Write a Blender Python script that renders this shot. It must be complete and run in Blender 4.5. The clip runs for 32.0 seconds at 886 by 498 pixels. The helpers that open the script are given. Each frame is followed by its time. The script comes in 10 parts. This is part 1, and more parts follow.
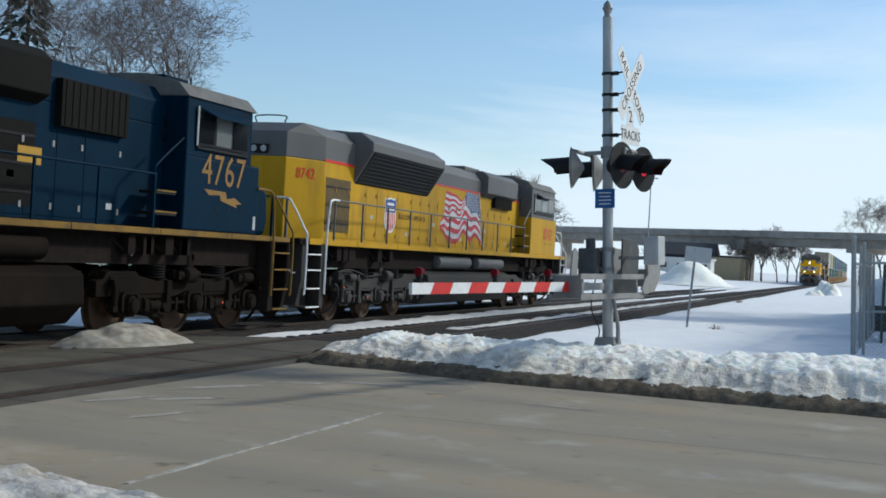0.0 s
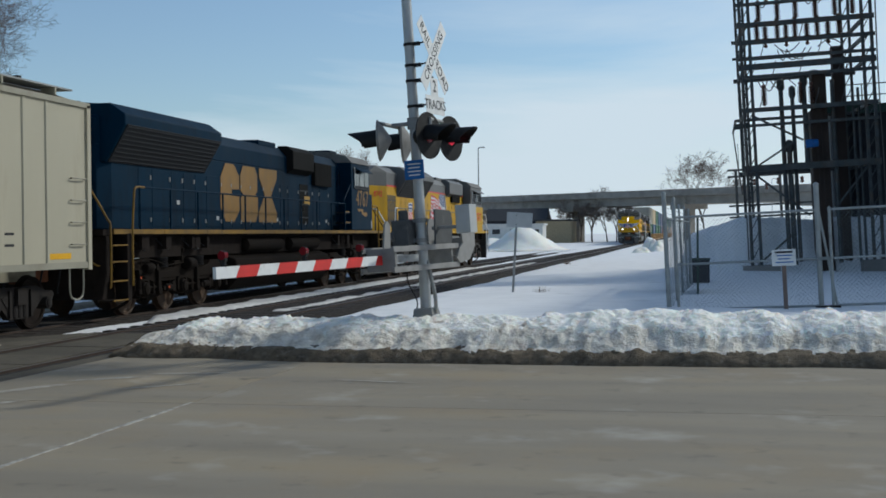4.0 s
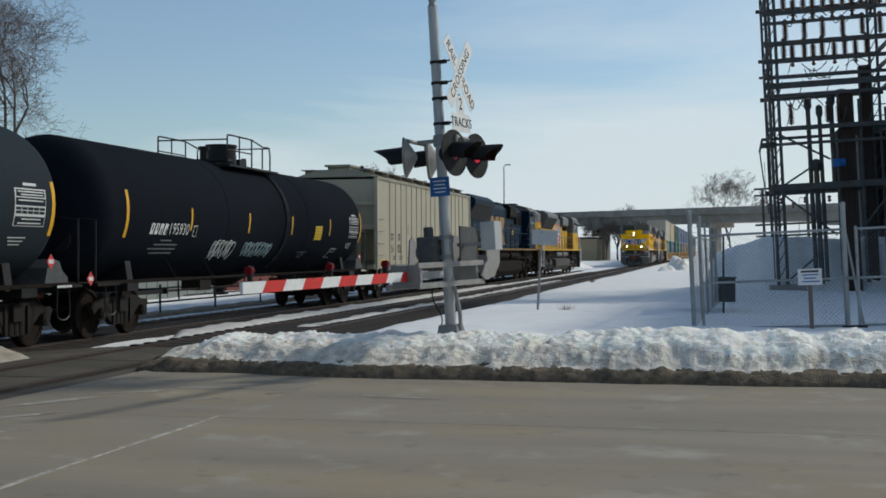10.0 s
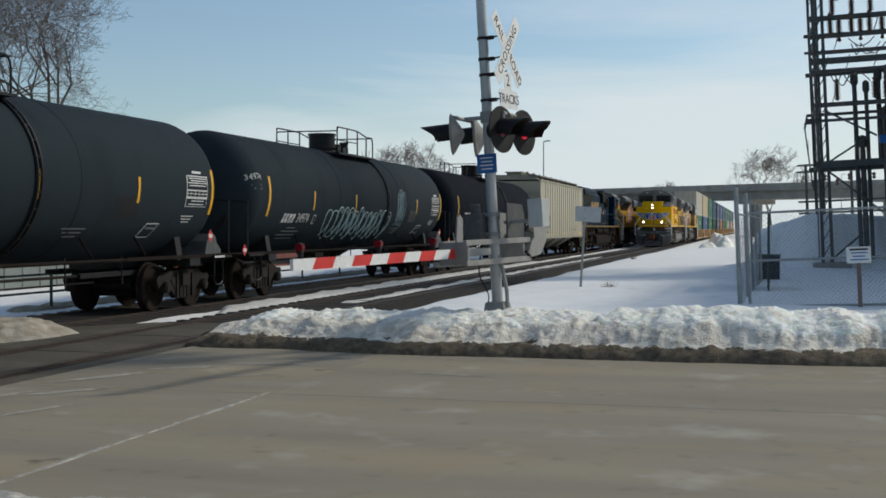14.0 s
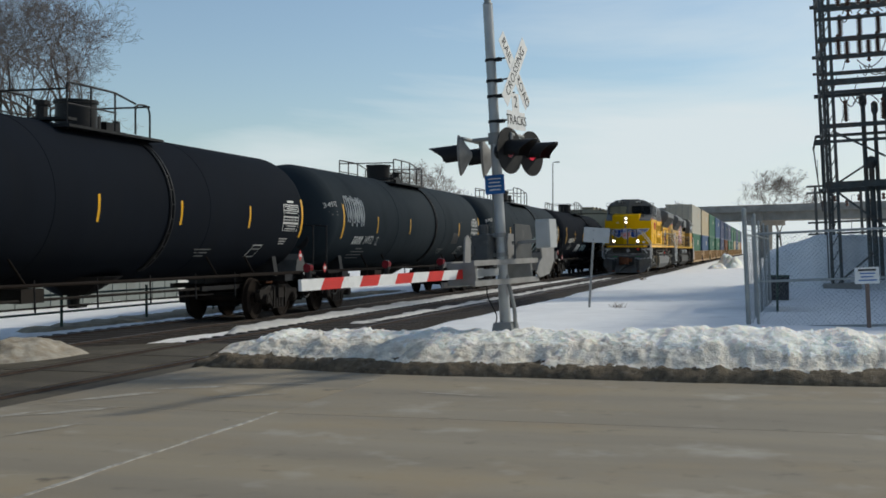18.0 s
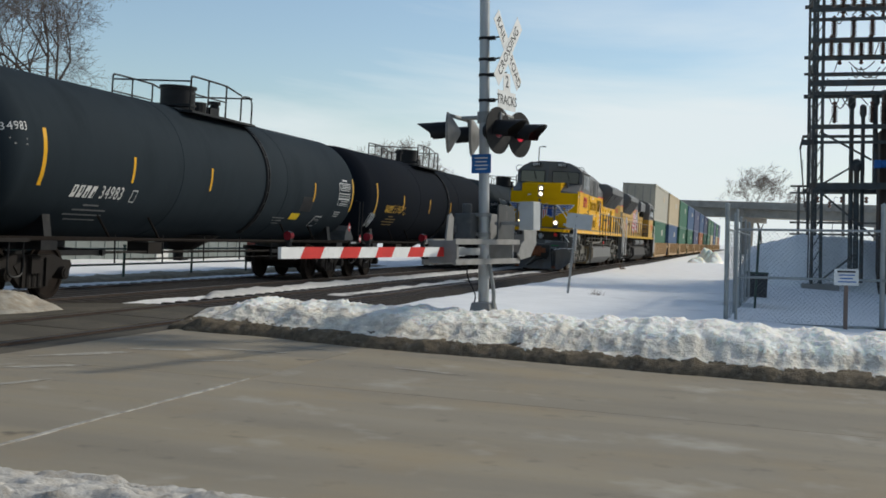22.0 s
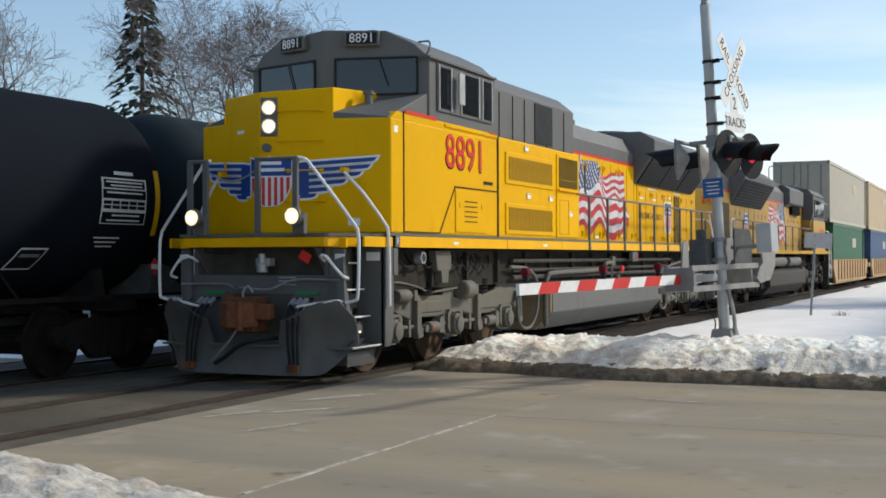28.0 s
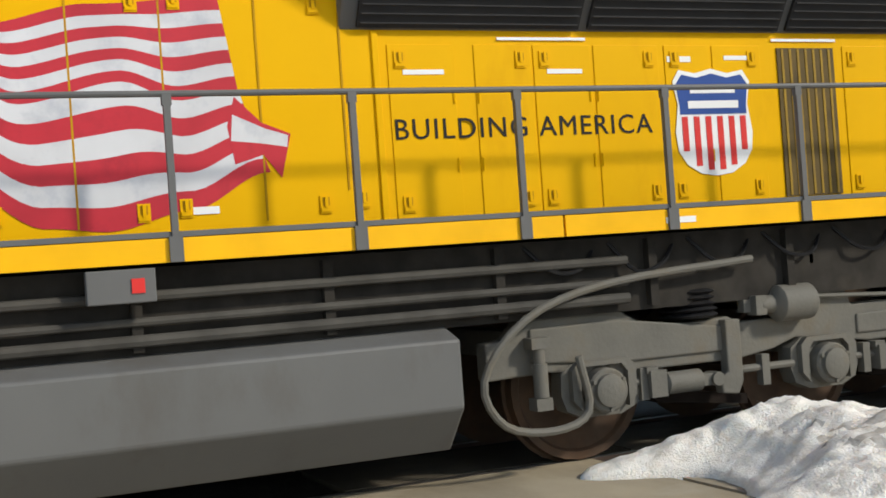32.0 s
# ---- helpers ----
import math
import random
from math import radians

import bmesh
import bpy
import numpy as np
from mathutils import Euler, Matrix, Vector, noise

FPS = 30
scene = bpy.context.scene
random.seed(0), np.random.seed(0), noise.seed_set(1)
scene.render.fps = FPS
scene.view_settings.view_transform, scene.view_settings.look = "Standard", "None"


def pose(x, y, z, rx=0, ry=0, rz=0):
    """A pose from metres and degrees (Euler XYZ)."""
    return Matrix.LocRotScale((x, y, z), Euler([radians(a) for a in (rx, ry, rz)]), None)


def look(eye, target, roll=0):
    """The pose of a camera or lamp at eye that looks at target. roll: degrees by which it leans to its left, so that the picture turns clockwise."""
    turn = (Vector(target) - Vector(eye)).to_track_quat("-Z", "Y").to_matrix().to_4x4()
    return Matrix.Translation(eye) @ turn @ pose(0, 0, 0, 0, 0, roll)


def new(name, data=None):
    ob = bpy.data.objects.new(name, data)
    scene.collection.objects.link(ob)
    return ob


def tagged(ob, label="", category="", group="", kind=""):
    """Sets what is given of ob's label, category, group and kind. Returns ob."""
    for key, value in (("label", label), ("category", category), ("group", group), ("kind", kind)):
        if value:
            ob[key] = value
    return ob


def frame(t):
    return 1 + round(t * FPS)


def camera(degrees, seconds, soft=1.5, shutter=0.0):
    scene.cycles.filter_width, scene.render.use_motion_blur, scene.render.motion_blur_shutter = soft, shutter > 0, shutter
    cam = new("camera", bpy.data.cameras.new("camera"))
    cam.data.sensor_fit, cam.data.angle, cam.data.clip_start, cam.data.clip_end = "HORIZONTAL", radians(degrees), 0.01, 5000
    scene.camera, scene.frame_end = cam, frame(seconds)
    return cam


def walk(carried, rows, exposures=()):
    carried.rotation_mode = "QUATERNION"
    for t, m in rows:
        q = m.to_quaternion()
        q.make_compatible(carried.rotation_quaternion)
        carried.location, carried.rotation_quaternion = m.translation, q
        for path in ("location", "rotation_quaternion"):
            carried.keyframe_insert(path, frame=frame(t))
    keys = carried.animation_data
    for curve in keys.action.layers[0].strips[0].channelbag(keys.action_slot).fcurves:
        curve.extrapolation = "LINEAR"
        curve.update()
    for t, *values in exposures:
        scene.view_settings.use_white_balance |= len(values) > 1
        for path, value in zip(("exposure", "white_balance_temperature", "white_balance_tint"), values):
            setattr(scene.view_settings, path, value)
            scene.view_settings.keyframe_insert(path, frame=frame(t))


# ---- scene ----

# ---- camera: held by hand at the roadside, panning left at the end ----
cam = camera(39.53, 32.0, soft=1.7)
PATH = [
    (0, (-0.001, 0.000, 1.617), (-3.273, 9.450, 1.662), 3.18),
    (0.5, (0.161, 0.213, 1.650), (-2.272, 9.912, 1.527), 0.90),
    (1, (0.206, 0.236, 1.620), (-1.715, 10.049, 1.606), -1.31),
    (1.5, (0.239, 0.227, 1.614), (-1.697, 10.038, 1.623), -1.34),
    (2, (0.269, 0.214, 1.609), (-1.608, 10.036, 1.560), -1.70),
    (2.5, (0.281, 0.213, 1.608), (-1.740, 10.006, 1.517), -1.30),
    (3, (0.295, 0.206, 1.612), (-1.746, 9.996, 1.543), -0.95),
    (3.5, (0.291, 0.219, 1.615), (-1.744, 10.009, 1.507), -0.73),
    (5.5, (0.289, 0.231, 1.615), (-1.626, 10.045, 1.491), -0.20),
    (6, (0.298, 0.207, 1.612), (-1.666, 10.012, 1.555), -0.10),
    (6.5, (0.294, 0.211, 1.614), (-1.707, 10.009, 1.566), 0.09),
    (7, (0.294, 0.202, 1.618), (-1.709, 9.999, 1.602), 0.10),
    (7.5, (0.297, 0.197, 1.622), (-1.786, 9.977, 1.594), 0.31),
    (8, (0.302, 0.184, 1.624), (-1.865, 9.947, 1.604), 0.32),
    (8.5, (0.293, 0.171, 1.613), (-1.906, 9.926, 1.622), 0.29),
    (9, (0.296, 0.161, 1.615), (-1.929, 9.910, 1.635), 0.26),
    (9.5, (0.295, 0.160, 1.617), (-1.903, 9.915, 1.641), 0.25),
    (10, (0.305, 0.160, 1.612), (-1.895, 9.915, 1.635), -0.18),
    (10.5, (0.308, 0.177, 1.613), (-1.948, 9.919, 1.651), -0.02),
    (11, (0.300, 0.170, 1.611), (-1.993, 9.903, 1.589), 0.45),
    (11.5, (0.289, 0.177, 1.615), (-1.975, 9.917, 1.551), 0.67),
    (12, (0.279, 0.168, 1.617), (-1.959, 9.914, 1.545), 0.94),
    (12.5, (0.229, 0.104, 1.619), (-1.946, 9.864, 1.535), 0.04),
    (13, (0.157, 0.037, 1.604), (-2.295, 9.723, 1.184), 0.44),
    (13.5, (0.151, 0.104, 1.622), (-2.454, 9.756, 1.398), 0.75),
    (14, (0.173, 0.158, 1.625), (-2.324, 9.840, 1.455), -0.05),
    (14.5, (0.183, 0.177, 1.623), (-2.232, 9.879, 1.462), -0.61),
    (15, (0.187, 0.183, 1.616), (-2.257, 9.879, 1.487), -1.09),
    (15.5, (0.188, 0.183, 1.625), (-2.219, 9.888, 1.531), -1.16),
    (17.5, (0.213, 0.146, 1.616), (-2.186, 9.854, 1.500), -0.62),
    (18, (0.212, 0.097, 1.618), (-2.361, 9.761, 1.619), -0.06),
    (18.5, (0.241, 0.044, 1.600), (-2.368, 9.694, 1.326), 0.41),
    (19, (0.234, 0.046, 1.606), (-2.653, 9.619, 1.432), 1.15),
    (19.5, (0.229, 0.093, 1.608), (-2.518, 9.684, 0.926), 0.68),
    (20, (0.242, 0.105, 1.604), (-2.343, 9.759, 1.258), 2.03),
    (20.5, (0.233, 0.147, 1.594), (-2.155, 9.852, 1.271), 3.43),
    (21, (0.198, 0.146, 1.580), (-2.356, 9.810, 1.309), 2.98),
    (21.5, (0.180, 0.183, 1.589), (-2.293, 9.870, 1.366), 3.44),
    (22, (0.178, 0.181, 1.594), (-2.240, 9.883, 1.426), 3.33),
    (22.5, (0.154, 0.148, 1.585), (-2.522, 9.780, 1.324), 2.74),
    (23, (0.157, 0.159, 1.581), (-2.578, 9.776, 1.392), 2.85),
    (23.5, (0.146, 0.146, 1.595), (-2.576, 9.767, 1.445), 3.83),
    (24, (0.150, 0.183, 1.602), (-2.539, 9.813, 1.388), 3.49),
    (24.5, (0.140, 0.177, 1.605), (-2.608, 9.790, 1.418), 2.50),
    (25, (0.158, 0.161, 1.586), (-2.606, 9.769, 1.364), 1.35),
    (25.5, (0.156, 0.131, 1.586), (-2.863, 9.663, 1.417), 1.14),
    (26, (0.165, 0.128, 1.588), (-3.047, 9.597, 1.425), 0.62),
    (26.5, (0.155, 0.100, 1.585), (-3.386, 9.452, 1.522), 0.30),
    (28.5, (0.130, -0.006, 1.580), (-4.706, 8.746, 1.675), -0.93),
    (29, (0.106, -0.088, 1.574), (-6.061, 7.783, 1.543), -1.90),
    (29.5, (0.233, -0.215, 1.594), (-7.558, 6.052, 1.425), -2.05),
    (30, (0.362, -0.196, 1.618), (-8.437, 4.523, 1.058), -3.65),
    (30.5, (0.444, -0.162, 1.624), (-8.451, 4.404, 1.448), -4.26),
    (31, (0.441, -0.124, 1.620), (-8.456, 4.439, 1.746), -3.00),
    (31.5, (0.483, -0.156, 1.609), (-8.617, 3.990, 1.617), -2.27),
    (32, (0.450, -0.142, 1.598), (-8.756, 3.762, 1.708), -4.10),
]
EXPOSURES = [(0.0, -0.18, 5950, 4), (1.0, -0.42, 5960, 4), (2.0, -0.52, 5980, 4), (3.0, -0.48, 6000, 4), (6.0, -0.57, 6100, 4), (13.0, -0.45, 6520, 5), (18.0, -0.41, 6600, 5), (20.0, -0.23, 6650, 5), (23.0, -0.31, 6650, 6), (24.0, -0.28, 6650, 6), (26.5, -0.10, 6650, 6), (28.5, 0.10, 6600, 8), (29.5, -0.02, 6600, 9), (31.0, -0.10, 6600, 9), (32.0, 0.12, 6600, 8)]
walk(cam, [(t, look(eye, target, roll)) for t, eye, target, roll in PATH], EXPOSURES)

# ---- world and sun ----
SUN_AZ = radians(46.0)      # from the track's direction (+y) towards +x
SUN_EL = radians(33.0)
world = bpy.data.worlds.new("winter_sky")
scene.world = world
world.use_nodes = True
wn, wl = world.node_tree.nodes, world.node_tree.links
wbg = wn["Background"]
sky = wn.new("ShaderNodeTexSky")
sky.sky_type = 'NISHITA'
sky.sun_disc = False
sky.sun_elevation, sky.sun_rotation = SUN_EL, SUN_AZ
sky.air_density, sky.dust_density, sky.ozone_density = 1.0, 0.5, 3.0


def wmath(op, a, b):
    n = wn.new("ShaderNodeMath")
    n.operation = op
    for k, v in enumerate((a, b)):
        if isinstance(v, (int, float)):
            n.inputs[k].default_value = v
        else:
            wl.new(v, n.inputs[k])
    return n.outputs[0]


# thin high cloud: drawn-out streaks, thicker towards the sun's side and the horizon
wco = wn.new("ShaderNodeTexCoord")
wmap = wn.new("ShaderNodeMapping")
wmap.inputs["Scale"].default_value = (1.0, 0.5, 4.2)
wmap.inputs["Rotation"].default_value = (radians(8), radians(24), radians(-30))
wno = wn.new("ShaderNodeTexNoise")
wno.inputs["Scale"].default_value, wno.inputs["Detail"].default_value, wno.inputs["Roughness"].default_value = 1.7, 8.0, 0.55
wno.inputs["Distortion"].default_value = 0.5
wl.new(wco.outputs["Generated"], wmap.inputs["Vector"])
wl.new(wmap.outputs["Vector"], wno.inputs["Vector"])
wdot = wn.new("ShaderNodeVectorMath")
wdot.operation = 'DOT_PRODUCT'
wdot.inputs[1].default_value = (math.sin(SUN_AZ) * math.cos(SUN_EL), math.cos(SUN_AZ) * math.cos(SUN_EL), math.sin(SUN_EL))
wl.new(wco.outputs["Generated"], wdot.inputs[0])
wsep = wn.new("ShaderNodeSeparateXYZ")
wl.new(wco.outputs["Generated"], wsep.inputs[0])
streak = wmath('MULTIPLY', wmath('SUBTRACT', wno.outputs["Fac"], 0.48), 3.8)
toward = wmath('MULTIPLY', wmath('SUBTRACT', wdot.outputs["Value"], 0.44), 2.3)
low = wmath('MULTIPLY', wmath('SUBTRACT', 0.20, wsep.outputs["Z"]), 2.4)
veil = wn.new("ShaderNodeClamp")
veil.inputs["Min"].default_value, veil.inputs["Max"].default_value = 0.07, 0.93
# unseen thicker cloud towards -y, added to brighten faces turned that way
south_fill = wmath('MULTIPLY', wmath('MAXIMUM', wmath('MULTIPLY', wsep.outputs["Y"], -1.0), 0.0), 1.7)
wl.new(wmath('ADD', wmath('ADD', wmath('ADD', streak, toward), low), south_fill), veil.inputs["Value"])
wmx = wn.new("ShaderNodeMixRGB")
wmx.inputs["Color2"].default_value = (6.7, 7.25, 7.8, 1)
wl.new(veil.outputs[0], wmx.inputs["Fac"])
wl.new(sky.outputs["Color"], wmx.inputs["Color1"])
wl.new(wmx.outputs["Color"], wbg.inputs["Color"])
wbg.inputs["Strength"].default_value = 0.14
sun_data = bpy.data.lights.new("sun", 'SUN')
sun_data.energy, sun_data.angle, sun_data.color = 3.1, radians(6.0), (1.0, 0.93, 0.83)
sun = new("sun", sun_data)
sun.matrix_world = look((40 * math.sin(SUN_AZ), 40 * math.cos(SUN_AZ), 40 * math.tan(SUN_EL)), (0, 0, 0))


# ---- materials ----
def mat(name, col, rough=0.6, metal=0.0, var=0.25, scale=3.0, bump=0.0, bscale=40.0, dirt=None, dirt_amt=0.0, dirt_scale=1.2, streak=1.0, rand=0.0, spec=0.3, along=1.0):
    """A surface with broad and fine variation, an optional second (dirt) colour in patches, and fine relief."""
    m = bpy.data.materials.new(name)
    m.use_nodes = True
    n, l = m.node_tree.nodes, m.node_tree.links
    b = n["Principled BSDF"]
    tc = n.new("ShaderNodeTexCoord")
    mp = n.new("ShaderNodeMapping")
    mp.inputs["Scale"].default_value = (along, 1, streak)
    l.new(tc.outputs["Object"], mp.inputs["Vector"])
    a = n.new("ShaderNodeTexNoise")
    a.inputs["Scale"].default_value, a.inputs["Detail"].default_value = scale, 6.0
    l.new(mp.outputs["Vector"], a.inputs["Vector"])
    r = n.new("ShaderNodeMapRange")
    r.inputs["From Min"].default_value, r.inputs["From Max"].default_value = 0.25, 0.75
    r.inputs["To Min"].default_value, r.inputs["To Max"].default_value = 1 - var, 1 + var
    l.new(a.outputs["Fac"], r.inputs["Value"])
    mul = n.new("ShaderNodeMixRGB")
    mul.blend_type = 'MULTIPLY'
    mul.inputs["Fac"].default_value = 1.0
    mul.inputs["Color1"].default_value = (*col, 1)
    l.new(r.outputs["Result"], mul.inputs["Color2"])
    out = mul.outputs["Color"]
    if rand:
        oi = n.new("ShaderNodeObjectInfo")
        rr = n.new("ShaderNodeMapRange")
        rr.inputs["To Min"].default_value, rr.inputs["To Max"].default_value = 1 - rand, 1 + rand
        l.new(oi.outputs["Random"], rr.inputs["Value"])
        m2 = n.new("ShaderNodeMixRGB")
        m2.blend_type = 'MULTIPLY'
        m2.inputs["Fac"].default_value = 1.0
        l.new(out, m2.inputs["Color1"])
        l.new(rr.outputs["Result"], m2.inputs["Color2"])
        out = m2.outputs["Color"]
    if dirt:
        d = n.new("ShaderNodeTexNoise")
        d.inputs["Scale"].default_value, d.inputs["Detail"].default_value, d.inputs["Roughness"].default_value = dirt_scale, 9.0, 0.65
        l.new(mp.outputs["Vector"], d.inputs["Vector"])
        dr = n.new("ShaderNodeMapRange")
        dr.inputs["From Min"].default_value, dr.inputs["From Max"].default_value = 0.62 - 0.3 * dirt_amt, 0.72 - 0.1 * dirt_amt
        l.new(d.outputs["Fac"], dr.inputs["Value"])
        sc = n.new("ShaderNodeMath")
        sc.operation = 'MULTIPLY'
        sc.inputs[1].default_value = min(1.0, 0.35 + dirt_amt * 0.6)
        l.new(dr.outputs["Result"], sc.inputs[0])
        dm = n.new("ShaderNodeMixRGB")
        dm.inputs["Color2"].default_value = (*dirt, 1)
        l.new(sc.outputs[0], dm.inputs["Fac"])
        l.new(out, dm.inputs["Color1"])
        out = dm.outputs["Color"]
    l.new(out, b.inputs["Base Color"])
    rg = n.new("ShaderNodeMapRange")
    rg.inputs["To Min"].default_value, rg.inputs["To Max"].default_value = max(0.02, rough - 0.12), min(1.0, rough + 0.12)
    l.new(a.outputs["Fac"], rg.inputs["Value"])
    l.new(rg.outputs["Result"], b.inputs["Roughness"])
    b.inputs["Metallic"].default_value = metal
    b.inputs["Specular IOR Level"].default_value = spec
    if bump:
        f = n.new("ShaderNodeTexNoise")
        f.inputs["Scale"].default_value, f.inputs["Detail"].default_value = bscale, 5.0
        l.new(tc.outputs["Object"], f.inputs["Vector"])
        bp = n.new("ShaderNodeBump")
        bp.inputs["Strength"].default_value, bp.inputs["Distance"].default_value = bump, 0.02
        l.new(f.outputs["Fac"], bp.inputs["Height"])
        l.new(bp.outputs["Normal"], b.inputs["Normal"])
    return m


def glow(name, col, strength):
    m = bpy.data.materials.new(name)
    m.use_nodes = True
    b = m.node_tree.nodes["Principled BSDF"]
    b.inputs["Base Color"].default_value = (*col, 1)
    b.inputs["Emission Color"].default_value = (*col, 1)
    b.inputs["Emission Strength"].default_value = strength
    return m


def glass_mat(name, tint=(0.03, 0.035, 0.04), rough=0.06):
    m = bpy.data.materials.new(name)
    m.use_nodes = True
    b = m.node_tree.nodes["Principled BSDF"]
    b.inputs["Base Color"].default_value = (*tint, 1)
    b.inputs["Roughness"].default_value = rough
    b.inputs["Specular IOR Level"].default_value = 0.7
    return m


SNOW = mat("snow", (0.90, 0.885, 0.855), 0.75, var=0.06, scale=1.5, bump=0.35, bscale=14, dirt=(0.42, 0.39, 0.35), dirt_amt=0.05, dirt_scale=0.8)
BANK_SNOW = mat("plowed_snow", (0.96, 0.90, 0.79), 0.8, var=0.05, scale=7, bump=0.8, bscale=30, dirt=(0.70, 0.62, 0.50), dirt_amt=0.20, dirt_scale=3.0)
BANK_STAINED = mat("stained_plowed_snow", (0.84, 0.76, 0.63), 0.8, var=0.18, scale=8, bump=1.0, bscale=30, dirt=(0.40, 0.32, 0.22), dirt_amt=0.45, dirt_scale=4.5)
DIRTY_SNOW = mat("dirty_snow", (0.90, 0.85, 0.76), 0.7, var=0.10, scale=18, bump=0.9, bscale=60, dirt=(0.58, 0.50, 0.39), dirt_amt=0.28, dirt_scale=6.0)
TRACK_SNOW = mat("old_track_snow", (0.62, 0.60, 0.56), 0.8, var=0.18, scale=5, bump=0.4, bscale=20, dirt=(0.36, 0.32, 0.26), dirt_amt=0.35, dirt_scale=2.5)
MOUND_SNOW = mat("crusted_dirty_snow", (0.44, 0.40, 0.33), 0.75, var=0.20, scale=9, bump=0.6, bscale=26, dirt=(0.26, 0.20, 0.13), dirt_amt=0.75, dirt_scale=5.0)
GRITTY_SNOW = mat("gritty_snow", (0.50, 0.47, 0.42), 0.75, var=0.30, scale=14, bump=0.5, bscale=34, dirt=(0.28, 0.22, 0.15), dirt_amt=0.55, dirt_scale=6.0)
GRIT = mat("road_grit", (0.15, 0.115, 0.075), 0.95, var=0.5, scale=11, bump=1.0, bscale=55, dirt=(0.36, 0.30, 0.23), dirt_amt=0.25, dirt_scale=9)
CONCRETE = mat("road_concrete", (0.272, 0.234, 0.174), 0.80, var=0.20, scale=1.3, bump=0.25, bscale=90, dirt=(0.34, 0.275, 0.175), dirt_amt=0.50, dirt_scale=0.9, rand=0.05, along=0.16)
APRON = mat("sandy_concrete", (0.33, 0.28, 0.195), 0.85, var=0.22, scale=1.6, bump=0.3, bscale=90, dirt=(0.19, 0.155, 0.105), dirt_amt=0.4, dirt_scale=1.1, along=0.5)
PANEL = mat("crossing_panel", (0.088, 0.075, 0.055), 0.85, var=0.35, scale=1.1, bump=0.3, bscale=70, dirt=(0.135, 0.115, 0.083), dirt_amt=0.4, dirt_scale=0.8, rand=0.12, along=0.4)
BALLAST = mat("ballast", (0.034, 0.029, 0.025), 0.95, var=0.45, scale=14, bump=1.0, bscale=28, dirt=(0.075, 0.065, 0.055), dirt_amt=0.3, dirt_scale=8, spec=0.1)
TAR = mat("joint_tar", (0.016, 0.015, 0.014), 0.9, var=0.3, scale=9)
SALT = mat("dried_salt", (0.37, 0.34, 0.285), 0.9, var=0.35, scale=7, dirt=(0.275, 0.238, 0.178), dirt_amt=0.55, dirt_scale=5)
CRACK = mat("salt_line", (0.40, 0.375, 0.33), 0.9, var=0.5, scale=9, dirt=(0.22, 0.19, 0.145), dirt_amt=0.5, dirt_scale=7)
POSTWOOD = mat("old_post_wood", (0.21, 0.155, 0.13), 0.85, var=0.25, scale=5, streak=0.2)
RAIL = mat("rail_steel", (0.07, 0.05, 0.04), 0.55, 0.5, var=0.3, scale=4)
RAILTOP = mat("rail_head", (0.11, 0.10, 0.095), 0.45, 0.8, var=0.15, scale=3)
TIE = mat("tie_wood", (0.035, 0.028, 0.024), 0.9, var=0.4, scale=5, rand=0.3)
GALV = mat("galvanized_steel", (0.40, 0.41, 0.415), 0.5, 0.5, var=0.14, scale=5, dirt=(0.30, 0.29, 0.27), dirt_amt=0.2, dirt_scale=3)
PALEBOX = mat("pale_enamel", (0.43, 0.445, 0.445), 0.55, var=0.08, scale=5, dirt=(0.42, 0.40, 0.36), dirt_amt=0.2, dirt_scale=3)
GALV_DULL = mat("dull_steel", (0.27, 0.275, 0.27), 0.6, 0.4, var=0.2, scale=5, dirt=(0.20, 0.17, 0.14), dirt_amt=0.25, dirt_scale=3)
BLACKP = mat("black_paint", (0.014, 0.014, 0.015), 0.5, var=0.3, scale=5, dirt=(0.04, 0.036, 0.032), dirt_amt=0.25, dirt_scale=4, spec=0.18)
SIGNW = mat("sign_white", (0.74, 0.74, 0.72), 0.55, var=0.06, scale=6, dirt=(0.5, 0.48, 0.44), dirt_amt=0.15, dirt_scale=5)
SIGNB = mat("sign_letters", (0.02, 0.02, 0.022), 0.6, var=0.1)
BLUE = mat("sign_blue", (0.02, 0.12, 0.36), 0.5, var=0.1)
REDP = mat("gate_red", (0.60, 0.035, 0.03), 0.55, var=0.12, scale=7, dirt=(0.3, 0.1, 0.09), dirt_amt=0.1, dirt_scale=6)
WHITEP = mat("gate_white", (0.76, 0.76, 0.75), 0.55, var=0.08, scale=7, dirt=(0.45, 0.43, 0.4), dirt_amt=0.15, dirt_scale=6)
REDLENS = mat("red_lens", (0.16, 0.008, 0.014), 0.2, var=0.1)
REDGLOW = glow("red_lamp", (0.75, 0.015, 0.05), 0.45)
BRIDGE = mat("bridge_concrete", (0.30, 0.28, 0.25), 0.85, var=0.2, scale=0.6, bump=0.2, bscale=20, dirt=(0.17, 0.155, 0.14), dirt_amt=0.4, dirt_scale=0.4)
BARK = mat("bark", (0.085, 0.068, 0.058), 0.9, var=0.35, scale=6)
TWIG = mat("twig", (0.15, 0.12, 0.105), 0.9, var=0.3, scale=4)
# TWIG made paler: distance haze is put into the colour
HAZETWIG = mat("hazed_twig", (0.24, 0.205, 0.185), 0.9, var=0.3, scale=4)
NEEDLE = mat("spruce_needles", (0.022, 0.038, 0.026), 0.8, var=0.5, scale=3)
GREENBOX = mat("utility_green", (0.035, 0.065, 0.05), 0.6, var=0.2)
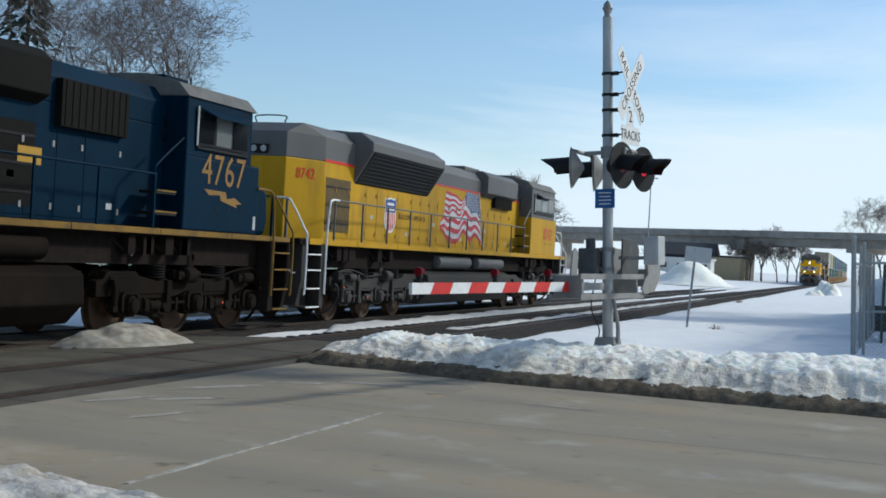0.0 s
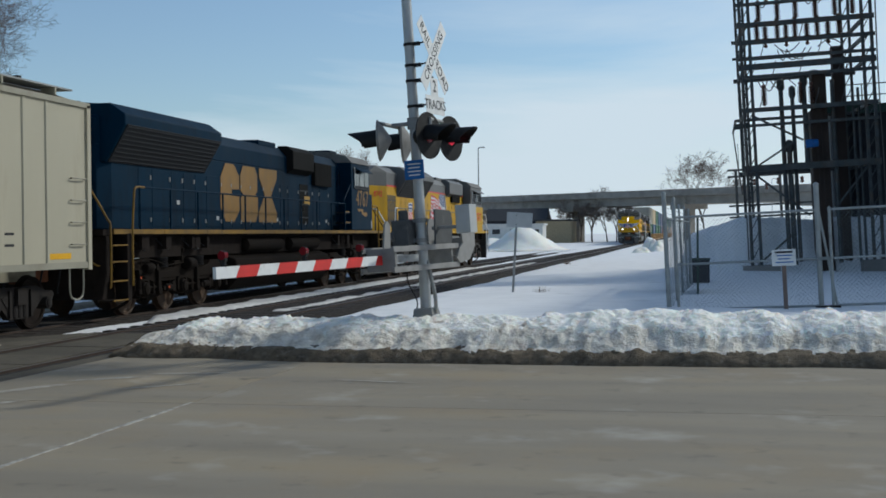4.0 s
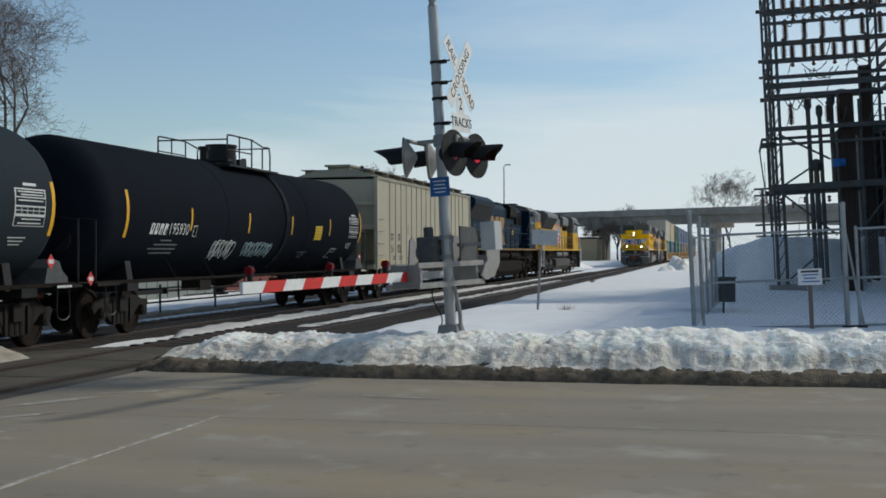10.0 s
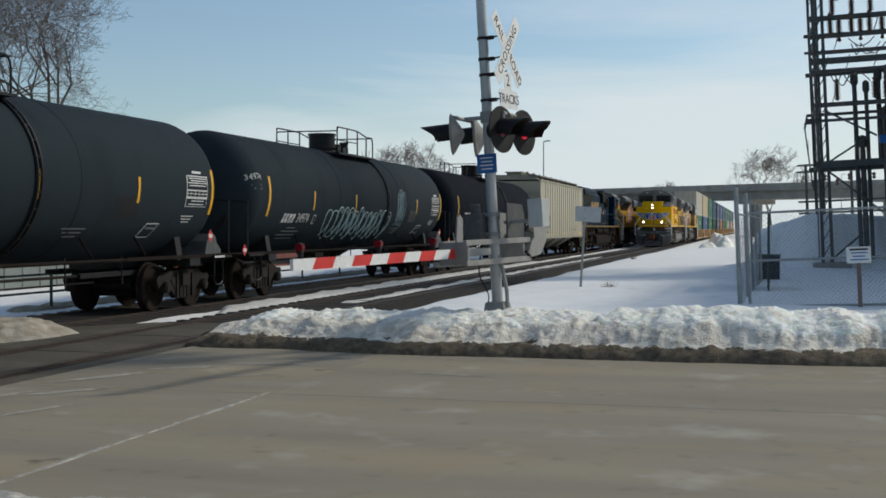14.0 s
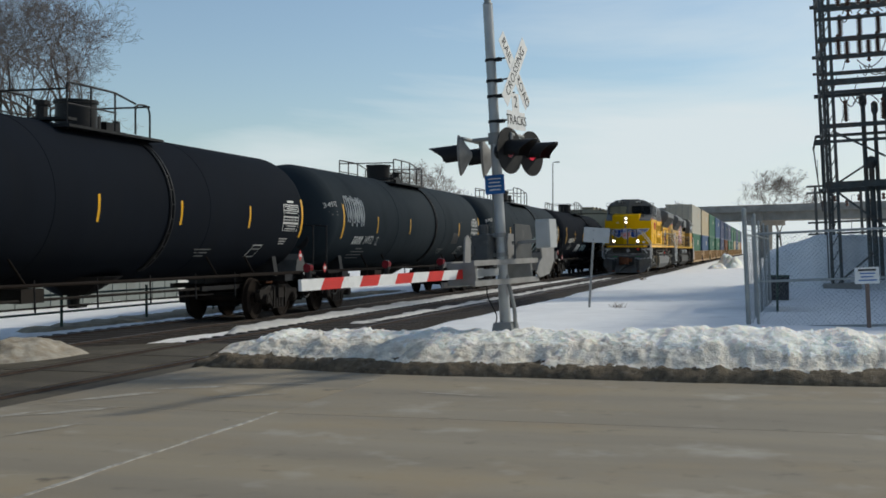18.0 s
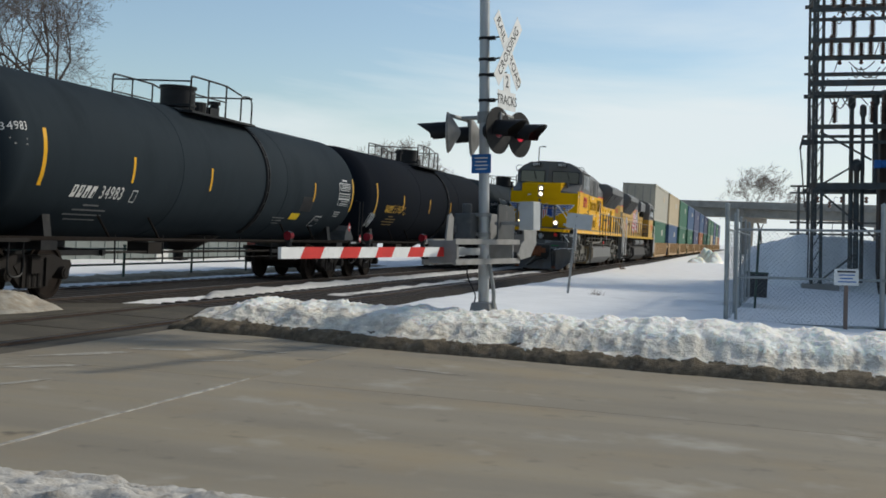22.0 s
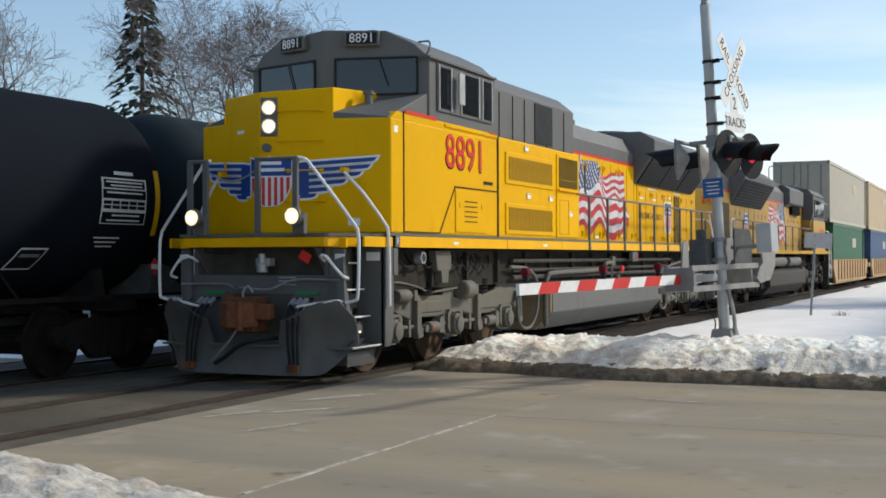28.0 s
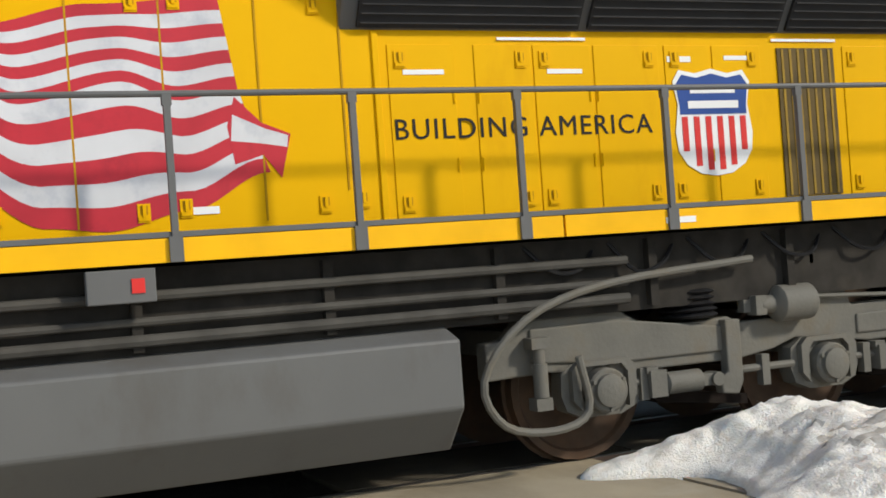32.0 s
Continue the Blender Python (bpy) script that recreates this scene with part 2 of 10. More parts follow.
TOWERSTEEL = mat("tower_steel", (0.075, 0.082, 0.082), 0.6, 0.35, var=0.35, scale=3, dirt=(0.13, 0.085, 0.055), dirt_amt=0.4, dirt_scale=2)
PORCELAIN = mat("porcelain", (0.12, 0.07, 0.055), 0.25, var=0.2)
CORE = mat("core_brown", (0.05, 0.036, 0.03), 0.8, var=0.3, scale=2, dirt=(0.09, 0.055, 0.035), dirt_amt=0.3, dirt_scale=1.5, streak=0.3)
COPPER = mat("weathered_conductor", (0.10, 0.095, 0.09), 0.55, 0.4, var=0.3)
BRICK_DARK = mat("dark_brick", (0.040, 0.040, 0.045), 0.9, var=0.35, scale=3, bump=0.3, bscale=9)
SIDING_W = mat("white_siding", (0.62, 0.62, 0.60), 0.7, var=0.1)
SIDING_T = mat("tan_wall", (0.36, 0.29, 0.18), 0.8, var=0.15)
ROOF_D = mat("dark_roof", (0.05, 0.052, 0.055), 0.8, var=0.2)
LAMPGREY = mat("lamp_back_grey", (0.25, 0.245, 0.235), 0.75, var=0.18, scale=6, dirt=(0.14, 0.12, 0.10), dirt_amt=0.2, dirt_scale=5)
FRAMESTEEL = mat("mechanism_grey", (0.075, 0.078, 0.08), 0.6, var=0.25, scale=6, dirt=(0.16, 0.15, 0.14), dirt_amt=0.2, dirt_scale=5)
DRYGRASS = mat("dry_grass", (0.16, 0.10, 0.055), 0.9, var=0.3)
METALWALL = mat("green_grey_siding", (0.20, 0.225, 0.215), 0.6, var=0.12, scale=0.8, dirt=(0.15, 0.15, 0.14), dirt_amt=0.3, dirt_scale=0.7)
STRIP = mat("gravel_and_snow", (0.30, 0.25, 0.175), 0.95, var=0.4, scale=4, bump=0.8, bscale=24, dirt=(0.12, 0.10, 0.075), dirt_amt=0.3, dirt_scale=0.6)
FENCEWIRE = mat("fence_wire", (0.20, 0.215, 0.21), 0.7, var=0.2)
FENCEPOST = mat("fence_post", (0.33, 0.345, 0.335), 0.6, 0.3, var=0.15, scale=5, dirt=(0.14, 0.13, 0.11), dirt_amt=0.25, dirt_scale=3)
WINDOW = glass_mat("window_glass")
RUSTBRICK = mat("red_brick", (0.15, 0.05, 0.04), 0.85, var=0.25)


def add_spots(m, col, scale, lo, hi, amount=0.8):
    """Scattered stains with a shape of their own over a material."""
    n, l = m.node_tree.nodes, m.node_tree.links
    b = n["Principled BSDF"]
    tc = n.new("ShaderNodeTexCoord")
    t = n.new("ShaderNodeTexNoise")
    t.inputs["Scale"].default_value, t.inputs["Detail"].default_value, t.inputs["Roughness"].default_value = scale, 4.0, 0.6
    r = n.new("ShaderNodeMapRange")
    r.inputs["From Min"].default_value, r.inputs["From Max"].default_value, r.inputs["To Max"].default_value = lo, hi, amount
    mx = n.new("ShaderNodeMixRGB")
    mx.inputs["Color2"].default_value = (*col, 1)
    old = b.inputs["Base Color"].links[0].from_socket
    l.new(tc.outputs["Object"], t.inputs["Vector"])
    l.new(t.outputs["Fac"], r.inputs["Value"])
    l.new(r.outputs["Result"], mx.inputs["Fac"])
    l.new(old, mx.inputs["Color1"])
    l.new(mx.outputs["Color"], b.inputs["Base Color"])


for m_, w_ in ((BANK_SNOW, 0.9), (BANK_STAINED, 0.5), (DIRTY_SNOW, 0.4)):
    b_ = m_.node_tree.nodes["Principled BSDF"]
    b_.inputs["Subsurface Weight"].default_value = w_
    b_.inputs["Subsurface Radius"].default_value = (1.0, 0.85, 0.7)
    b_.inputs["Subsurface Scale"].default_value = 0.14
add_spots(CONCRETE, (0.06, 0.055, 0.048), 1.1, 0.66, 0.74, 0.7)
add_spots(CONCRETE, (0.50, 0.47, 0.41), 0.8, 0.57, 0.74, 0.6)
add_spots(CONCRETE, (0.36, 0.25, 0.12), 0.5, 0.52, 0.72, 0.35)
add_spots(CONCRETE, (0.11, 0.095, 0.075), 3.5, 0.60, 0.72, 0.35)
add_spots(DIRTY_SNOW, (0.36, 0.29, 0.20), 22.0, 0.63, 0.70, 0.5)
add_spots(APRON, (0.44, 0.40, 0.32), 1.3, 0.58, 0.75, 0.5)
add_spots(PANEL, (0.035, 0.032, 0.028), 0.9, 0.56, 0.70, 0.6)
add_spots(BANK_SNOW, (0.30, 0.25, 0.19), 5.0, 0.66, 0.74, 0.6)


# ---- mesh helpers ----
class Geo:
    """Collects vertices and faces of one mesh."""

    def __init__(self):
        self.v, self.f, self.mi = [], [], []

    def add(self, verts, faces, mi=0):
        o = len(self.v)
        self.v += [tuple(p) for p in verts]
        self.f += [tuple(i + o for i in f) for f in faces]
        self.mi += [mi] * len(faces)
        return self

    def box(self, cx, cy, cz, sx, sy, sz, m=None, mi=0, top=1.0):
        hx, hy, hz = sx / 2, sy / 2, sz / 2
        p = [(-hx, -hy, -hz), (hx, -hy, -hz), (hx, hy, -hz), (-hx, hy, -hz), (-hx * top, -hy * top, hz), (hx * top, -hy * top, hz), (hx * top, hy * top, hz), (-hx * top, hy * top, hz)]
        if m:
            p = [m @ Vector(q) for q in p]
        p = [(q[0] + cx, q[1] + cy, q[2] + cz) for q in p]
        return self.add(p, [(0, 3, 2, 1), (4, 5, 6, 7), (0, 1, 5, 4), (1, 2, 6, 5), (2, 3, 7, 6), (3, 0, 4, 7)], mi)

    def cyl(self, a, b, r0, r1=None, n=10, caps=True, mi=0):
        a, b = Vector(a), Vector(b)
        r1 = r0 if r1 is None else r1
        q = (b - a).to_track_quat("Z", "Y").to_matrix()
        u, w = q @ Vector((1, 0, 0)), q @ Vector((0, 1, 0))
        ps = []
        for c, r in ((a, r0), (b, r1)):
            ps += [c + (u * math.cos(k * math.tau / n) + w * math.sin(k * math.tau / n)) * r for k in range(n)]
        fs = [(k, (k + 1) % n, n + (k + 1) % n, n + k) for k in range(n)]
        if caps:
            fs += [tuple(range(n - 1, -1, -1)), tuple(range(n, 2 * n))]
        return self.add(ps, fs, mi)

    def tube(self, pts, r, n=8, mi=0):
        pts = [Vector(p) for p in pts]
        if len(pts) > 3:
            fine, ext = [], [2 * pts[0] - pts[1]] + pts + [2 * pts[-1] - pts[-2]]
            for i in range(1, len(ext) - 2):
                a, b, c, d = ext[i - 1:i + 3]
                for k in range(4):
                    t = k / 4
                    fine.append(0.5 * ((2 * b) + (c - a) * t + (2 * a - 5 * b + 4 * c - d) * t * t + (3 * b - a - 3 * c + d) * t ** 3))
            pts = fine + [pts[-1]]
        rings = []
        for i, p in enumerate(pts):
            d = (pts[min(i + 1, len(pts) - 1)] - pts[max(i - 1, 0)]).normalized()
            q = d.to_track_quat("Z", "Y").to_matrix()
            u, w = q @ Vector((1, 0, 0)), q @ Vector((0, 1, 0))
            if rings:
                pu = rings[-1][1]
                u = (pu - d * pu.dot(d)).normalized()
                w = d.cross(u)
            rings.append((p, u, w))
        vs, fs = [], []
        for p, u, w in rings:
            vs += [p + (u * math.cos(k * math.tau / n) + w * math.sin(k * math.tau / n)) * r for k in range(n)]
        for i in range(len(pts) - 1):
            fs += [(i * n + k, i * n + (k + 1) % n, (i + 1) * n + (k + 1) % n, (i + 1) * n + k) for k in range(n)]
        fs += [tuple(range(n - 1, -1, -1)), tuple(range((len(pts) - 1) * n, len(pts) * n))]
        return self.add(vs, fs, mi)

    def prism(self, prof, axis, a, b, mi=0):
        """A closed outline of 2D points pushed along an axis from a to b. Outline is (y, z) for x, (x, z) for y, (x, y) for z."""
        n = len(prof)
        put = {"x": lambda u, w, c: (c, u, w), "y": lambda u, w, c: (u, c, w), "z": lambda u, w, c: (u, w, c)}[axis]
        vs = [put(u, w, a) for u, w in prof] + [put(u, w, b) for u, w in prof]
        fs = [(k, (k + 1) % n, n + (k + 1) % n, n + k) for k in range(n)] + [tuple(range(n - 1, -1, -1)), tuple(range(n, 2 * n))]
        return self.add(vs, fs, mi)

    def lathe(self, prof, a, axis="y", n=24, mi=0):
        """Turns (along, radius) points round an axis through a."""
        a = Vector(a)
        vs, fs = [], []
        for s, r in prof:
            for k in range(n):
                c, d = r * math.cos(k * math.tau / n), r * math.sin(k * math.tau / n)
                vs.append(a + Vector({"y": (c, s, d), "x": (s, c, d), "z": (c, d, s)}[axis]))
        for i in range(len(prof) - 1):
            fs += [(i * n + k, i * n + (k + 1) % n, (i + 1) * n + (k + 1) % n, (i + 1) * n + k) for k in range(n)]
        fs += [tuple(range(n - 1, -1, -1)), tuple(range((len(prof) - 1) * n, len(prof) * n))]
        return self.add(vs, fs, mi)

    def mesh(self, name, *mats, smooth=False):
        me = bpy.data.meshes.new(name)
        me.from_pydata(self.v, [], self.f)
        for m in mats:
            me.materials.append(m)
        if len(mats) > 1:
            me.polygons.foreach_set("material_index", self.mi)
        bm = bmesh.new()
        bm.from_mesh(me)
        bmesh.ops.recalc_face_normals(bm, faces=bm.faces)
        bm.to_mesh(me)
        bm.free()
        if smooth:
            me.shade_smooth()
            me.set_sharp_from_angle(angle=radians(38))
        return me


def part(name, g, material, parent=None, label="", smooth=False, bevel=0.0, at=None):
    """Links a Geo (or a mesh) as one mesh object, under a thing or a part if one is given."""
    if isinstance(g, Geo):
        mats = material if isinstance(material, (list, tuple)) else (material,)
        g = g.mesh(name, *mats, smooth=smooth)
    ob = new(name, g)
    if parent is not None:
        ob.parent = parent
    if at is not None:
        ob.matrix_basis = at
    if bevel:
        mod = ob.modifiers.new("bevel", 'BEVEL')
        mod.width, mod.segments, mod.limit_method, mod.angle_limit = bevel, 2, 'ANGLE', radians(35)
    return tagged(ob, label=label)


def thing(name, label, category, at=None, group="", kind=""):
    ob = new(name)
    if at is not None:
        ob.matrix_basis = at
    return tagged(ob, label, category, group, kind)


def text_mesh(body, size, depth=0.002, material=SIGNB, spread=1.0, squeeze=1.0):
    """Letters as a mesh in the x-y plane, centred on the origin."""
    cu = bpy.data.curves.new("letters", 'FONT')
    cu.body, cu.size, cu.extrude, cu.align_x, cu.align_y = body, size, depth, 'CENTER', 'CENTER'
    cu.space_character = spread
    cu.resolution_u = 3
    ob = bpy.data.objects.new("letters", cu)
    me = bpy.data.meshes.new_from_object(ob)
    me.materials.clear()
    me.materials.append(material)
    if squeeze != 1.0:
        me.transform(Matrix.Diagonal((squeeze, 1, 1, 1)))
    bpy.data.objects.remove(ob)
    bpy.data.curves.remove(cu)
    return me


# a plane that faces +x (the side of a train that is seen), letters reading along +y
SIDE = Matrix(((0, 0, 1, 0), (1, 0, 0, 0), (0, 1, 0, 0), (0, 0, 0, 1)))
# the frame's poses from local (right, up, out) axes
def facing(origin, right, out):
    r, o = Vector(right).normalized(), Vector(out).normalized()
    u = o.cross(r)
    return Matrix(((r.x, u.x, o.x, origin[0]), (r.y, u.y, o.y, origin[1]), (r.z, u.z, o.z, origin[2]), (0, 0, 0, 1)))


C1, C2 = -8.76, -12.86      # centre lines of the near and the far track
ROAD_NEAR, ROAD_FAR = 6.2, 15.9


# ---- ground, road, tracks ----
def fbm(x, y, s, seed=0.0):
    return noise.fractal((x * s, y * s, seed), 1.0, 2.1, 4)


def smooth(a, b, v):
    t = max(0.0, min(1.0, (v - a) / (b - a)))
    return t * t * (3 - 2 * t)


def ground_z(x, y):
    """Height of the snow sheet: sunk under the road and the track bed, a little uneven elsewhere."""
    snow = 0.10 + 0.10 * fbm(x, y, 0.12) + 0.03 * fbm(x, y, 0.6, 3.0)
    snow += 0.10 * smooth(-6.8, -4.0, x) * smooth(30, 20, y) * smooth(15, 17, y)
    road = smooth(3.2, 4.6, y) * (1 - smooth(16.4, 17.4, y))
    bed = smooth(C2 - 1.45, C2 - 1.05, x) * (1 - smooth(C1 + 1.7, C1 + 2.5, x))
    walk_side = 1 - smooth(4.1, 4.7, y)
    beyond = smooth(C2 - 0.7, C2 - 1.0, x) * (1 - smooth(-30, -60, x))
    snow -= 0.36 * beyond
    sunk = -0.30 + 0.11 * smooth(19.0, 20.5, y) * (1 - road) + 0.03 * fbm(x, y, 0.9, 2.0)
    z = snow * (1 - max(road, bed)) + sunk * max(road, bed)
    z = z * (1 - walk_side) + walk_side * (-0.04 - 0.26 * bed)
    far = smooth(60, 160, math.hypot(x, y))
    return z * (1 - far * 0.6)


def axis_steps(near, far, fine, grow):
    out, v, s = [0.0], 0.0, fine
    while v < far:
        if v > near:
            s *= grow
        v += s
        out.append(v)
    return sorted({-q for q in out} | set(out))


gx = [v - 4 for v in axis_steps(22, 2600, 0.42, 1.16)]
gy = [v + 18 for v in axis_steps(26, 2600, 0.42, 1.16)]
verts = [(x, y, ground_z(x, y)) for y in gy for x in gx]
w = len(gx)
faces = [(j * w + i, j * w + i + 1, (j + 1) * w + i + 1, (j + 1) * w + i) for j in range(len(gy) - 1) for i in range(w - 1)]
gm = bpy.data.meshes.new("ground")
gm.from_pydata(verts, [], faces)
gm.materials.append(SNOW)
gm.shade_smooth()
ground = tagged(new("ground", gm), "wide sheet of trampled and windblown snow", "ground", kind="structure")

DROP = -0.10      # the far track lies a little lower than the near one
# concrete road slabs with open joints, the crossing's panels and its rails
road = tagged(new("road"), "worn grey concrete road with tarred joints and salt stains", "road", kind="structure")
g = Geo()
g.box(-2.0, 11.0, -0.22, 62, 10.2, 0.1)
part("road_base", g, TAR, road)
slab_x = [-7.42, -4.53, 10.0, 19.0, 28.4]
slab_y = [4.6, 11.45, 16.0]
slab_meshes = {}
for i in range(len(slab_x) - 1):
    for j in range(2):
        sx, sy = slab_x[i + 1] - slab_x[i] - 0.012, slab_y[j + 1] - slab_y[j] - 0.012
        key = (round(sx, 3), round(sy, 3))
        if key not in slab_meshes:
            slab_meshes[key] = Geo().box(0, 0, -0.055, sx, sy, 0.11).mesh("slab", CONCRETE)
        part("slab", slab_meshes[key], None, road, at=pose((slab_x[i] + slab_x[i + 1]) / 2, (slab_y[j] + slab_y[j + 1]) / 2, 0))
for i in range(6):
    part("slab", Geo().box(0, 0, -0.055, 4.7, 11.4, 0.11).mesh("slab", CONCRETE), None, road, at=pose(-17.0 - 4.72 * i, 10.3, DROP))
g = Geo()
g.box(4.5, 1.6, -0.035, 25.0, 5.9, 0.07)
part("apron", g, APRON, road, "brown-stained concrete apron along the road")
# salt-filled joint line along the slabs
g = Geo()
for k in range(9):
    y0 = 7.0 + k * 0.5
    g.box(-4.53 + 0.006 * math.sin(k * 2.1), y0 + 0.25, 0.003, 0.036 + 0.014 * math.sin(k * 1.3), 0.5, 0.006)
part("joint_salt", g, CRACK, road, "thin line of white salt in a slab joint")

def salt_patch(x, y, lx, ly, turn, seed):
    """A thin dried salt stain with a ragged outline."""
    vs = [(0, 0, 0.0035)]
    for k in range(40):
        a = math.tau * k / 40
        r = 1 + 0.55 * fbm(math.cos(a) * 1.3, math.sin(a) * 1.3, 1.0, seed) + 0.25 * fbm(math.cos(a) * 4, math.sin(a) * 4, 1.0, seed + 3)
        vs.append((lx / 2 * r * math.cos(a), ly / 2 * r * math.sin(a), 0.001))
    part("salt_stain", Geo().add(vs, [(0, k + 1, (k + 1) % 40 + 1) for k in range(40)]), SALT, road, "pale dried salt stain", at=pose(x, y, 0.003, 0, 0, turn))


for k, (x, y, lx, ly, turn) in enumerate(((-6.75, 12.3, 1.3, 0.16, 62), (-6.3, 13.3, 1.0, 0.16, 35), (-6.5, 11.1, 1.1, 0.14, 55), (-5.6, 13.9, 0.9, 0.14, 10), (-7.0, 10.6, 0.9, 0.12, 70), (-5.4, 12.7, 0.9, 0.09, 40), (-3.2, 13.4, 1.0, 0.10, -8), (-6.1, 9.9, 0.9, 0.10, 75))):
    salt_patch(x, y, lx, ly, turn, 3.0 * k)

crossing = tagged(new("crossing_surface"), "dark worn concrete panels between the rails of the level crossing", "crossing", kind="structure")
panel_meshes = {}


def panel_strip(a, b, za, zb):
    """A row of panels between two lines, at the heights of its two edges."""
    k = round(b - a, 3)
    if k not in panel_meshes:
        panel_meshes[k] = Geo().box(0, 0, -0.075, k, 2.42, 0.15).mesh("panel", PANEL)
    tip = math.degrees(math.atan2(za - zb, b - a))
    for j in range(7):
        part("panel", panel_meshes[k], None, crossing, at=pose((a + b) / 2, 2.6 + 2.44 * (j + 0.5), (za + zb) / 2 - 0.014 + 0.004 * math.sin(j * 5 + a), 0, tip, 0))


for c, z in ((C1, 0.0), (C2, DROP)):
    for a, b in ((c + 0.94, c + 1.31), (c - 0.56, c + 0.56), (c - 1.31, c - 0.94)):
        panel_strip(a, b, z, z)
    for u in (-0.867, -0.638, 0.638, 0.867):
        part("flangeway", Geo().box(c + u, 11.1, z - 0.075, 0.145, 17.0, 0.09), TAR, crossing, "dark rubber flangeway strip")
    for u in (-1.32, 1.32):
        part("seam", Geo().box(c + u, 11.1, z - 0.075, 0.018, 17.0, 0.09), TAR, crossing)
panel_strip(C2 + 1.33, C1 - 1.33, DROP, 0.0)
panel_strip(C2 - 1.9, C2 - 1.33, DROP, DROP)

bed = tagged(new("track_bed"), "dark ballast bed with patches of old snow", "ballast", kind="structure")
for c, z in ((C1, 0.0), (C2, DROP)):
    g = Geo()
    for y0, y1 in ((-80, 2.58), (19.7, 420)):
        g.prism([(c - 2.0, z - 0.5), (c + 2.0, z - 0.5), (c + 1.5, z - 0.12), (c + 1.28, z - 0.035), (c - 1.02, z - 0.035), (c - 1.25, z - 0.12)], "y", y0, y1)
    part("ballast", g, BALLAST, bed)
g = Geo()
rnd = random.Random(5)
for c, z in ((C1, 0.0), (C2, DROP)):
    for i in range(150):
        y = 20.0 + i * 0.54
        g.box(c, y, z - 0.066, 2.5, 0.23, 0.07, pose(0, 0, 0, 0, 0, rnd.uniform(-1, 1)).to_3x3().to_4x4())
ties = part("ties", g, TIE, bed)
tagged(ties, kind="stuff")
track = tagged(new("track"), "two standard railway tracks of worn steel rails", "track", kind="structure")
prof = [(-0.07, -0.19), (0.07, -0.19), (0.07, -0.175), (0.012, -0.16), (0.012, -0.05), (0.036, -0.04), (0.036, -0.004), (-0.036, -0.004), (-0.036, -0.04), (-0.012, -0.05), (-0.012, -0.16), (-0.07, -0.175)]
for c, z in ((C1, 0.0), (C2, DROP)):
    for s in (-0.753, 0.753):
        g = Geo()
        g.prism([(c + s + u, z + v + 0.004) for u, v in prof], "y", -80, 420)
        g.box(c + s, 170, z + 0.0015, 0.060, 499, 0.006, mi=1)
        part("rail", g, [RAIL, RAILTOP], track)


# ---- snow piles ----
def heap(name, label, x0, x1, y0, y1, step, height, materials, seed=1.0, mi=None):
    """A heaped sheet over a rectangle, whose height function falls below the ground at its rim."""
    nx, ny = int((x1 - x0) / step) + 1, int((y1 - y0) / step) + 1
    vs = []
    for j in range(ny):
        for i in range(nx):
            x, y = x0 + i * step, y0 + j * step
            vs.append((x, y, height(x, y)))
    fs, ms = [], []
    for j in range(ny - 1):
        for i in range(nx - 1):
            q = (j * nx + i, j * nx + i + 1, (j + 1) * nx + i + 1, (j + 1) * nx + i)
            if max(vs[k][2] for k in q) < -0.06:
                continue
            fs.append(q)
            ms.append(mi(*[sum(vs[k][a] for k in q) / 4 for a in range(3)]) if mi else 0)
    me = bpy.data.meshes.new(name)
    me.from_pydata(vs, [], fs)
    for m in materials:
        me.materials.append(m)
    me.polygons.foreach_set("material_index", ms)
    me.shade_smooth()
    bm = bmesh.new()
    bm.from_mesh(me)
    loose = [v for v in bm.verts if not v.link_faces]
    bmesh.ops.delete(bm, geom=loose, context='VERTS')
    bm.to_mesh(me)
    bm.free()
    return tagged(new(name, me), label, "snow", kind="stuff")


def lumps(x, y, a, seed):
    """Chunky plowed relief."""
    d = noise.voronoi((x * 3.1, y * 3.1, seed))[0][0]
    return a * (0.9 - d) + 0.35 * a * fbm(x, y, 5.0, seed) + 0.8 * a * fbm(x, y, 1.4, seed + 7)


def bank_front(x):
    return 15.25 + 0.35 * smooth(-3.5, -7.4, x) + 0.10 * fbm(x, 0, 0.9, 4.0)


def chunks(x, y, a, seed):
    """Broken lumps of two sizes."""
    d1 = noise.voronoi((x * 2.3 + 0.3 * fbm(x, y, 3, seed), y * 2.3, seed))[0]
    d2 = noise.voronoi((x * 5.5, y * 5.5, seed + 3))[0]
    return a * (0.55 - d1[0]) + 0.45 * a * (0.5 - d2[0]) + 0.22 * a * fbm(x, y, 9.0, seed)


def bank_end(x, y):
    return smooth(-7.85 + 0.25 * fbm(y, 0, 1.5, 8), -6.5, x)


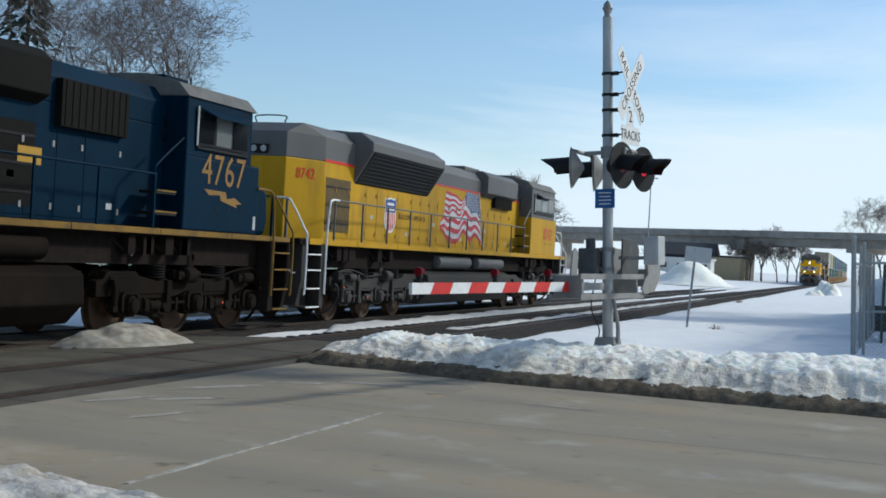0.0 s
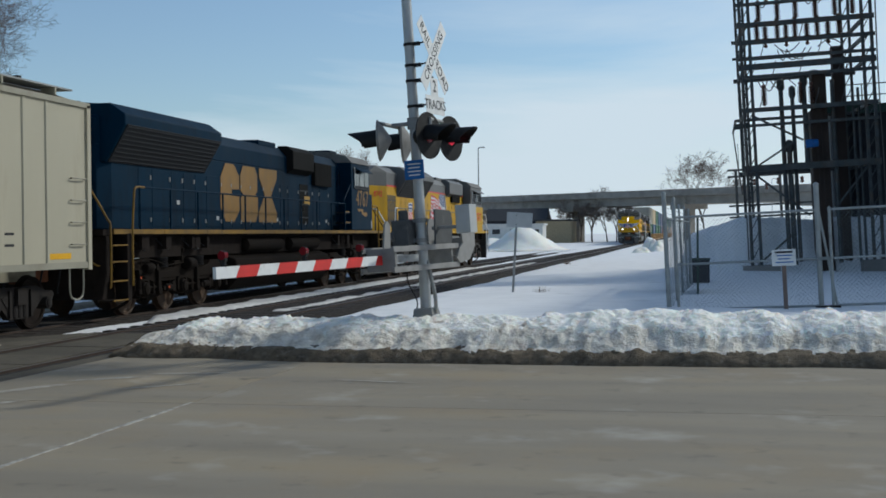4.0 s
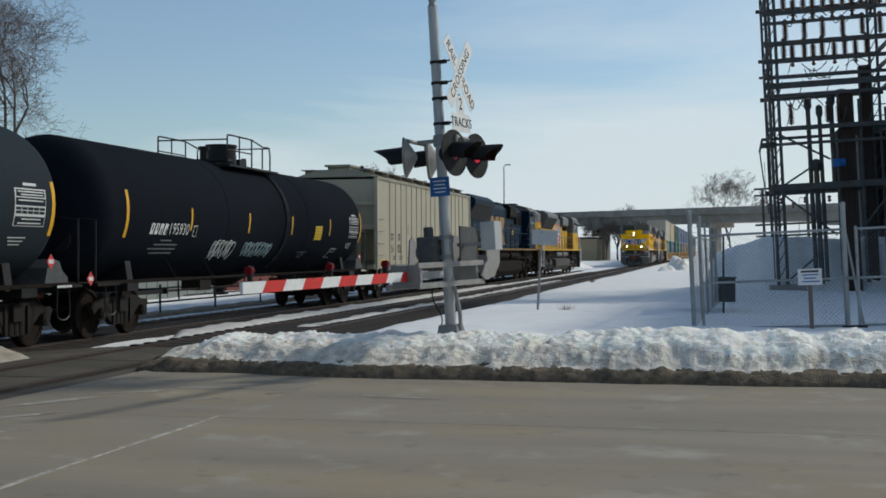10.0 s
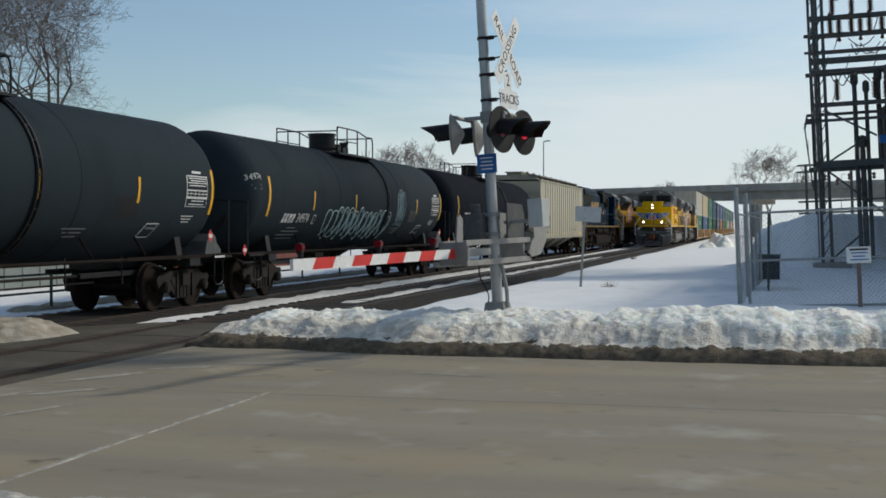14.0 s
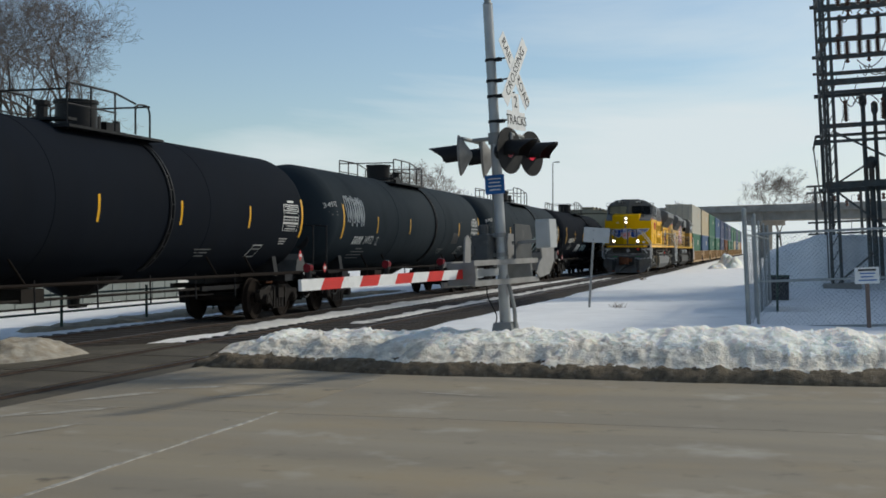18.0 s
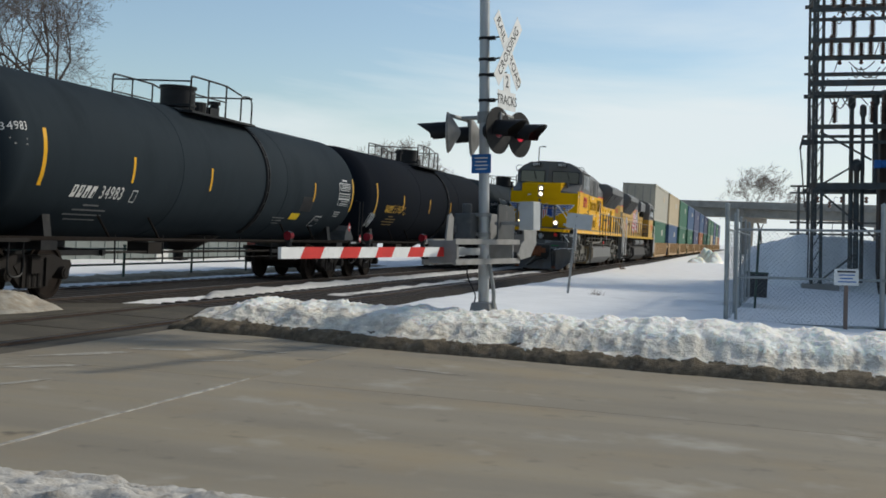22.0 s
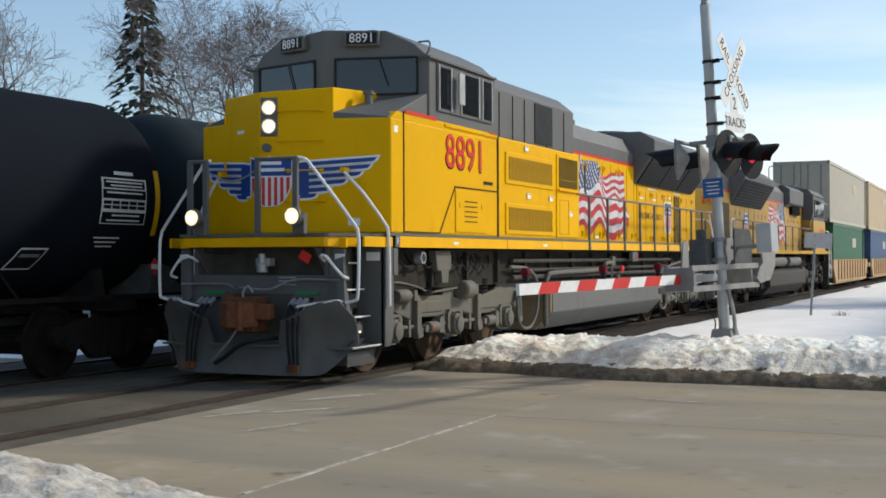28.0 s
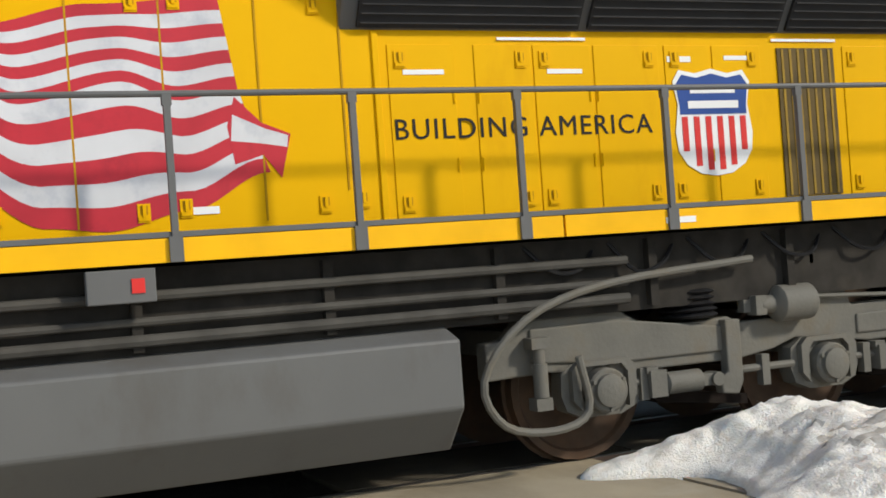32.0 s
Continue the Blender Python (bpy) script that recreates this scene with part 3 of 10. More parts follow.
def bank_z(x, y):
    d = y - bank_front(x) - 0.14 - 0.08 * fbm(x, 0, 2.6, 12.0)
    end = bank_end(x, y)
    z = 0.13 * smooth(-0.02, 0.12, d) + (0.30 + 0.12 * smooth(-4.5, -0.5, x)) * (0.55 * smooth(0.0, 0.7, d) + 0.45 * smooth(0.2, 1.35, d)) + 0.10 * fbm(x, 0, 0.8, 21) * smooth(0.0, 0.3, d)
    z -= 0.18 * smooth(1.5, 2.6, d)
    v = noise.voronoi((x * 5.2 + 0.5 * fbm(x, y, 4, 3), y * 4.6, 8.0))[0]
    ridge = 0.05 * min(0.5, v[1] - v[0]) - 0.03 * abs(fbm(x, y * 0.8, 6.5, 26.0))
    z += (chunks(x, y, 0.038, 2.0) + 0.7 * ridge + 0.026 * fbm(x, y, 13.0, 6.0) + 0.022 * fbm(x, y, 26.0, 7.0) + 0.05 * fbm(x, y * 0.6, 2.2, 16.0)) * smooth(0.0, 0.35, d) * (1 - smooth(1.8, 3.0, d))
    z = z * (0.30 + 0.70 * end)
    out = 0.35 * (1 - smooth(-0.04, 0.03, d)) + 0.5 * (1 - smooth(-7.95, -7.45, x + 0.2 * fbm(y, 0, 3, 1))) + 0.3 * smooth(2.6, 3.3, d)
    return z - out


def foot_z(x, y):
    d = y - bank_front(x)
    end = smooth(-7.8, -7.1, x + 0.3 * fbm(y, 0, 2, 5))
    z = 0.15 * smooth(-0.03, 0.26, d) + 0.03 * fbm(x, y, 6.0, 4.0) + chunks(x, y, 0.035, 17) + 0.02 * fbm(x, y, 18.0, 4.5)
    return z * (0.35 + 0.65 * end) - 0.3 * (1 - smooth(-0.05, 0.04, d)) - 0.3 * (1 - end) - 0.3 * smooth(0.9, 1.3, d)


def bank_dirt(x, y, z):
    """Road spray has stained the foot of the bank."""
    h = z + 0.10 * fbm(x, y, 2.2, 33) + 0.07 * fbm(x, y, 8.0, 34) + 0.10 * fbm(x, 0, 0.5, 35)
    return 2 if z < 0.150 + 0.05 * fbm(x, y, 5.0, 36) else (1 if h < 0.37 else 0)


heap("snow_bank", "plowed bank of chunky white snow along the road, stained at its foot", -8.2, 12.0, 15.0, 18.9, 0.036, bank_z, (BANK_SNOW, BANK_STAINED, GRIT), mi=bank_dirt)
heap("gravel_foot", "dark gravel and grit frozen to the foot of the snow bank", -8.2, 13.0, 15.0, 16.9, 0.055, foot_z, (GRIT,))


def near_z(x, y):
    far = 6.95 + 0.15 * fbm(x, 0, 0.9, 3)
    near = 4.55 - 1.9 * smooth(-6.4, -4.5, x) - 0.85 * smooth(-6.6, -7.3, x) + 0.2 * fbm(x, 0, 1.3, 5)
    crest = 5.55
    up = smooth(near, crest, y) if y < crest else 1 - smooth(crest, far, y)
    end = smooth(-7.95 + 0.4 * abs(y - 4.2) * (1 if y < 3.7 else 0.35), -6.85, x)
    h = 0.43 - 0.22 * smooth(-5.8, -3.6, x) - 0.06 * smooth(-2, 4, x)
    pits = 0.05 * fbm(x, y, 3.3, 41) + 0.026 * fbm(x, y, 8.0, 43) + 0.015 * fbm(x, y, 17.0, 45)
    z = h * up * end + (chunks(x, y, 0.03, 9.0) + pits) * min(1.0, 1.6 * up) * end
    return z - 0.30 * (1 - smooth(0, 0.12, up * end))


def near_dirt(x, y, z):
    """Grit lies along the road side of the ridge and away from the tracks."""
    d = 1.1 * smooth(4.4, 5.5, y) * smooth(-6.9, -4.4, x)
    return 1 if d + 0.35 * fbm(x, y, 3.0, 51) + 0.30 * fbm(x, y, 11.0, 52) > 0.47 else 0


heap("roadside_snow", "heap of grainy, dirty old snow at the road's edge", -8.2, 9.0, 2.6, 7.4, 0.033, near_z, (DIRTY_SNOW, GRITTY_SNOW), mi=near_dirt)


def cone_heap(name, label, cx, cy, rx, ry, h, step, seed, mats=(BANK_SNOW,), a=0.05, mi=None):
    def z(x, y):
        r = math.hypot((x - cx) / rx, (y - cy) / ry) + 0.12 * fbm(x, y, 1.2 / rx, seed)
        return h * (1 - smooth(0.0, 1.0, r)) + lumps(x, y, a, seed) * (1 - smooth(0.6, 1.0, r)) - 0.12 * smooth(0.85, 1.1, r)
    return heap(name, label, cx - rx * 1.25, cx + rx * 1.25, cy - ry * 1.25, cy + ry * 1.25, step, z, mats, mi=mi)


cone_heap("snow_mound", "dirty crusted snow mound between the two tracks", -11.0, 16.8, 1.0, 1.3, 0.21, 0.06, 3.0, (MOUND_SNOW,), a=0.09)


def between_z(x, y):
    e = smooth(-11.15, -10.8, x + 0.2 * fbm(y, 0, 0.7, 4)) * (1 - smooth(-10.35, -9.95, x + 0.22 * fbm(y, 3, 0.8, 5)))
    e *= smooth(21.2, 22.4, y + 2.2 * (x + 9.9) + 0.3 * fbm(x, y, 1.0, 8)) * (1 - smooth(150, 170, y))
    return -0.02 + 0.02 * fbm(x, y, 1.1, 6) + 0.012 * fbm(x, y, 4.0, 7) - 0.22 * (1 - e)


heap("track_snow", "flat ribbon of old snow between the two tracks", -12.2, -9.4, 19.0, 60.0, 0.12, between_z, (TRACK_SNOW,))


def verge_z(x, y):
    e = 1 - smooth(-13.78, -13.66, x + 0.06 * fbm(y, 0, 1.2, 31))
    return 0.03 + 0.03 * fbm(x, y, 0.8, 32) - 0.05 * smooth(-14.9, -15.4, x) - 0.25 * (1 - e)


verge = heap("track_snow", "flat shaded snow along the far track", -15.6, -13.4, 20.2, 70.0, 0.11, verge_z, (SNOW,))
verge.location.z = -0.22


def gauge_z(x, y):
    e = smooth(-9.0, -8.8, x + 0.12 * fbm(y, 0, 0.8, 14)) * (1 - smooth(-8.5, -8.3, x + 0.12 * fbm(y, 3, 0.9, 15))) * smooth(23.5, 26.5, y)
    return -0.015 + 0.03 * fbm(x, y, 0.9, 16) - 0.16 * (1 - e)


heap("track_snow", "thin line of old snow between the rails of the near track", -9.2, -8.1, 20.0, 70.0, 0.09, gauge_z, (TRACK_SNOW,))


def yard_heap(x, y):
    u = smooth(-0.45, 0.15, x + 0.2 * fbm(y, 0, 0.6, 2)) * (1 - smooth(7.5, 10.5, x))
    v = smooth(47.6, 50.2, y + 0.5 * fbm(x, 0, 0.7, 9)) * (1 - smooth(54, 60, y))
    h = 1.35 + 0.72 * smooth(-0.2, 2.4, x)
    return h * u * v + (0.20 * fbm(x, y, 0.5, 6) + lumps(x, y, 0.08, 11.0)) * u * v - 0.2 * (1 - smooth(0, 0.1, u * v))


heap("snow_heap", "broad shaded snow heap inside the substation fence", -1.0, 11.0, 46.8, 60.5, 0.15, yard_heap, (SNOW,))
cone_heap("snow_heap", "big clean snow heap beyond the far track", -17.2, 128.0, 4.6, 6.0, 2.3, 0.3, 5.0, a=0.1)
cone_heap("snow_heap", "low snow heap near the bridge", -26.0, 150.0, 8.0, 7.0, 1.2, 0.5, 6.0, a=0.1)
for k, (x, y, h) in enumerate(((-2.7, 105, 0.75), (-3.2, 109, 0.95), (-3.6, 114, 1.05), (-4.1, 120, 0.95), (-3.9, 100, 0.30))):
    cone_heap("snow_lump", "rough snow thrown up beside the near track", x, y, 0.85, 2.6, h, 0.16, 20.0 + k, a=0.28)


# ---- crossing signal with its lowered gate ----
LEAN = Matrix.Rotation(radians(-2.4), 4, 'Y')      # everything upright here leans a little
SIG = Matrix.Translation((-3.44, 17.3, 0.40)) @ Matrix.Rotation(radians(-3.2), 4, 'Y') @ Matrix(((0.977, 0.214, 0, 0), (-0.214, 0.977, 0, 0), (0, 0, 1, 0), (0, 0, 0, 1)))


def crossing_signal():
    s = thing("crossing_signal", "galvanized level crossing mast with signs, lamps and a lowered gate", "signal", SIG)
    part("mast", Geo().cyl((0, 0, 0.0), (0, 0, 4.72), 0.078, 0.070, 20), GALV, s, smooth=True)
    part("finial", Geo().lathe([(4.72, 0.075), (4.76, 0.05), (4.80, 0.05), (4.86, 0.075), (4.93, 0.05), (4.97, 0.012)], (0, 0, 0), "z", 16), GALV_DULL, s, smooth=True)
    g = Geo().box(0, 0, 0.09, 0.34, 0.30, 0.18, top=0.82).box(0, 0, -0.12, 0.5, 0.5, 0.28)
    base = part("base", g, GALV_DULL, s, "cast junction base on a footing", bevel=0.015)
    part("conduit", Geo().tube([(0.16, -0.02, 0.1), (0.17, -0.04, 0.35), (0.12, -0.03, 0.62), (0.06, 0, 0.85)], 0.028), GALV_DULL, base, smooth=True)
    for k in range(4):
        part("bolt", Geo().cyl((0.2 * (1 if k % 2 else -1), 0.2 * (1 if k > 1 else -1), 0.0), (0.2 * (1 if k % 2 else -1), 0.2 * (1 if k > 1 else -1), 0.07), 0.018, n=6), GALV_DULL, base)
    # signs on brackets
    for z in (3.92, 3.62, 3.40, 3.04):
        g = Geo().cyl((0, 0, z - 0.02), (0, 0, z + 0.02), 0.084, n=14)
        g.box(0.11, 0, z, 0.10, 0.06, 0.05)
        g.cyl((0.1, 0, z), (0.34, 0, z + 0.02), 0.012, n=6)
        part("bracket", g, BLACKP, s)
    buck = part("crossbuck", Geo().cyl((0.335, 0, 3.70), (0.352, 0, 3.70), 0.03, n=8), BLACKP, s, "white railroad crossing sign of two crossed boards")
    for ang, words, dx in ((48, ("RAIL", "ROAD"), 0.0), (-48, ("CROSSING",), 0.006)):
        m = facing((0.36 + dx, 0, 3.72), (0, 1, 0), (1, 0, 0)) @ pose(0, 0, 0, 0, 0, -ang if ang > 0 else -ang)
        board = part("board", Geo().box(0, 0, 0, 1.22, 0.228, 0.005), SIGNW, buck, at=m)
        texts = [(words[0], -0.36), (words[1], 0.36)] if len(words) == 2 else [(words[0], 0.0)]
        for wd, x in texts:
            ob = part("word", text_mesh(wd, 0.19, 0.001, spread=1.08 if len(words) == 1 else 1.0), None, buck, at=m @ pose(x, 0, 0.0045))
    plate = part("tracks_sign", Geo().box(0.345, 0, 3.02, 0.005, 0.62, 0.26).box(0.345, 0, 3.275, 0.005, 0.24, 0.26), SIGNW, s, "white number-of-tracks sign")
    part("word", text_mesh("TRACKS", 0.19, 0.001), None, plate, at=facing((0.35, 0, 3.02), (0, 1, 0), (1, 0, 0)))
    part("word", text_mesh("2", 0.24, 0.001), None, plate, at=facing((0.35, 0, 3.28), (0, 1, 0), (1, 0, 0)))
    # cross arm and flashing lamps
    g = Geo().cyl((-0.36, 0, 2.80), (0.36, 0, 2.80), 0.03, n=10)
    for sx in (-1, 1):
        g.cyl((0.36 * sx, -0.40, 2.80), (0.36 * sx, 0.40, 2.80), 0.028, n=10)
        for sy in (-0.38, 0.38):
            g.cyl((0.36 * sx, sy, 2.80), (0.36 * sx, sy, 2.66), 0.026, n=8)
    g.cyl((0, 0, 2.72), (0, 0, 2.88), 0.10, n=14)
    part("lamp_arm", g, GALV_DULL, s, smooth=True, at=pose(0, 0, 0, 0, 0, 6))
    for sx in (1, -1):
        for sy in (-0.38, 0.38):
            c = Vector((0.36 * sx, sy, 2.57))
            lamp = part("lamp", Geo().lathe([(-0.20, 0.04), (-0.17, 0.10), (-0.02, 0.16), (0.02, 0.16)] if sx > 0 else [(-0.02, 0.27), (0.0, 0.27), (0.12, 0.08), (0.15, 0.03)], c, "x", 18), LAMPGREY if sx < 0 else BLACKP, s, "flashing-light head with a round backing", smooth=True, at=Matrix.Translation(c) @ Matrix.Rotation(radians(-8 if sx > 0 else 20), 4, "Z") @ Matrix.Translation(-c))
            part("backing", Geo().lathe([(0.025 * sx - 0.006, 0.325 if sx > 0 else 0.29), (0.025 * sx + 0.006, 0.325 if sx > 0 else 0.29)], c, "x", 28), BLACKP if sx > 0 else LAMPGREY, lamp)
            part("lens", Geo().lathe([(0.034 * sx, 0.10), (0.05 * sx, 0.085), (0.06 * sx, 0.04)], c, "x", 18), REDGLOW if sx > 0 and sy > 0 else REDLENS, lamp, "red lens", smooth=True)
            g = Geo()
            n = 14
            vs, fs = [], []
            for i, (dx, r) in enumerate(((0.03, 0.155), (0.46, 0.15), (0.465, 0.143), (0.03, 0.148))):
                for k in range(n + 1):
                    a = radians(-25) + k * radians(230) / n
                    drop = 0.0 if i in (0, 3) else -0.02
                    vs.append(c + Vector((dx * sx * (0.55 + 0.45 * math.sin(max(0.0, min(math.pi, a)))) if i in (1, 2) else dx * sx, math.cos(a) * r, math.sin(a) * r + drop)))
            for i in range(3):
                fs += [(i * (n + 1) + k, i * (n + 1) + k + 1, (i + 1) * (n + 1) + k + 1, (i + 1) * (n + 1) + k) for k in range(n)]
            part("visor", g.add(vs, fs), BLACKP, lamp, "long black hood", smooth=True)
    # small notice
    sign = part("notice", Geo().box(0, -0.10, 2.14, 0.30, 0.006, 0.27, pose(0, 0, 0, 0, 0, 0)), BLUE, s, "blue emergency notice plate with white lines")
    for k in range(4):
        part("print", Geo().box(0.0, -0.105, 2.22 - 0.052 * k, 0.20 - 0.03 * (k % 2), 0.004, 0.016), SIGNW, sign)
    # gate mechanism
    mech = part("gate_mechanism", Geo().box(-0.22, -0.10, 1.24, 0.26, 0.30, 0.40).cyl((-0.22, -0.10, 1.40), (-0.22, -0.10, 1.58), 0.07, n=12).cyl((-0.36, -0.2, 1.22), (-0.30, -0.2, 1.22), 0.09, n=14), FRAMESTEEL, s, "dark gate motor housing clamped to the mast", bevel=0.02)
    for z in (1.14, 1.42):
        part("clamp", Geo().cyl((0, 0, z - 0.03), (0, 0, z + 0.03), 0.100, n=14).box(-0.12, -0.04, z, 0.24, 0.07, 0.05), GALV_DULL, mech)
    part("cable", Geo().tube([(-0.1, -0.2, 1.0), (-0.14, -0.26, 0.6), (-0.06, -0.16, 0.3), (-0.14, -0.05, 0.12)], 0.009), BLACKP, mech, smooth=True)
    part("mounting_plate", Geo().prism([(-0.02, 1.02), (0.55, 1.02), (0.62, 1.40), (0.55, 1.55), (0.02, 1.57)], "x", 0.20, 0.225), FRAMESTEEL, s, "dark grey side plate", bevel=0.004)
    for sx in (-0.24, 0.30):
        prof = [(0.50, 0.86), (0.62, 0.78), (0.98, 0.82), (1.20, 1.02), (1.24, 1.36), (1.12, 1.44), (0.78, 1.46), (0.72, 1.30), (0.74, 1.06), (0.62, 1.00)]
        part("counterweight_arm", Geo().prism(prof, "x", sx - 0.014, sx + 0.014), LAMPGREY, s, "pale grey curved counterweight arm", bevel=0.004)
    part("counterweight", Geo().box(0.03, 1.02, 1.02, 0.50, 0.22, 0.26), LAMPGREY, s, bevel=0.01)
    part("front_plate", Geo().prism([(-1.22, 1.02), (-1.02, 1.02), (-0.98, 1.36), (-1.06, 1.42), (-1.14, 1.38)], "x", -0.02, 0.004), LAMPGREY, s, "pale grey slanted plate", bevel=0.003)
    for z in (1.035, 0.765):
        for sx in (-0.2, 0.26):
            part("side_bar", Geo().box(sx, -0.42, z, 0.045, 2.15, 0.075), LAMPGREY, s, bevel=0.005)
    for y in (0.50, -1.35):
        part("bar_tie", Geo().box(0.03, y, 0.90, 0.42, 0.06, 0.30), LAMPGREY, s, bevel=0.005)
    part("relay_box", Geo().box(0.66, 0.1, 1.40, 0.22, 0.26, 0.40), PALEBOX, s, "pale grey electrical cabinet", bevel=0.012)
    part("cabinet_door", Geo().box(0.66, -0.035, 1.40, 0.17, 0.012, 0.34), PALEBOX, s, bevel=0.004)
    part("cabinet_bracket", Geo().box(0.38, 0.1, 1.30, 0.5, 0.04, 0.05), LAMPGREY, s)
    # gate arm: separate diagonal stripes
    arm = part("gate_arm", Geo().box(0.03, -0.62, 0.90, 0.05, 0.75, 0.10), GALV, s, "lowered red and white striped gate arm")
    n, y0, pitch = 11, -0.74, 0.405
    for k in range(n):
        ya, yb = y0 - k * pitch, y0 - (k + 1) * pitch
        sl = 0.045
        h = 0.062
        lean0 = 0 if k == 0 else sl
        lean1 = 0 if k == n - 1 else sl
        prof = [(ya + lean0, 0.90 + h), (ya - lean0, 0.90 - h), (yb - lean1, 0.90 - h), (yb + lean1, 0.90 + h)]
        part("stripe", Geo().prism(prof, "x", 0.012, 0.052), REDP if k % 2 == 1 else WHITEP, arm)
    for y in (-5.02, -3.35, -1.95):
        lamp = part("arm_lamp", Geo().cyl((0.03, y, 0.96), (0.03, y, 1.02), 0.03, n=8).box(0.03, y, 1.07, 0.07, 0.05, 0.11), BLACKP, arm, "small red lamp on the gate arm")
        part("lens", Geo().cyl((0.03, y - 0.03, 1.08), (0.03, y + 0.03, 1.08), 0.048, n=12), REDLENS, lamp)
    return s


crossing_signal()


# ---- small signs, fence, substation ----
def post_sign():
    s = thing("post_sign", "blank grey sign back on a leaning steel post", "sign", pose(-4.29, 31.5, 0.0, 0, 0, 0))
    m = pose(0, 0, 0, 0, 3.5, 0)
    part("post", Geo().box(0, 0, 1.0, 0.055, 0.035, 2.3), GALV_DULL, s, at=m)
    part("plate", Geo().box(0.08, -0.03, 1.98, 0.66, 0.006, 0.38), PALEBOX, s, "plain grey metal plate", at=m, bevel=0.002)
    for z in (1.86, 2.1):
        part("bolt", Geo().cyl((0, -0.045, z), (0, -0.02, z), 0.012, n=6), BLACKP, s, at=m)


post_sign()


def notice_post():
    s = thing("notice_post", "small white notice board on a wooden post by the fence", "sign", pose(1.95, 23.9, 0.0) @ LEAN)
    part("post", Geo().box(0, 0, 0.55, 0.075, 0.075, 1.1), POSTWOOD, s, bevel=0.008)
    b = part("board", Geo().box(0, -0.045, 1.13, 0.43, 0.02, 0.30), SIGNW, s, bevel=0.003)
    for k in range(4):
        part("print", Geo().box(0.01 * (k % 2), -0.057, 1.23 - 0.062 * k, 0.32 - 0.05 * (k % 3), 0.003, 0.022 if k else 0.035), BLUE if k else SIGNB, b)


notice_post()


def chain_link(x0, x1, z0, z1, step=0.075, r=0.0022):
    """Woven wire as crossing diagonal strands in the x-z plane."""
    g = Geo()
    wd, ht = x1 - x0, z1 - z0
    n = int((wd + ht) / step)
    for k in range(n + 1):
        d = k * step
        a, b = max(0, d - ht), min(wd, d)
        if b - a > 0.02:
            for s in (0, 1):
                p = (x0 + a, 0, z0 + d - a) if s == 0 else (x1 - a, 0, z0 + d - a)
                q = (x0 + b, 0, z0 + d - b) if s == 0 else (x1 - b, 0, z0 + d - b)
                g.cyl(p, q, r, n=3, caps=False)
    return g


LEAN_F = Matrix.Translation((1.0, 25.0, 0.0)) @ LEAN @ Matrix.Translation((-1.0, -25.0, 0.0))


def fence():
    f = thing("chain_link_fence", "galvanized chain-link fence round the substation with a closed gate", "fence", LEAN_F)
    posts = [(-0.21, 25.0, 2.42, 0.045), (-0.02, 25.0, 2.30, 0.03), (2.66, 24.7, 2.42, 0.05), (2.88, 24.68, 1.95, 0.03), (6.0, 24.5, 2.3, 0.04), (9.2, 24.3, 2.3, 0.04), (-0.1, 28.2, 2.3, 0.026), (0.0, 31.4, 2.3, 0.026), (0.1, 34.6, 2.3, 0.026), (0.2, 38.0, 2.3, 0.035)]
    for x, y, z, r in posts:
        p = part("post", Geo().cyl((x, y, -0.1), (x, y, z), r, n=12), FENCEPOST, f, smooth=True)
        part("cap", Geo().lathe([(z, r * 1.2), (z + 0.03, r * 1.1), (z + 0.06, 0.01)], (x, y, 0), "z", 12), FENCEPOST, p, smooth=True)
    spans = [((0.0, 25.0), (2.64, 24.72)), ((2.92, 24.68), (6.0, 24.5)), ((6.0, 24.5), (9.2, 24.3)), ((-0.2, 25.0), (-0.1, 28.2)), ((-0.1, 28.2), (0.0, 31.4)), ((0.0, 31.4), (0.1, 34.6)), ((0.1, 34.6), (0.2, 38.0))]
    for k, ((xa, ya), (xb, yb)) in enumerate(spans):
        a, b = Vector((xa, ya, 0)), Vector((xb, yb, 0))
        ln = (b - a).length
        m = Matrix.Translation(a) @ Matrix.Rotation(math.atan2(yb - ya, xb - xa), 4, 'Z')
        panel = part("wire_mesh", chain_link(0.02, ln - 0.02, 0.12, 1.92, 0.085 if k < 3 else 0.14, 0.0022 if k < 3 else 0.0011), FENCEWIRE, f, "woven wire mesh", at=m)
        tagged(panel, kind="stuff")
        for z in ((0.12, 1.02, 1.95) if k < 3 else (0.12, 1.95)):
            part("rail", Geo().cyl((0, 0, z), (ln, 0, z), 0.024, n=8), FENCEPOST, f, smooth=True, at=m)
        for q in range(3):
            if k > 2:
                part("barb_wire", Geo().cyl((0, 0, 2.05 + 0.11 * q), (ln, 0, 2.05 + 0.11 * q), 0.004, n=4), FENCEWIRE, f, at=m)
    part("brace", Geo().cyl((2.66, 24.7, 2.1), (2.95, 24.68, 0.1), 0.024, n=8), FENCEPOST, f)
    part("gate_foot", Geo().box(2.78, 24.68, 0.05, 0.45, 0.2, 0.14), TIE, f, bevel=0.01)
    part("latch", Geo().box(2.76, 24.66, 1.02, 0.24, 0.05, 0.06), FENCEWIRE, f)


fence()


def beam(g, a, b, w=0.12):
    a, b = Vector(a), Vector(b)
    d = b - a
    m = d.to_track_quat("Z", "Y").to_matrix().to_4x4()
    c = (a + b) / 2
    return g.box(c.x, c.y, c.z, w, w, d.length, m)


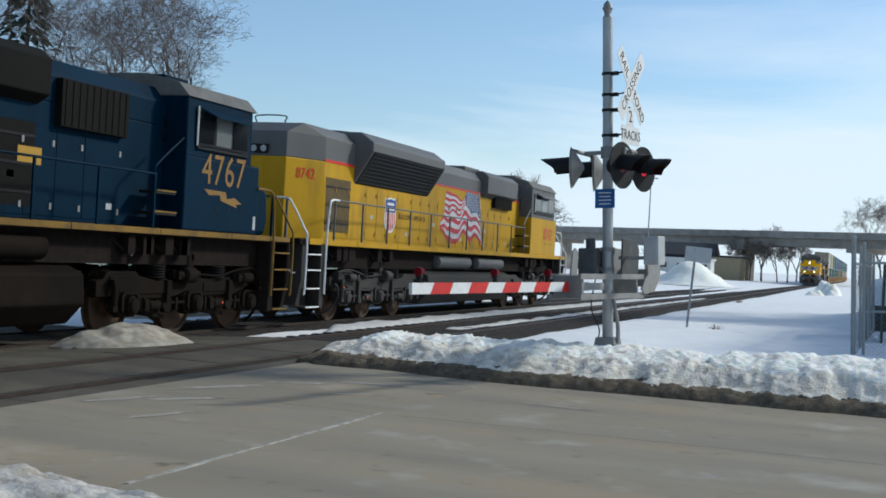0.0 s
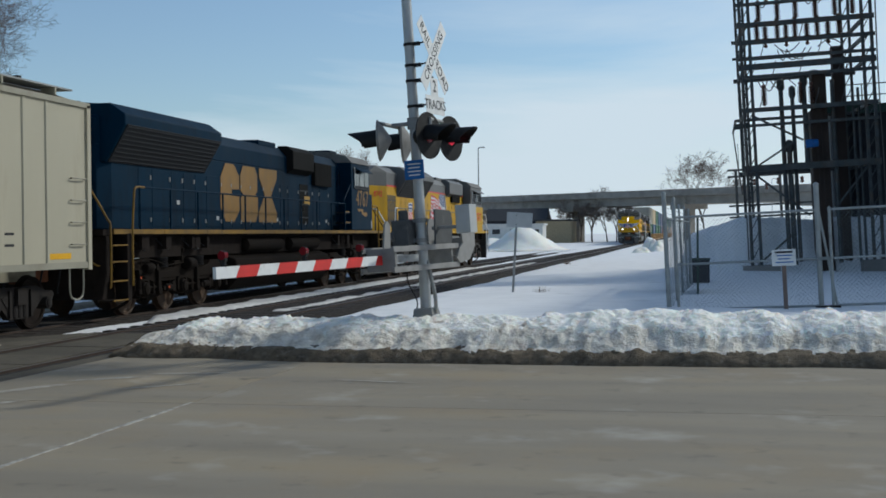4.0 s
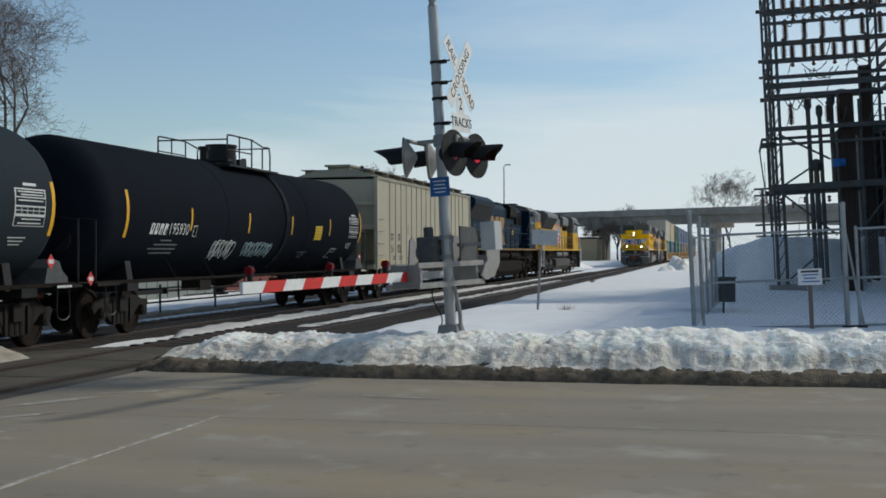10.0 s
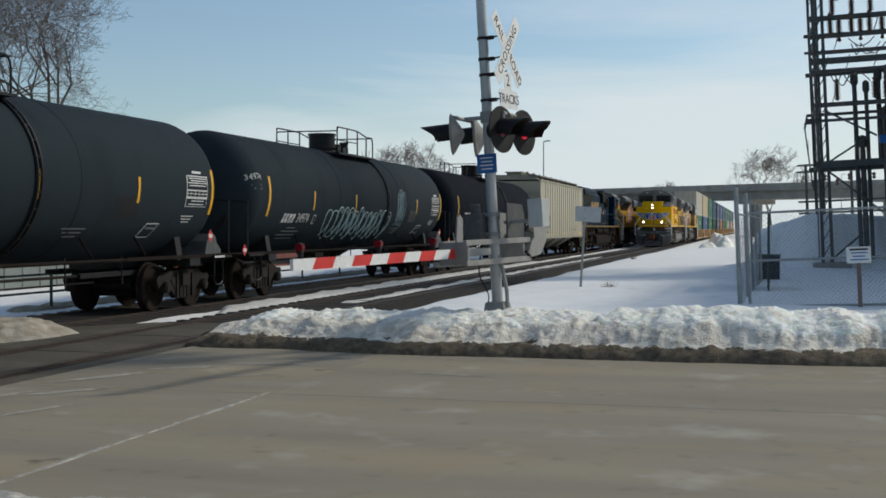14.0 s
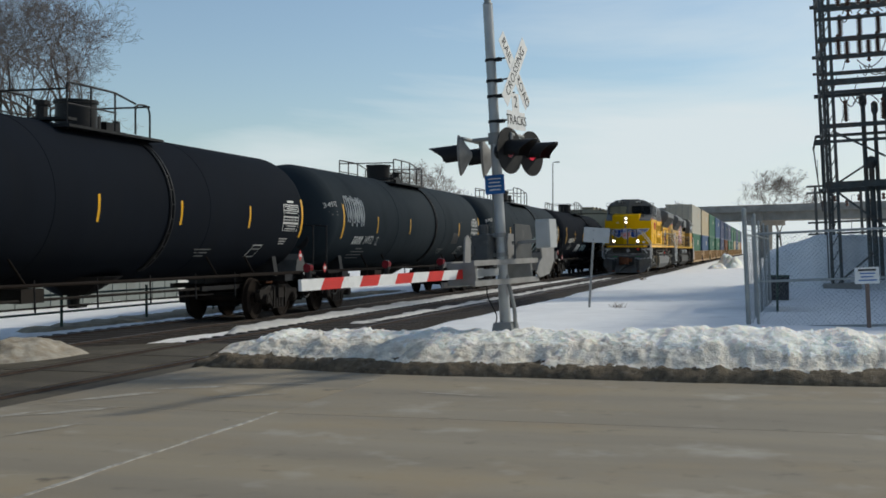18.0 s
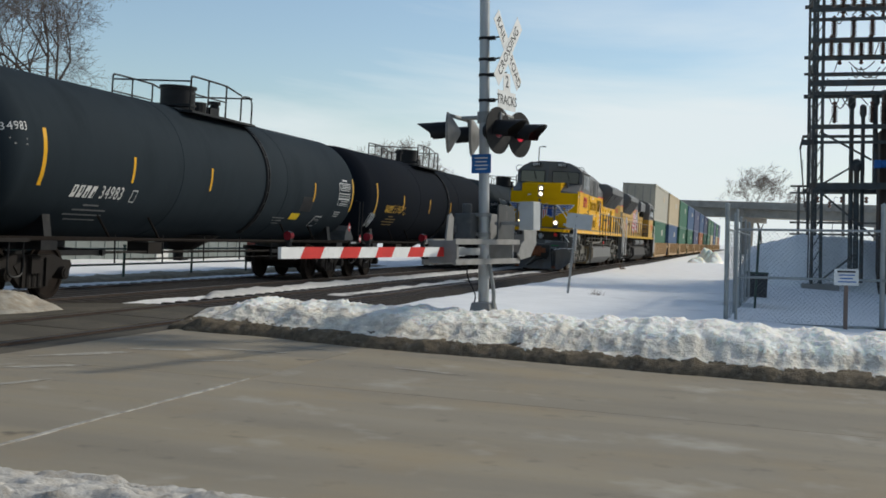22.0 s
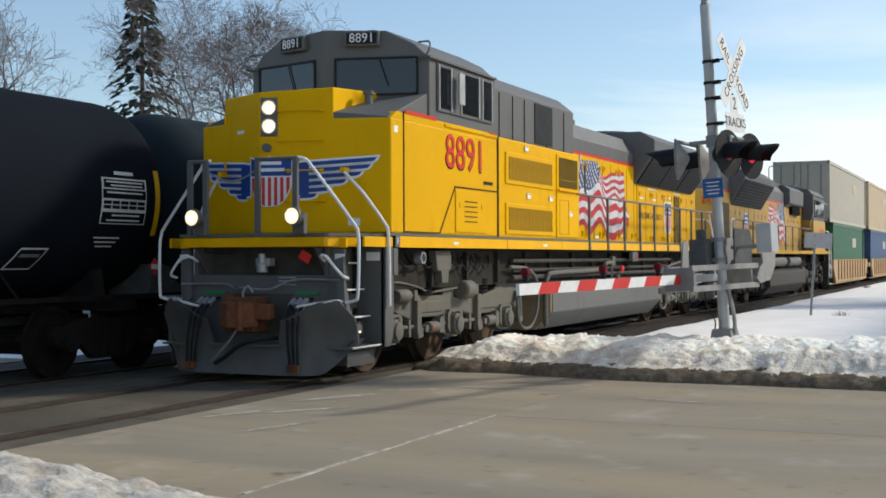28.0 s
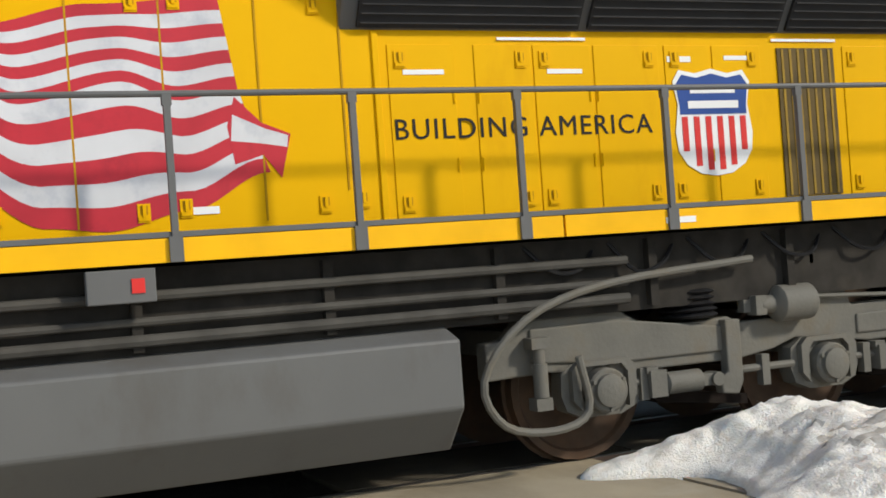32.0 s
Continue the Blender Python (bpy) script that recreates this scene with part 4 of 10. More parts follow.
def substation():
    s = thing("substation_tower", "dark weathered steel switchyard tower with insulators and wires", "tower", pose(2.58, 47.5, 0.0, 0, -2.7, 2))
    W, D, H = 4.35, 4.2, 17.0

    def lattice_leg(x, y, ww, w):
        g = Geo()
        for o in (-ww / 2, ww / 2):
            beam(g, (x + o, y, 0), (x + o, y, H), w)
        for k in range(int(H / 0.55)):
            z = k * 0.55
            beam(g, (x - ww / 2, y, z), (x + ww / 2, y, z + 0.55), 0.035)
        return g
    for x, y, ww, w in ((0.0, 0, 0.32, 0.11), (W, 0, 0.32, 0.11), (0.15, D, 0.3, 0.10), (W - 0.1, D, 0.3, 0.10)):
        part("leg", lattice_leg(x, y, ww, w), TOWERSTEEL, s)
    # double cross beams, wide openings between them
    levels = [(3.95, 0.24), (5.55, 0.10), (6.12, 0.16), (7.35, 0.12), (7.72, 0.22), (8.02, 0.10), (8.62, 0.13), (9.28, 0.18), (10.05, 0.11), (10.40, 0.12), (11.3, 0.18), (12.3, 0.14), (13.4, 0.2), (14.6, 0.14), (16.6, 0.24)]
    for z, h in levels:
        part("crossbeam", Geo().box(W / 2, 0, z, W + 0.55, 0.16, h), TOWERSTEEL, s)
        if h > 0.12:
            part("crossbeam", Geo().box(W / 2, D, z, W + 0.4, 0.14, h * 0.7), TOWERSTEEL, s)
            for x in (0, W):
                part("crossbeam", Geo().box(x, D / 2, z, 0.12, D, 0.12), TOWERSTEEL, s)
    for a, b in (((0.15, 0, 5.9), (1.9, 0, 4.9)), ((0.15, 0, 4.0), (1.55, 0, 4.85)), ((0.15, 0, 3.7), (2.0, 0, 2.1)), ((0.2, 0, 0.5), (1.3, 0, 1.4)), ((W - 0.2, 0, 3.8), (2.9, 0, 2.3))):
        part("brace", beam(Geo(), a, b, 0.07), TOWERSTEEL, s)
    rnd = random.Random(8)
    # pot heads on pipes and the tall dark core
    for x, z0, z1, r in ((1.22, 0.3, 6.9, 0.085), (1.42, 0.3, 4.6, 0.10), (1.62, 0.4, 6.6, 0.075), (2.05, 3.9, 7.0, 0.09)):
        p = part("cable_pipe", Geo().cyl((x, 0.3, z0), (x, 0.3, z1), r, n=9), TOWERSTEEL, s, smooth=True)
        part("pot_head", Geo().lathe([(z1 - 0.1, r * 1.1), (z1, r * 1.7), (z1 + 0.28, r * 1.6), (z1 + 0.36, r * 0.6)], (x, 0.3, 0), "z", 10), TOWERSTEEL, p, smooth=True)
    core = part("core_column", Geo().box(2.55, 0.8, 3.0, 0.62, 0.9, 6.0).box(2.62, 0.8, 6.6, 0.5, 0.8, 1.6), CORE, s, "tall dark rust-brown equipment column", bevel=0.02)
    for k in range(4):
        part("rib", Geo().box(2.30 + 0.17 * k, 0.33, 3.3, 0.05, 0.06, 6.4), CORE, core)
    part("core_column", Geo().box(3.4, 1.2, 4.2, 0.36, 0.5, 8.4), CORE, s)
    for x in (3.05, 3.75, 3.95):
        part("riser", Geo().cyl((x, 0.2, 0.3), (x, 0.2, rnd.uniform(6.5, 9.0)), rnd.choice((0.05, 0.08)), n=8), TOWERSTEEL, s, smooth=True)
    ins = Geo().lathe([(0, 0.05)] + [(0.04 + 0.075 * k + d, r) for k in range(8) for d, r in ((0, 0.055), (0.015, 0.125), (0.04, 0.10), (0.055, 0.05))] + [(0.68, 0.05), (0.74, 0.09), (0.80, 0.03)], (0, 0, 0), "z", 10).mesh("insulator", PORCELAIN, smooth=True)
    for z, xs in ((6.25, (0.55, 1.9, 2.3)), (8.68, (0.45, 1.15, 1.85, 2.6, 3.4)), (9.40, (0.5, 1.2, 1.9, 2.6, 3.3, 3.9)), (10.5, (0.5, 1.2, 1.9, 2.6, 3.3, 3.9)), (11.4, (0.6, 1.7, 2.8, 3.8)), (13.5, (0.6, 1.7, 2.8, 3.8))):
        for x in xs:
            part("insulator", ins, None, s, at=pose(x + rnd.uniform(-0.05, 0.05), rnd.choice((-0.02, 0.12)), z))
    for z, xs in ((9.20, (0.75, 1.5, 2.25, 3.0)), (10.9, (0.85, 1.55, 2.25, 2.95, 3.6))):
        for x in xs:
            part("insulator", ins, None, s, at=pose(x, 0.1, z, 180))
    # loops of conductor from post to post
    for k in range(22):
        z = rnd.choice((6.9, 7.2, 8.3, 8.5, 9.0, 9.9, 10.2, 11.1, 11.9))
        x0 = rnd.uniform(0.3, W - 1.2)
        ln = rnd.choice((0.35, 0.5, 0.7, 0.9))
        up = rnd.choice((0.35, 0.25, -0.3, -0.4))
        pts = [(x0 + ln * t / 5, 0.05, z + up * math.sin(math.pi * t / 5)) for t in range(6)]
        part("conductor", Geo().tube(pts, 0.02, 5), COPPER, s, smooth=True)
    for k in range(12):
        x0, z = rnd.uniform(0.3, W - 0.6), rnd.choice((8.0, 8.7, 7.3, 6.2))
        part("dropper", Geo().tube([(x0, 0, z + 0.6), (x0 - 0.05, 0.05, z + 0.35), (x0 - 0.14, 0.02, z + 0.1), (x0 - 0.16, 0, z)], 0.016, 5), COPPER, s)
    for pts in ([(-0.32, -0.1, 8.6), (-0.26, -0.1, 5.6), (-0.28, -0.1, 2.8), (-0.30, -0.1, 0.5)], [(-0.20, -0.1, 8.7), (-0.18, -0.1, 5.0), (-0.19, -0.1, 2.5), (-0.22, -0.1, 0.4)], [(-0.62, -0.1, 5.35), (-0.54, -0.1, 4.4), (-0.44, -0.1, 3.4), (-0.40, -0.1, 3.0)], [(W + 0.35, -0.1, 12.0), (W + 0.3, -0.1, 7.0), (W + 0.34, -0.1, 4.0), (W + 0.3, -0.1, 0.5)]):
        part("down_lead", Geo().tube(pts, 0.026, 5), COPPER, s)
    part("switch_arm", Geo().box(-0.30, 0, 5.55, 0.55, 0.16, 0.2).cyl((-0.62, 0, 5.30), (-0.50, 0, 5.80), 0.04, n=7), TOWERSTEEL, s)
    part("lamp_box", Geo().box(2.1, 0.0, 4.75, 0.24, 0.24, 0.3).cyl((2.22, -0.02, 4.75), (2.42, -0.02, 4.75), 0.14, n=12), BLUE, s, "small blue floodlight box", bevel=0.02)
    part("footing", Geo().box(0.15, 0, 0.1, 1.3, 0.8, 0.5), BRIDGE, s)
    part("footing", Geo().box(W, 0, 0.1, 1.2, 0.8, 0.5), BRIDGE, s)


substation()


def yard_gear():
    """Low bus frames of the switchyard behind the tower."""
    r = thing("bus_frame", "low grey steel bus frame of the switchyard", "frame", pose(3.0, 78.0, 0.0, 0, -2.4, 0))
    for x in (0, 2.6, 5.2):
        part("post", Geo().box(x, 0, 2.7, 0.16, 0.16, 5.4), TOWERSTEEL, r)
    for z in (5.4, 5.0, 3.2, 2.5):
        part("beam", Geo().box(2.6, 0, z, 6.2, 0.12, 0.12), TOWERSTEEL, r)
    rnd = random.Random(4)
    for k in range(8):
        part("insulator", Geo().lathe([(0, 0.06), (0.1, 0.13), (0.2, 0.06), (0.3, 0.13), (0.4, 0.05)], (0.4 + 0.7 * k, 0, 4.1 + 0.3 * (k % 2)), "z", 8), PORCELAIN, r)
    for x, h in ((0.2, 7.0), (2.9, 6.8)):
        part("mast_rod", Geo().cyl((x, 0, 5.4), (x, 0, h), 0.018, n=5), TOWERSTEEL, r)


yard_gear()


def switch_house():
    b = thing("control_house", "dark substation building with a green eave and roof rail", "building", pose(7.6, 52.5, 0.0) @ LEAN)
    part("wall", Geo().box(1.2, 3, 3.2, 5.6, 7, 6.4), BRICK_DARK, b)
    # block out of view, added to throw shade over the fenced yard
    part("side_wing", Geo().box(9.6, -3.5, 6.0, 11, 30, 12.0), BRICK_DARK, b, "unseen block added to cast shade over the yard")
    part("roof", Geo().box(1.2, 3, 6.5, 6.0, 7.4, 0.35), GREENBOX, b, "green metal eave")
    for z in (7.05, 7.5):
        part("roof_rail", Geo().cyl((-1.5, -0.5, z), (3.9, -0.5, z), 0.025, n=6), GALV_DULL, b)
    for k in range(6):
        part("roof_post", Geo().cyl((-1.5 + 1.08 * k, -0.5, 6.6), (-1.5 + 1.08 * k, -0.5, 7.5), 0.025, n=6), GALV_DULL, b)
    part("conduit", Geo().tube([(-1.7, -0.55, 1.2), (-1.7, -0.55, 6.3), (-1.2, -0.6, 6.45)], 0.05, 7), GALV_DULL, b)


switch_house()
for k, (x, y, sx, sz, lab) in enumerate(((0.42, 39.0, 0.62, 0.72, "dark brown equipment box behind the fence"), (8.6, 38.0, 3.0, 2.1, "dark green transformer cabinet behind the fence"))):
    c = thing("equipment_box", lab, "cabinet", pose(x, y, 0.05))
    part("body", Geo().box(0, 0, sz / 2, sx, 0.6, sz), BRICK_DARK if k == 0 else GREENBOX, c, bevel=0.02)
    part("lid", Geo().box(0, 0, sz + 0.02, sx + 0.05, 0.65, 0.05), GREENBOX, c, bevel=0.01)
shed = thing("slatted_screen", "dark slatted screen behind the fence posts", "screen", pose(0.35, 33.0, 0))
for k in range(9):
    part("slat", Geo().box(0.02 * (k % 2), -1.9 + 0.3 * k, 1.0, 0.03, 0.27, 2.0), GREENBOX, shed)
# ---- overpass ----
def overpass():
    b = thing("overpass", "long concrete road bridge over the tracks", "bridge", Matrix.Translation((-34.9, 250, 0)) @ Matrix.Rotation(math.atan2(-35, 51.9), 4, 'Z'))
    part("girder", Geo().box(20, 0, 7.35, 330, 7.0, 1.5), BRIDGE, b, "weathered concrete girder")
    part("deck", Geo().box(20, 0, 8.25, 330, 9.0, 0.35), BRIDGE, b)
    part("parapet", Geo().box(20, -4.3, 8.85, 330, 0.3, 0.9), BRIDGE, b, "plain concrete parapet")
    part("parapet", Geo().box(20, 4.3, 8.85, 330, 0.3, 0.9), BRIDGE, b)
    for k in range(-5, 6):
        x = 15.8 + 25.5 * k
        pier = part("pier", Geo().box(x, 0, 2.7, 1.5, 1.6, 7.6), BRIDGE, b, "dark concrete pier")
        part("pier_cap", Geo().box(x, 0, 6.3, 3.0, 7.4, 1.0), BRIDGE, pier)
        part("bearing", Geo().box(x, -3.55, 7.4, 3.4, 0.2, 1.7), BRIDGE, pier)


overpass()


# ---- far buildings ----
def building(name, label, x, y, wx, wy, h, wall, roof, windows=(), rot=0.0, gable=0.0):
    b = thing(name, label, "building", pose(x, y, -0.5, 0, 0, rot))
    part("wall", Geo().box(0, 0, h / 2, wx, wy, h), wall, b)
    if gable:
        part("roof", Geo().prism([(-wy / 2 - 0.4, h), (wy / 2 + 0.4, h), (0, h + gable)], "x", -wx / 2 - 0.4, wx / 2 + 0.4), roof, b)
    else:
        part("roof", Geo().box(0, 0, h + 0.15, wx + 0.5, wy + 0.5, 0.3), roof, b)
    for cx, cz, ww, wh in windows:
        win = part("window", Geo().box(cx, -wy / 2 - 0.02, cz, ww, 0.06, wh), WINDOW, b)
        part("frame", Geo().box(cx, -wy / 2 - 0.03, cz - wh / 2 - 0.06, ww + 0.2, 0.1, 0.1), SIDING_W, win)
    return b


building("office_building", "low white office building with small windows", -29.4, 205.0, 10.3, 5, 3.5, SIDING_W, SIDING_W, [(-4.2, 2.5, 0.9, 0.7), (-2.6, 2.5, 1.3, 0.8), (0.2, 2.5, 1.0, 0.7), (2.3, 2.5, 1.3, 0.8), (4.2, 2.3, 0.7, 1.1)])
building("brick_building", "low building with a dark hipped roof behind the trailer office", -33.0, 236.0, 11, 9, 4.6, BRICK_DARK, ROOF_D, [(-3, 2.8, 1.2, 1.2), (2, 2.8, 1.2, 1.2)], 0, 2.4)
building("warehouse", "tan low warehouse with a dark roof", -25.0, 230.0, 6.5, 10, 4.4, SIDING_T, ROOF_D, [])
building("brick_building", "red brick building behind the tracks", -62.0, 215.0, 12, 10, 6.5, RUSTBRICK, ROOF_D, [(-3, 3, 1.4, 1.6), (2, 3, 1.4, 1.6)])
building("long_shed", "long pale shed beyond the tracks", -70.0, 118.0, 60, 14, 3.2, SIDING_W, ROOF_D, [], 8)
building("house", "grey house behind the trees", -58.0, 62.0, 11, 9, 4.5, SIDING_W, ROOF_D, [(-2.5, 2.5, 1.2, 1.4), (2.5, 2.5, 1.2, 1.4)], 0, 2.6)
building("brick_building", "low brick building across the road", -60.0, 40.0, 16, 10, 3.4, RUSTBRICK, ROOF_D, [(-4, 1.8, 2, 1.2), (3, 1.8, 2, 1.2)])


# ---- trees ----
def bare_tree(name, label, x, y, height, seed, spread=0.55, levels=6, trunk=0.28, twig_r=0.008, twig=None, dense=False):
    rnd = random.Random(seed)
    t = thing(name, label, "tree", pose(x, y, -0.3))
    wood, twigs = Geo(), Geo()

    def grow(p, d, ln, r, lv):
        steps = 3 if lv < 3 else 2
        pts = [p]
        for k in range(steps):
            d = (d + Vector((rnd.uniform(-1, 1), rnd.uniform(-1, 1), rnd.uniform(-0.4, 0.9))) * (0.10 + 0.035 * lv)).normalized()
            pts.append(pts[-1] + d * ln / steps)
        g = wood if lv < 4 else twigs
        for k in range(steps):
            ra, rb = r * (1 - 0.35 * k / steps), r * (1 - 0.35 * (k + 1) / steps)
            g.cyl(pts[k], pts[k + 1], max(ra, twig_r), max(rb, twig_r), n=7 if lv < 2 else (5 if lv < 4 else 3), caps=False)
        if lv >= levels:
            return
        kids = 3 if lv in (0, 1) else rnd.choice(((2, 3, 3) if lv < 4 else (3, 4, 4)) if dense else ((2, 2, 3) if lv < 4 else (2, 3, 3)))
        for k in range(kids):
            az = rnd.uniform(0, math.tau)
            tilt = rnd.uniform(0.55, 1.2) * spread * (1.15 if lv else 0.8)
            side = d.orthogonal().normalized()
            side.rotate(Matrix.Rotation(az, 3, d).to_quaternion())
            nd = (d * math.cos(tilt) + side * math.sin(tilt) + Vector((0, 0, 0.12 if lv < 3 else -0.03 * lv + 0.1))).normalized()
            start = pts[-1] if k < 2 else pts[-2]
            grow(start, nd, ln * rnd.uniform(0.66, 0.84), r * rnd.uniform(0.5, 0.66), lv + 1)

    grow(Vector((0, 0, 0)), Vector((0, 0, 1)), height * 0.30, trunk, 0)
    part("trunk", wood, BARK, t, smooth=True)
    part("crown", twigs, twig or TWIG, t, "leafless brown twigs")
    return t


bare_tree("tree", "tall leafless tree with a wide crown behind the tracks", -36.2, 60.0, 16.5, 5, 0.72, 9, 0.28, 0.007)
bare_tree("tree", "slender leafless tree beside a larger one", -43.2, 61.0, 17.5, 12, 0.58, 9, 0.22, 0.0065)
bare_tree("tree", "leafless tree near the far track", -52.0, 52.0, 17.0, 21, 0.6, 7, 0.28, 0.011)
bare_tree("tree", "leafless tree behind a tank car", -58.0, 40.0, 15.0, 33, 0.62, 7, 0.25, 0.011)
bare_tree("tree", "leafless tree behind a tank car", -66.0, 47.0, 13.0, 35, 0.62, 6, 0.25, 0.012)
bare_tree("tree", "rounded leafless tree beyond the overpass", 2.6, 285.0, 18.5, 43, 0.64, 8, 0.24, 0.021, TWIG)
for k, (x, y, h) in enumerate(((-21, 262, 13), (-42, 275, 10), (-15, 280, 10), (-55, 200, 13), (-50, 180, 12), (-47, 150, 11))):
    bare_tree("tree", "hazy leafless tree in the distance", x, y, h, 60 + k, 0.7, 6, 0.2, 0.026, HAZETWIG, True)


bare_tree("tree", "leafless tree behind the tank cars, haze put into its twig colour", -38.7, 130.0, 11.6, 77, 0.72, 7, 0.2, 0.014, HAZETWIG, True)


def spruce(x, y, height, seed):
    rnd = random.Random(seed)
    t = thing("spruce", "tall dark green spruce tree", "tree", pose(x, y, -0.3))
    part("trunk", Geo().cyl((0, 0, 0), (0, 0, height), 0.28, 0.03, 8), BARK, t)
    g = Geo()
    for k in range(900):
        h = rnd.uniform(0.12, 1.0)
        r = (1 - h) * height * 0.24 * rnd.uniform(0.35, 1.0) + 0.15
        a = rnd.uniform(0, math.tau)
        c = Vector((math.cos(a) * r, math.sin(a) * r, h * height - r * 0.35))
        out = Vector((math.cos(a), math.sin(a), -0.35)).normalized()
        side = out.cross(Vector((0, 0, 1))).normalized()
        up = side.cross(out)
        L, W = rnd.uniform(0.5, 1.0), rnd.uniform(0.16, 0.3)
        p = [c - out * L * 0.5, c + side * W + up * 0.05, c + out * L * 0.6 - up * 0.1, c - side * W + up * 0.05, c + up * 0.16]
        g.add(p, [(0, 1, 4), (1, 2, 4), (2, 3, 4), (3, 0, 4)])
    part("crown", g, NEEDLE, t, "drooping boughs of dark needles")


spruce(-48.0, 61.0, 21.0, 4)
for k, (x, y, h) in enumerate(((-18.8, 110.0, 9.3), (14.0, 230.0, 11.0))):
    lp = thing("street_lamp", "thin grey street lamp with a short arm", "lamp post", pose(x, y, 0))
    part("pole", Geo().cyl((0, 0, 0), (0, 0, h), 0.075, 0.045, 8), GALV_DULL, lp)
    part("arm", Geo().tube([(0, 0, h), (0.06, 0, h + 0.12), (0.3, 0, h + 0.16)], 0.05, 6), GALV_DULL, lp)
    part("head", Geo().box(0.42, 0, h + 0.15, 0.36, 0.2, 0.1), GALV_DULL, lp)


def pipe_railing():
    r = thing("pipe_railing", "dark green pipe railing beyond the far track", "railing")
    for k in range(7):
        y = 21.3 + 4.0 * k
        p = part("post", Geo().cyl((-15.6, y, -0.45), (-15.6, y, 0.66), 0.035, n=8), GREENBOX, r, smooth=True)
        part("cap", Geo().cyl((-15.6, y, 0.66), (-15.6, y, 0.69), 0.042, n=8), GREENBOX, p)
    for z in (0.58, 0.18):
        for k in range(6):
            part("rail", Geo().cyl((-15.6, 21.3 + 4.0 * k, z), (-15.6, 25.3 + 4.0 * k, z), 0.026, n=8), GREENBOX, r, smooth=True)


pipe_railing()


def power_lines():
    """Overhead wires across the street beyond the tracks."""
    p = thing("power_line", "thin overhead wires across the street", "wires")
    for k, (z, dx) in enumerate(((9.0, 0.0), (9.35, 0.15), (10.0, 0.3))):
        pts = [(-85.0 + 14.0 * t, 36.2 + dx - 3.78 * t, z + 0.03 * (t - 3.5) ** 2) for t in range(9)]
        part("wire", Geo().tube(pts, 0.016, 5), BLACKP, p)


power_lines()

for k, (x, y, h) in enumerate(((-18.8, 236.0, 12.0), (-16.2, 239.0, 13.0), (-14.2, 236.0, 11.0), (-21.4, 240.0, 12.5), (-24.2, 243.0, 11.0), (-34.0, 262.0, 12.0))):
    bare_tree("shrub", "brown leafless thicket by the overpass", x, y, h * 0.8, 90 + k, 0.75, 6, 0.14, 0.03, HAZETWIG, True)


def grass_tuft(x, y, z, seed):
    rnd = random.Random(seed)
    t = thing("grass_tuft", "dry brown grass poking through the snow", "grass", pose(x, y, z))
    g = Geo()
    for k in range(60):
        a, r, h = rnd.uniform(0, math.tau), rnd.uniform(0.0, 0.16), rnd.uniform(0.12, 0.28)
        b = Vector((math.cos(a) * r, math.sin(a) * r, -0.05))
        tip = b + Vector((math.cos(a) * h * 0.6, math.sin(a) * h * 0.6, h))
        side = Vector((-math.sin(a), math.cos(a), 0)) * 0.008
        g.add([b - side, b + side, tip], [(0, 1, 2)])
    part("blade_clump", g, DRYGRASS, t)


grass_tuft(-3.55, 31.4, 0.08, 3)
grass_tuft(-5.8, 60.0, 0.15, 5)
grass_tuft(4.6, 26.5, 0.10, 6)


def strip_z(x, y):
    e = smooth(-16.7, -16.2, x + 0.45 * fbm(y, 0, 0.5, 3)) * (1 - smooth(-15.35, -15.1, x + 0.2 * fbm(y, 2, 0.6, 5))) * smooth(23.6, 25.2, y + 0.8 * (x + 16)) * (1 - smooth(50, 56, y))
    return 0.10 + 0.04 * fbm(x, y, 0.8, 14) + 0.03 * fbm(x, y, 2.5, 15) - 0.3 * (1 - e)


strip = heap("gravel_strip", "bare tan gravel strip in the snow beyond the far track", -17.6, -14.6, 22.0, 57.0, 0.16, strip_z, (STRIP,))
strip.location.z = -0.24


def low_building():
    b = thing("low_building", "long low grey-green metal building beyond the tracks", "building", pose(-27.0, 41.0, -0.4))
    part("wall", Geo().box(0, 0, 1.5, 9.0, 25.0, 3.0), METALWALL, b)
    part("roof", Geo().prism([(-4.8, 3.0), (4.8, 3.0), (0, 3.9)], "y", -12.8, 12.8), ROOF_D, b, "shallow dark metal roof")
    for k in range(26):
        part("wall_rib", cached_rib(), None, b, at=pose(4.51, -12.2 + 0.98 * k, 1.5))
    d = part("door", Geo().box(4.53, 4.0, 1.1, 0.06, 1.0, 2.1), SIDING_W, b)
    part("handle", Geo().box(4.58, 4.35, 1.1, 0.04, 0.12, 0.04), GALV, d)
    w = part("window", Geo().box(4.53, -4.0, 1.7, 0.06, 1.4, 0.9), WINDOW, b)
    part("frame", Geo().box(4.55, -4.0, 1.2, 0.08, 1.6, 0.08), SIDING_W, w)


RIB = []


def cached_rib():
    if not RIB:
        RIB.append(Geo().box(0, 0, 0, 0.03, 0.05, 2.96).mesh("wall_rib", METALWALL))
    return RIB[0]


low_building()
building("brick_building", "small red brick building beyond the tracks", -27.0, 60.0, 8.0, 8.0, 3.2, RUSTBRICK, ROOF_D, [(-2, 1.8, 1.2, 1.2), (2, 1.8, 1.2, 1.2)])


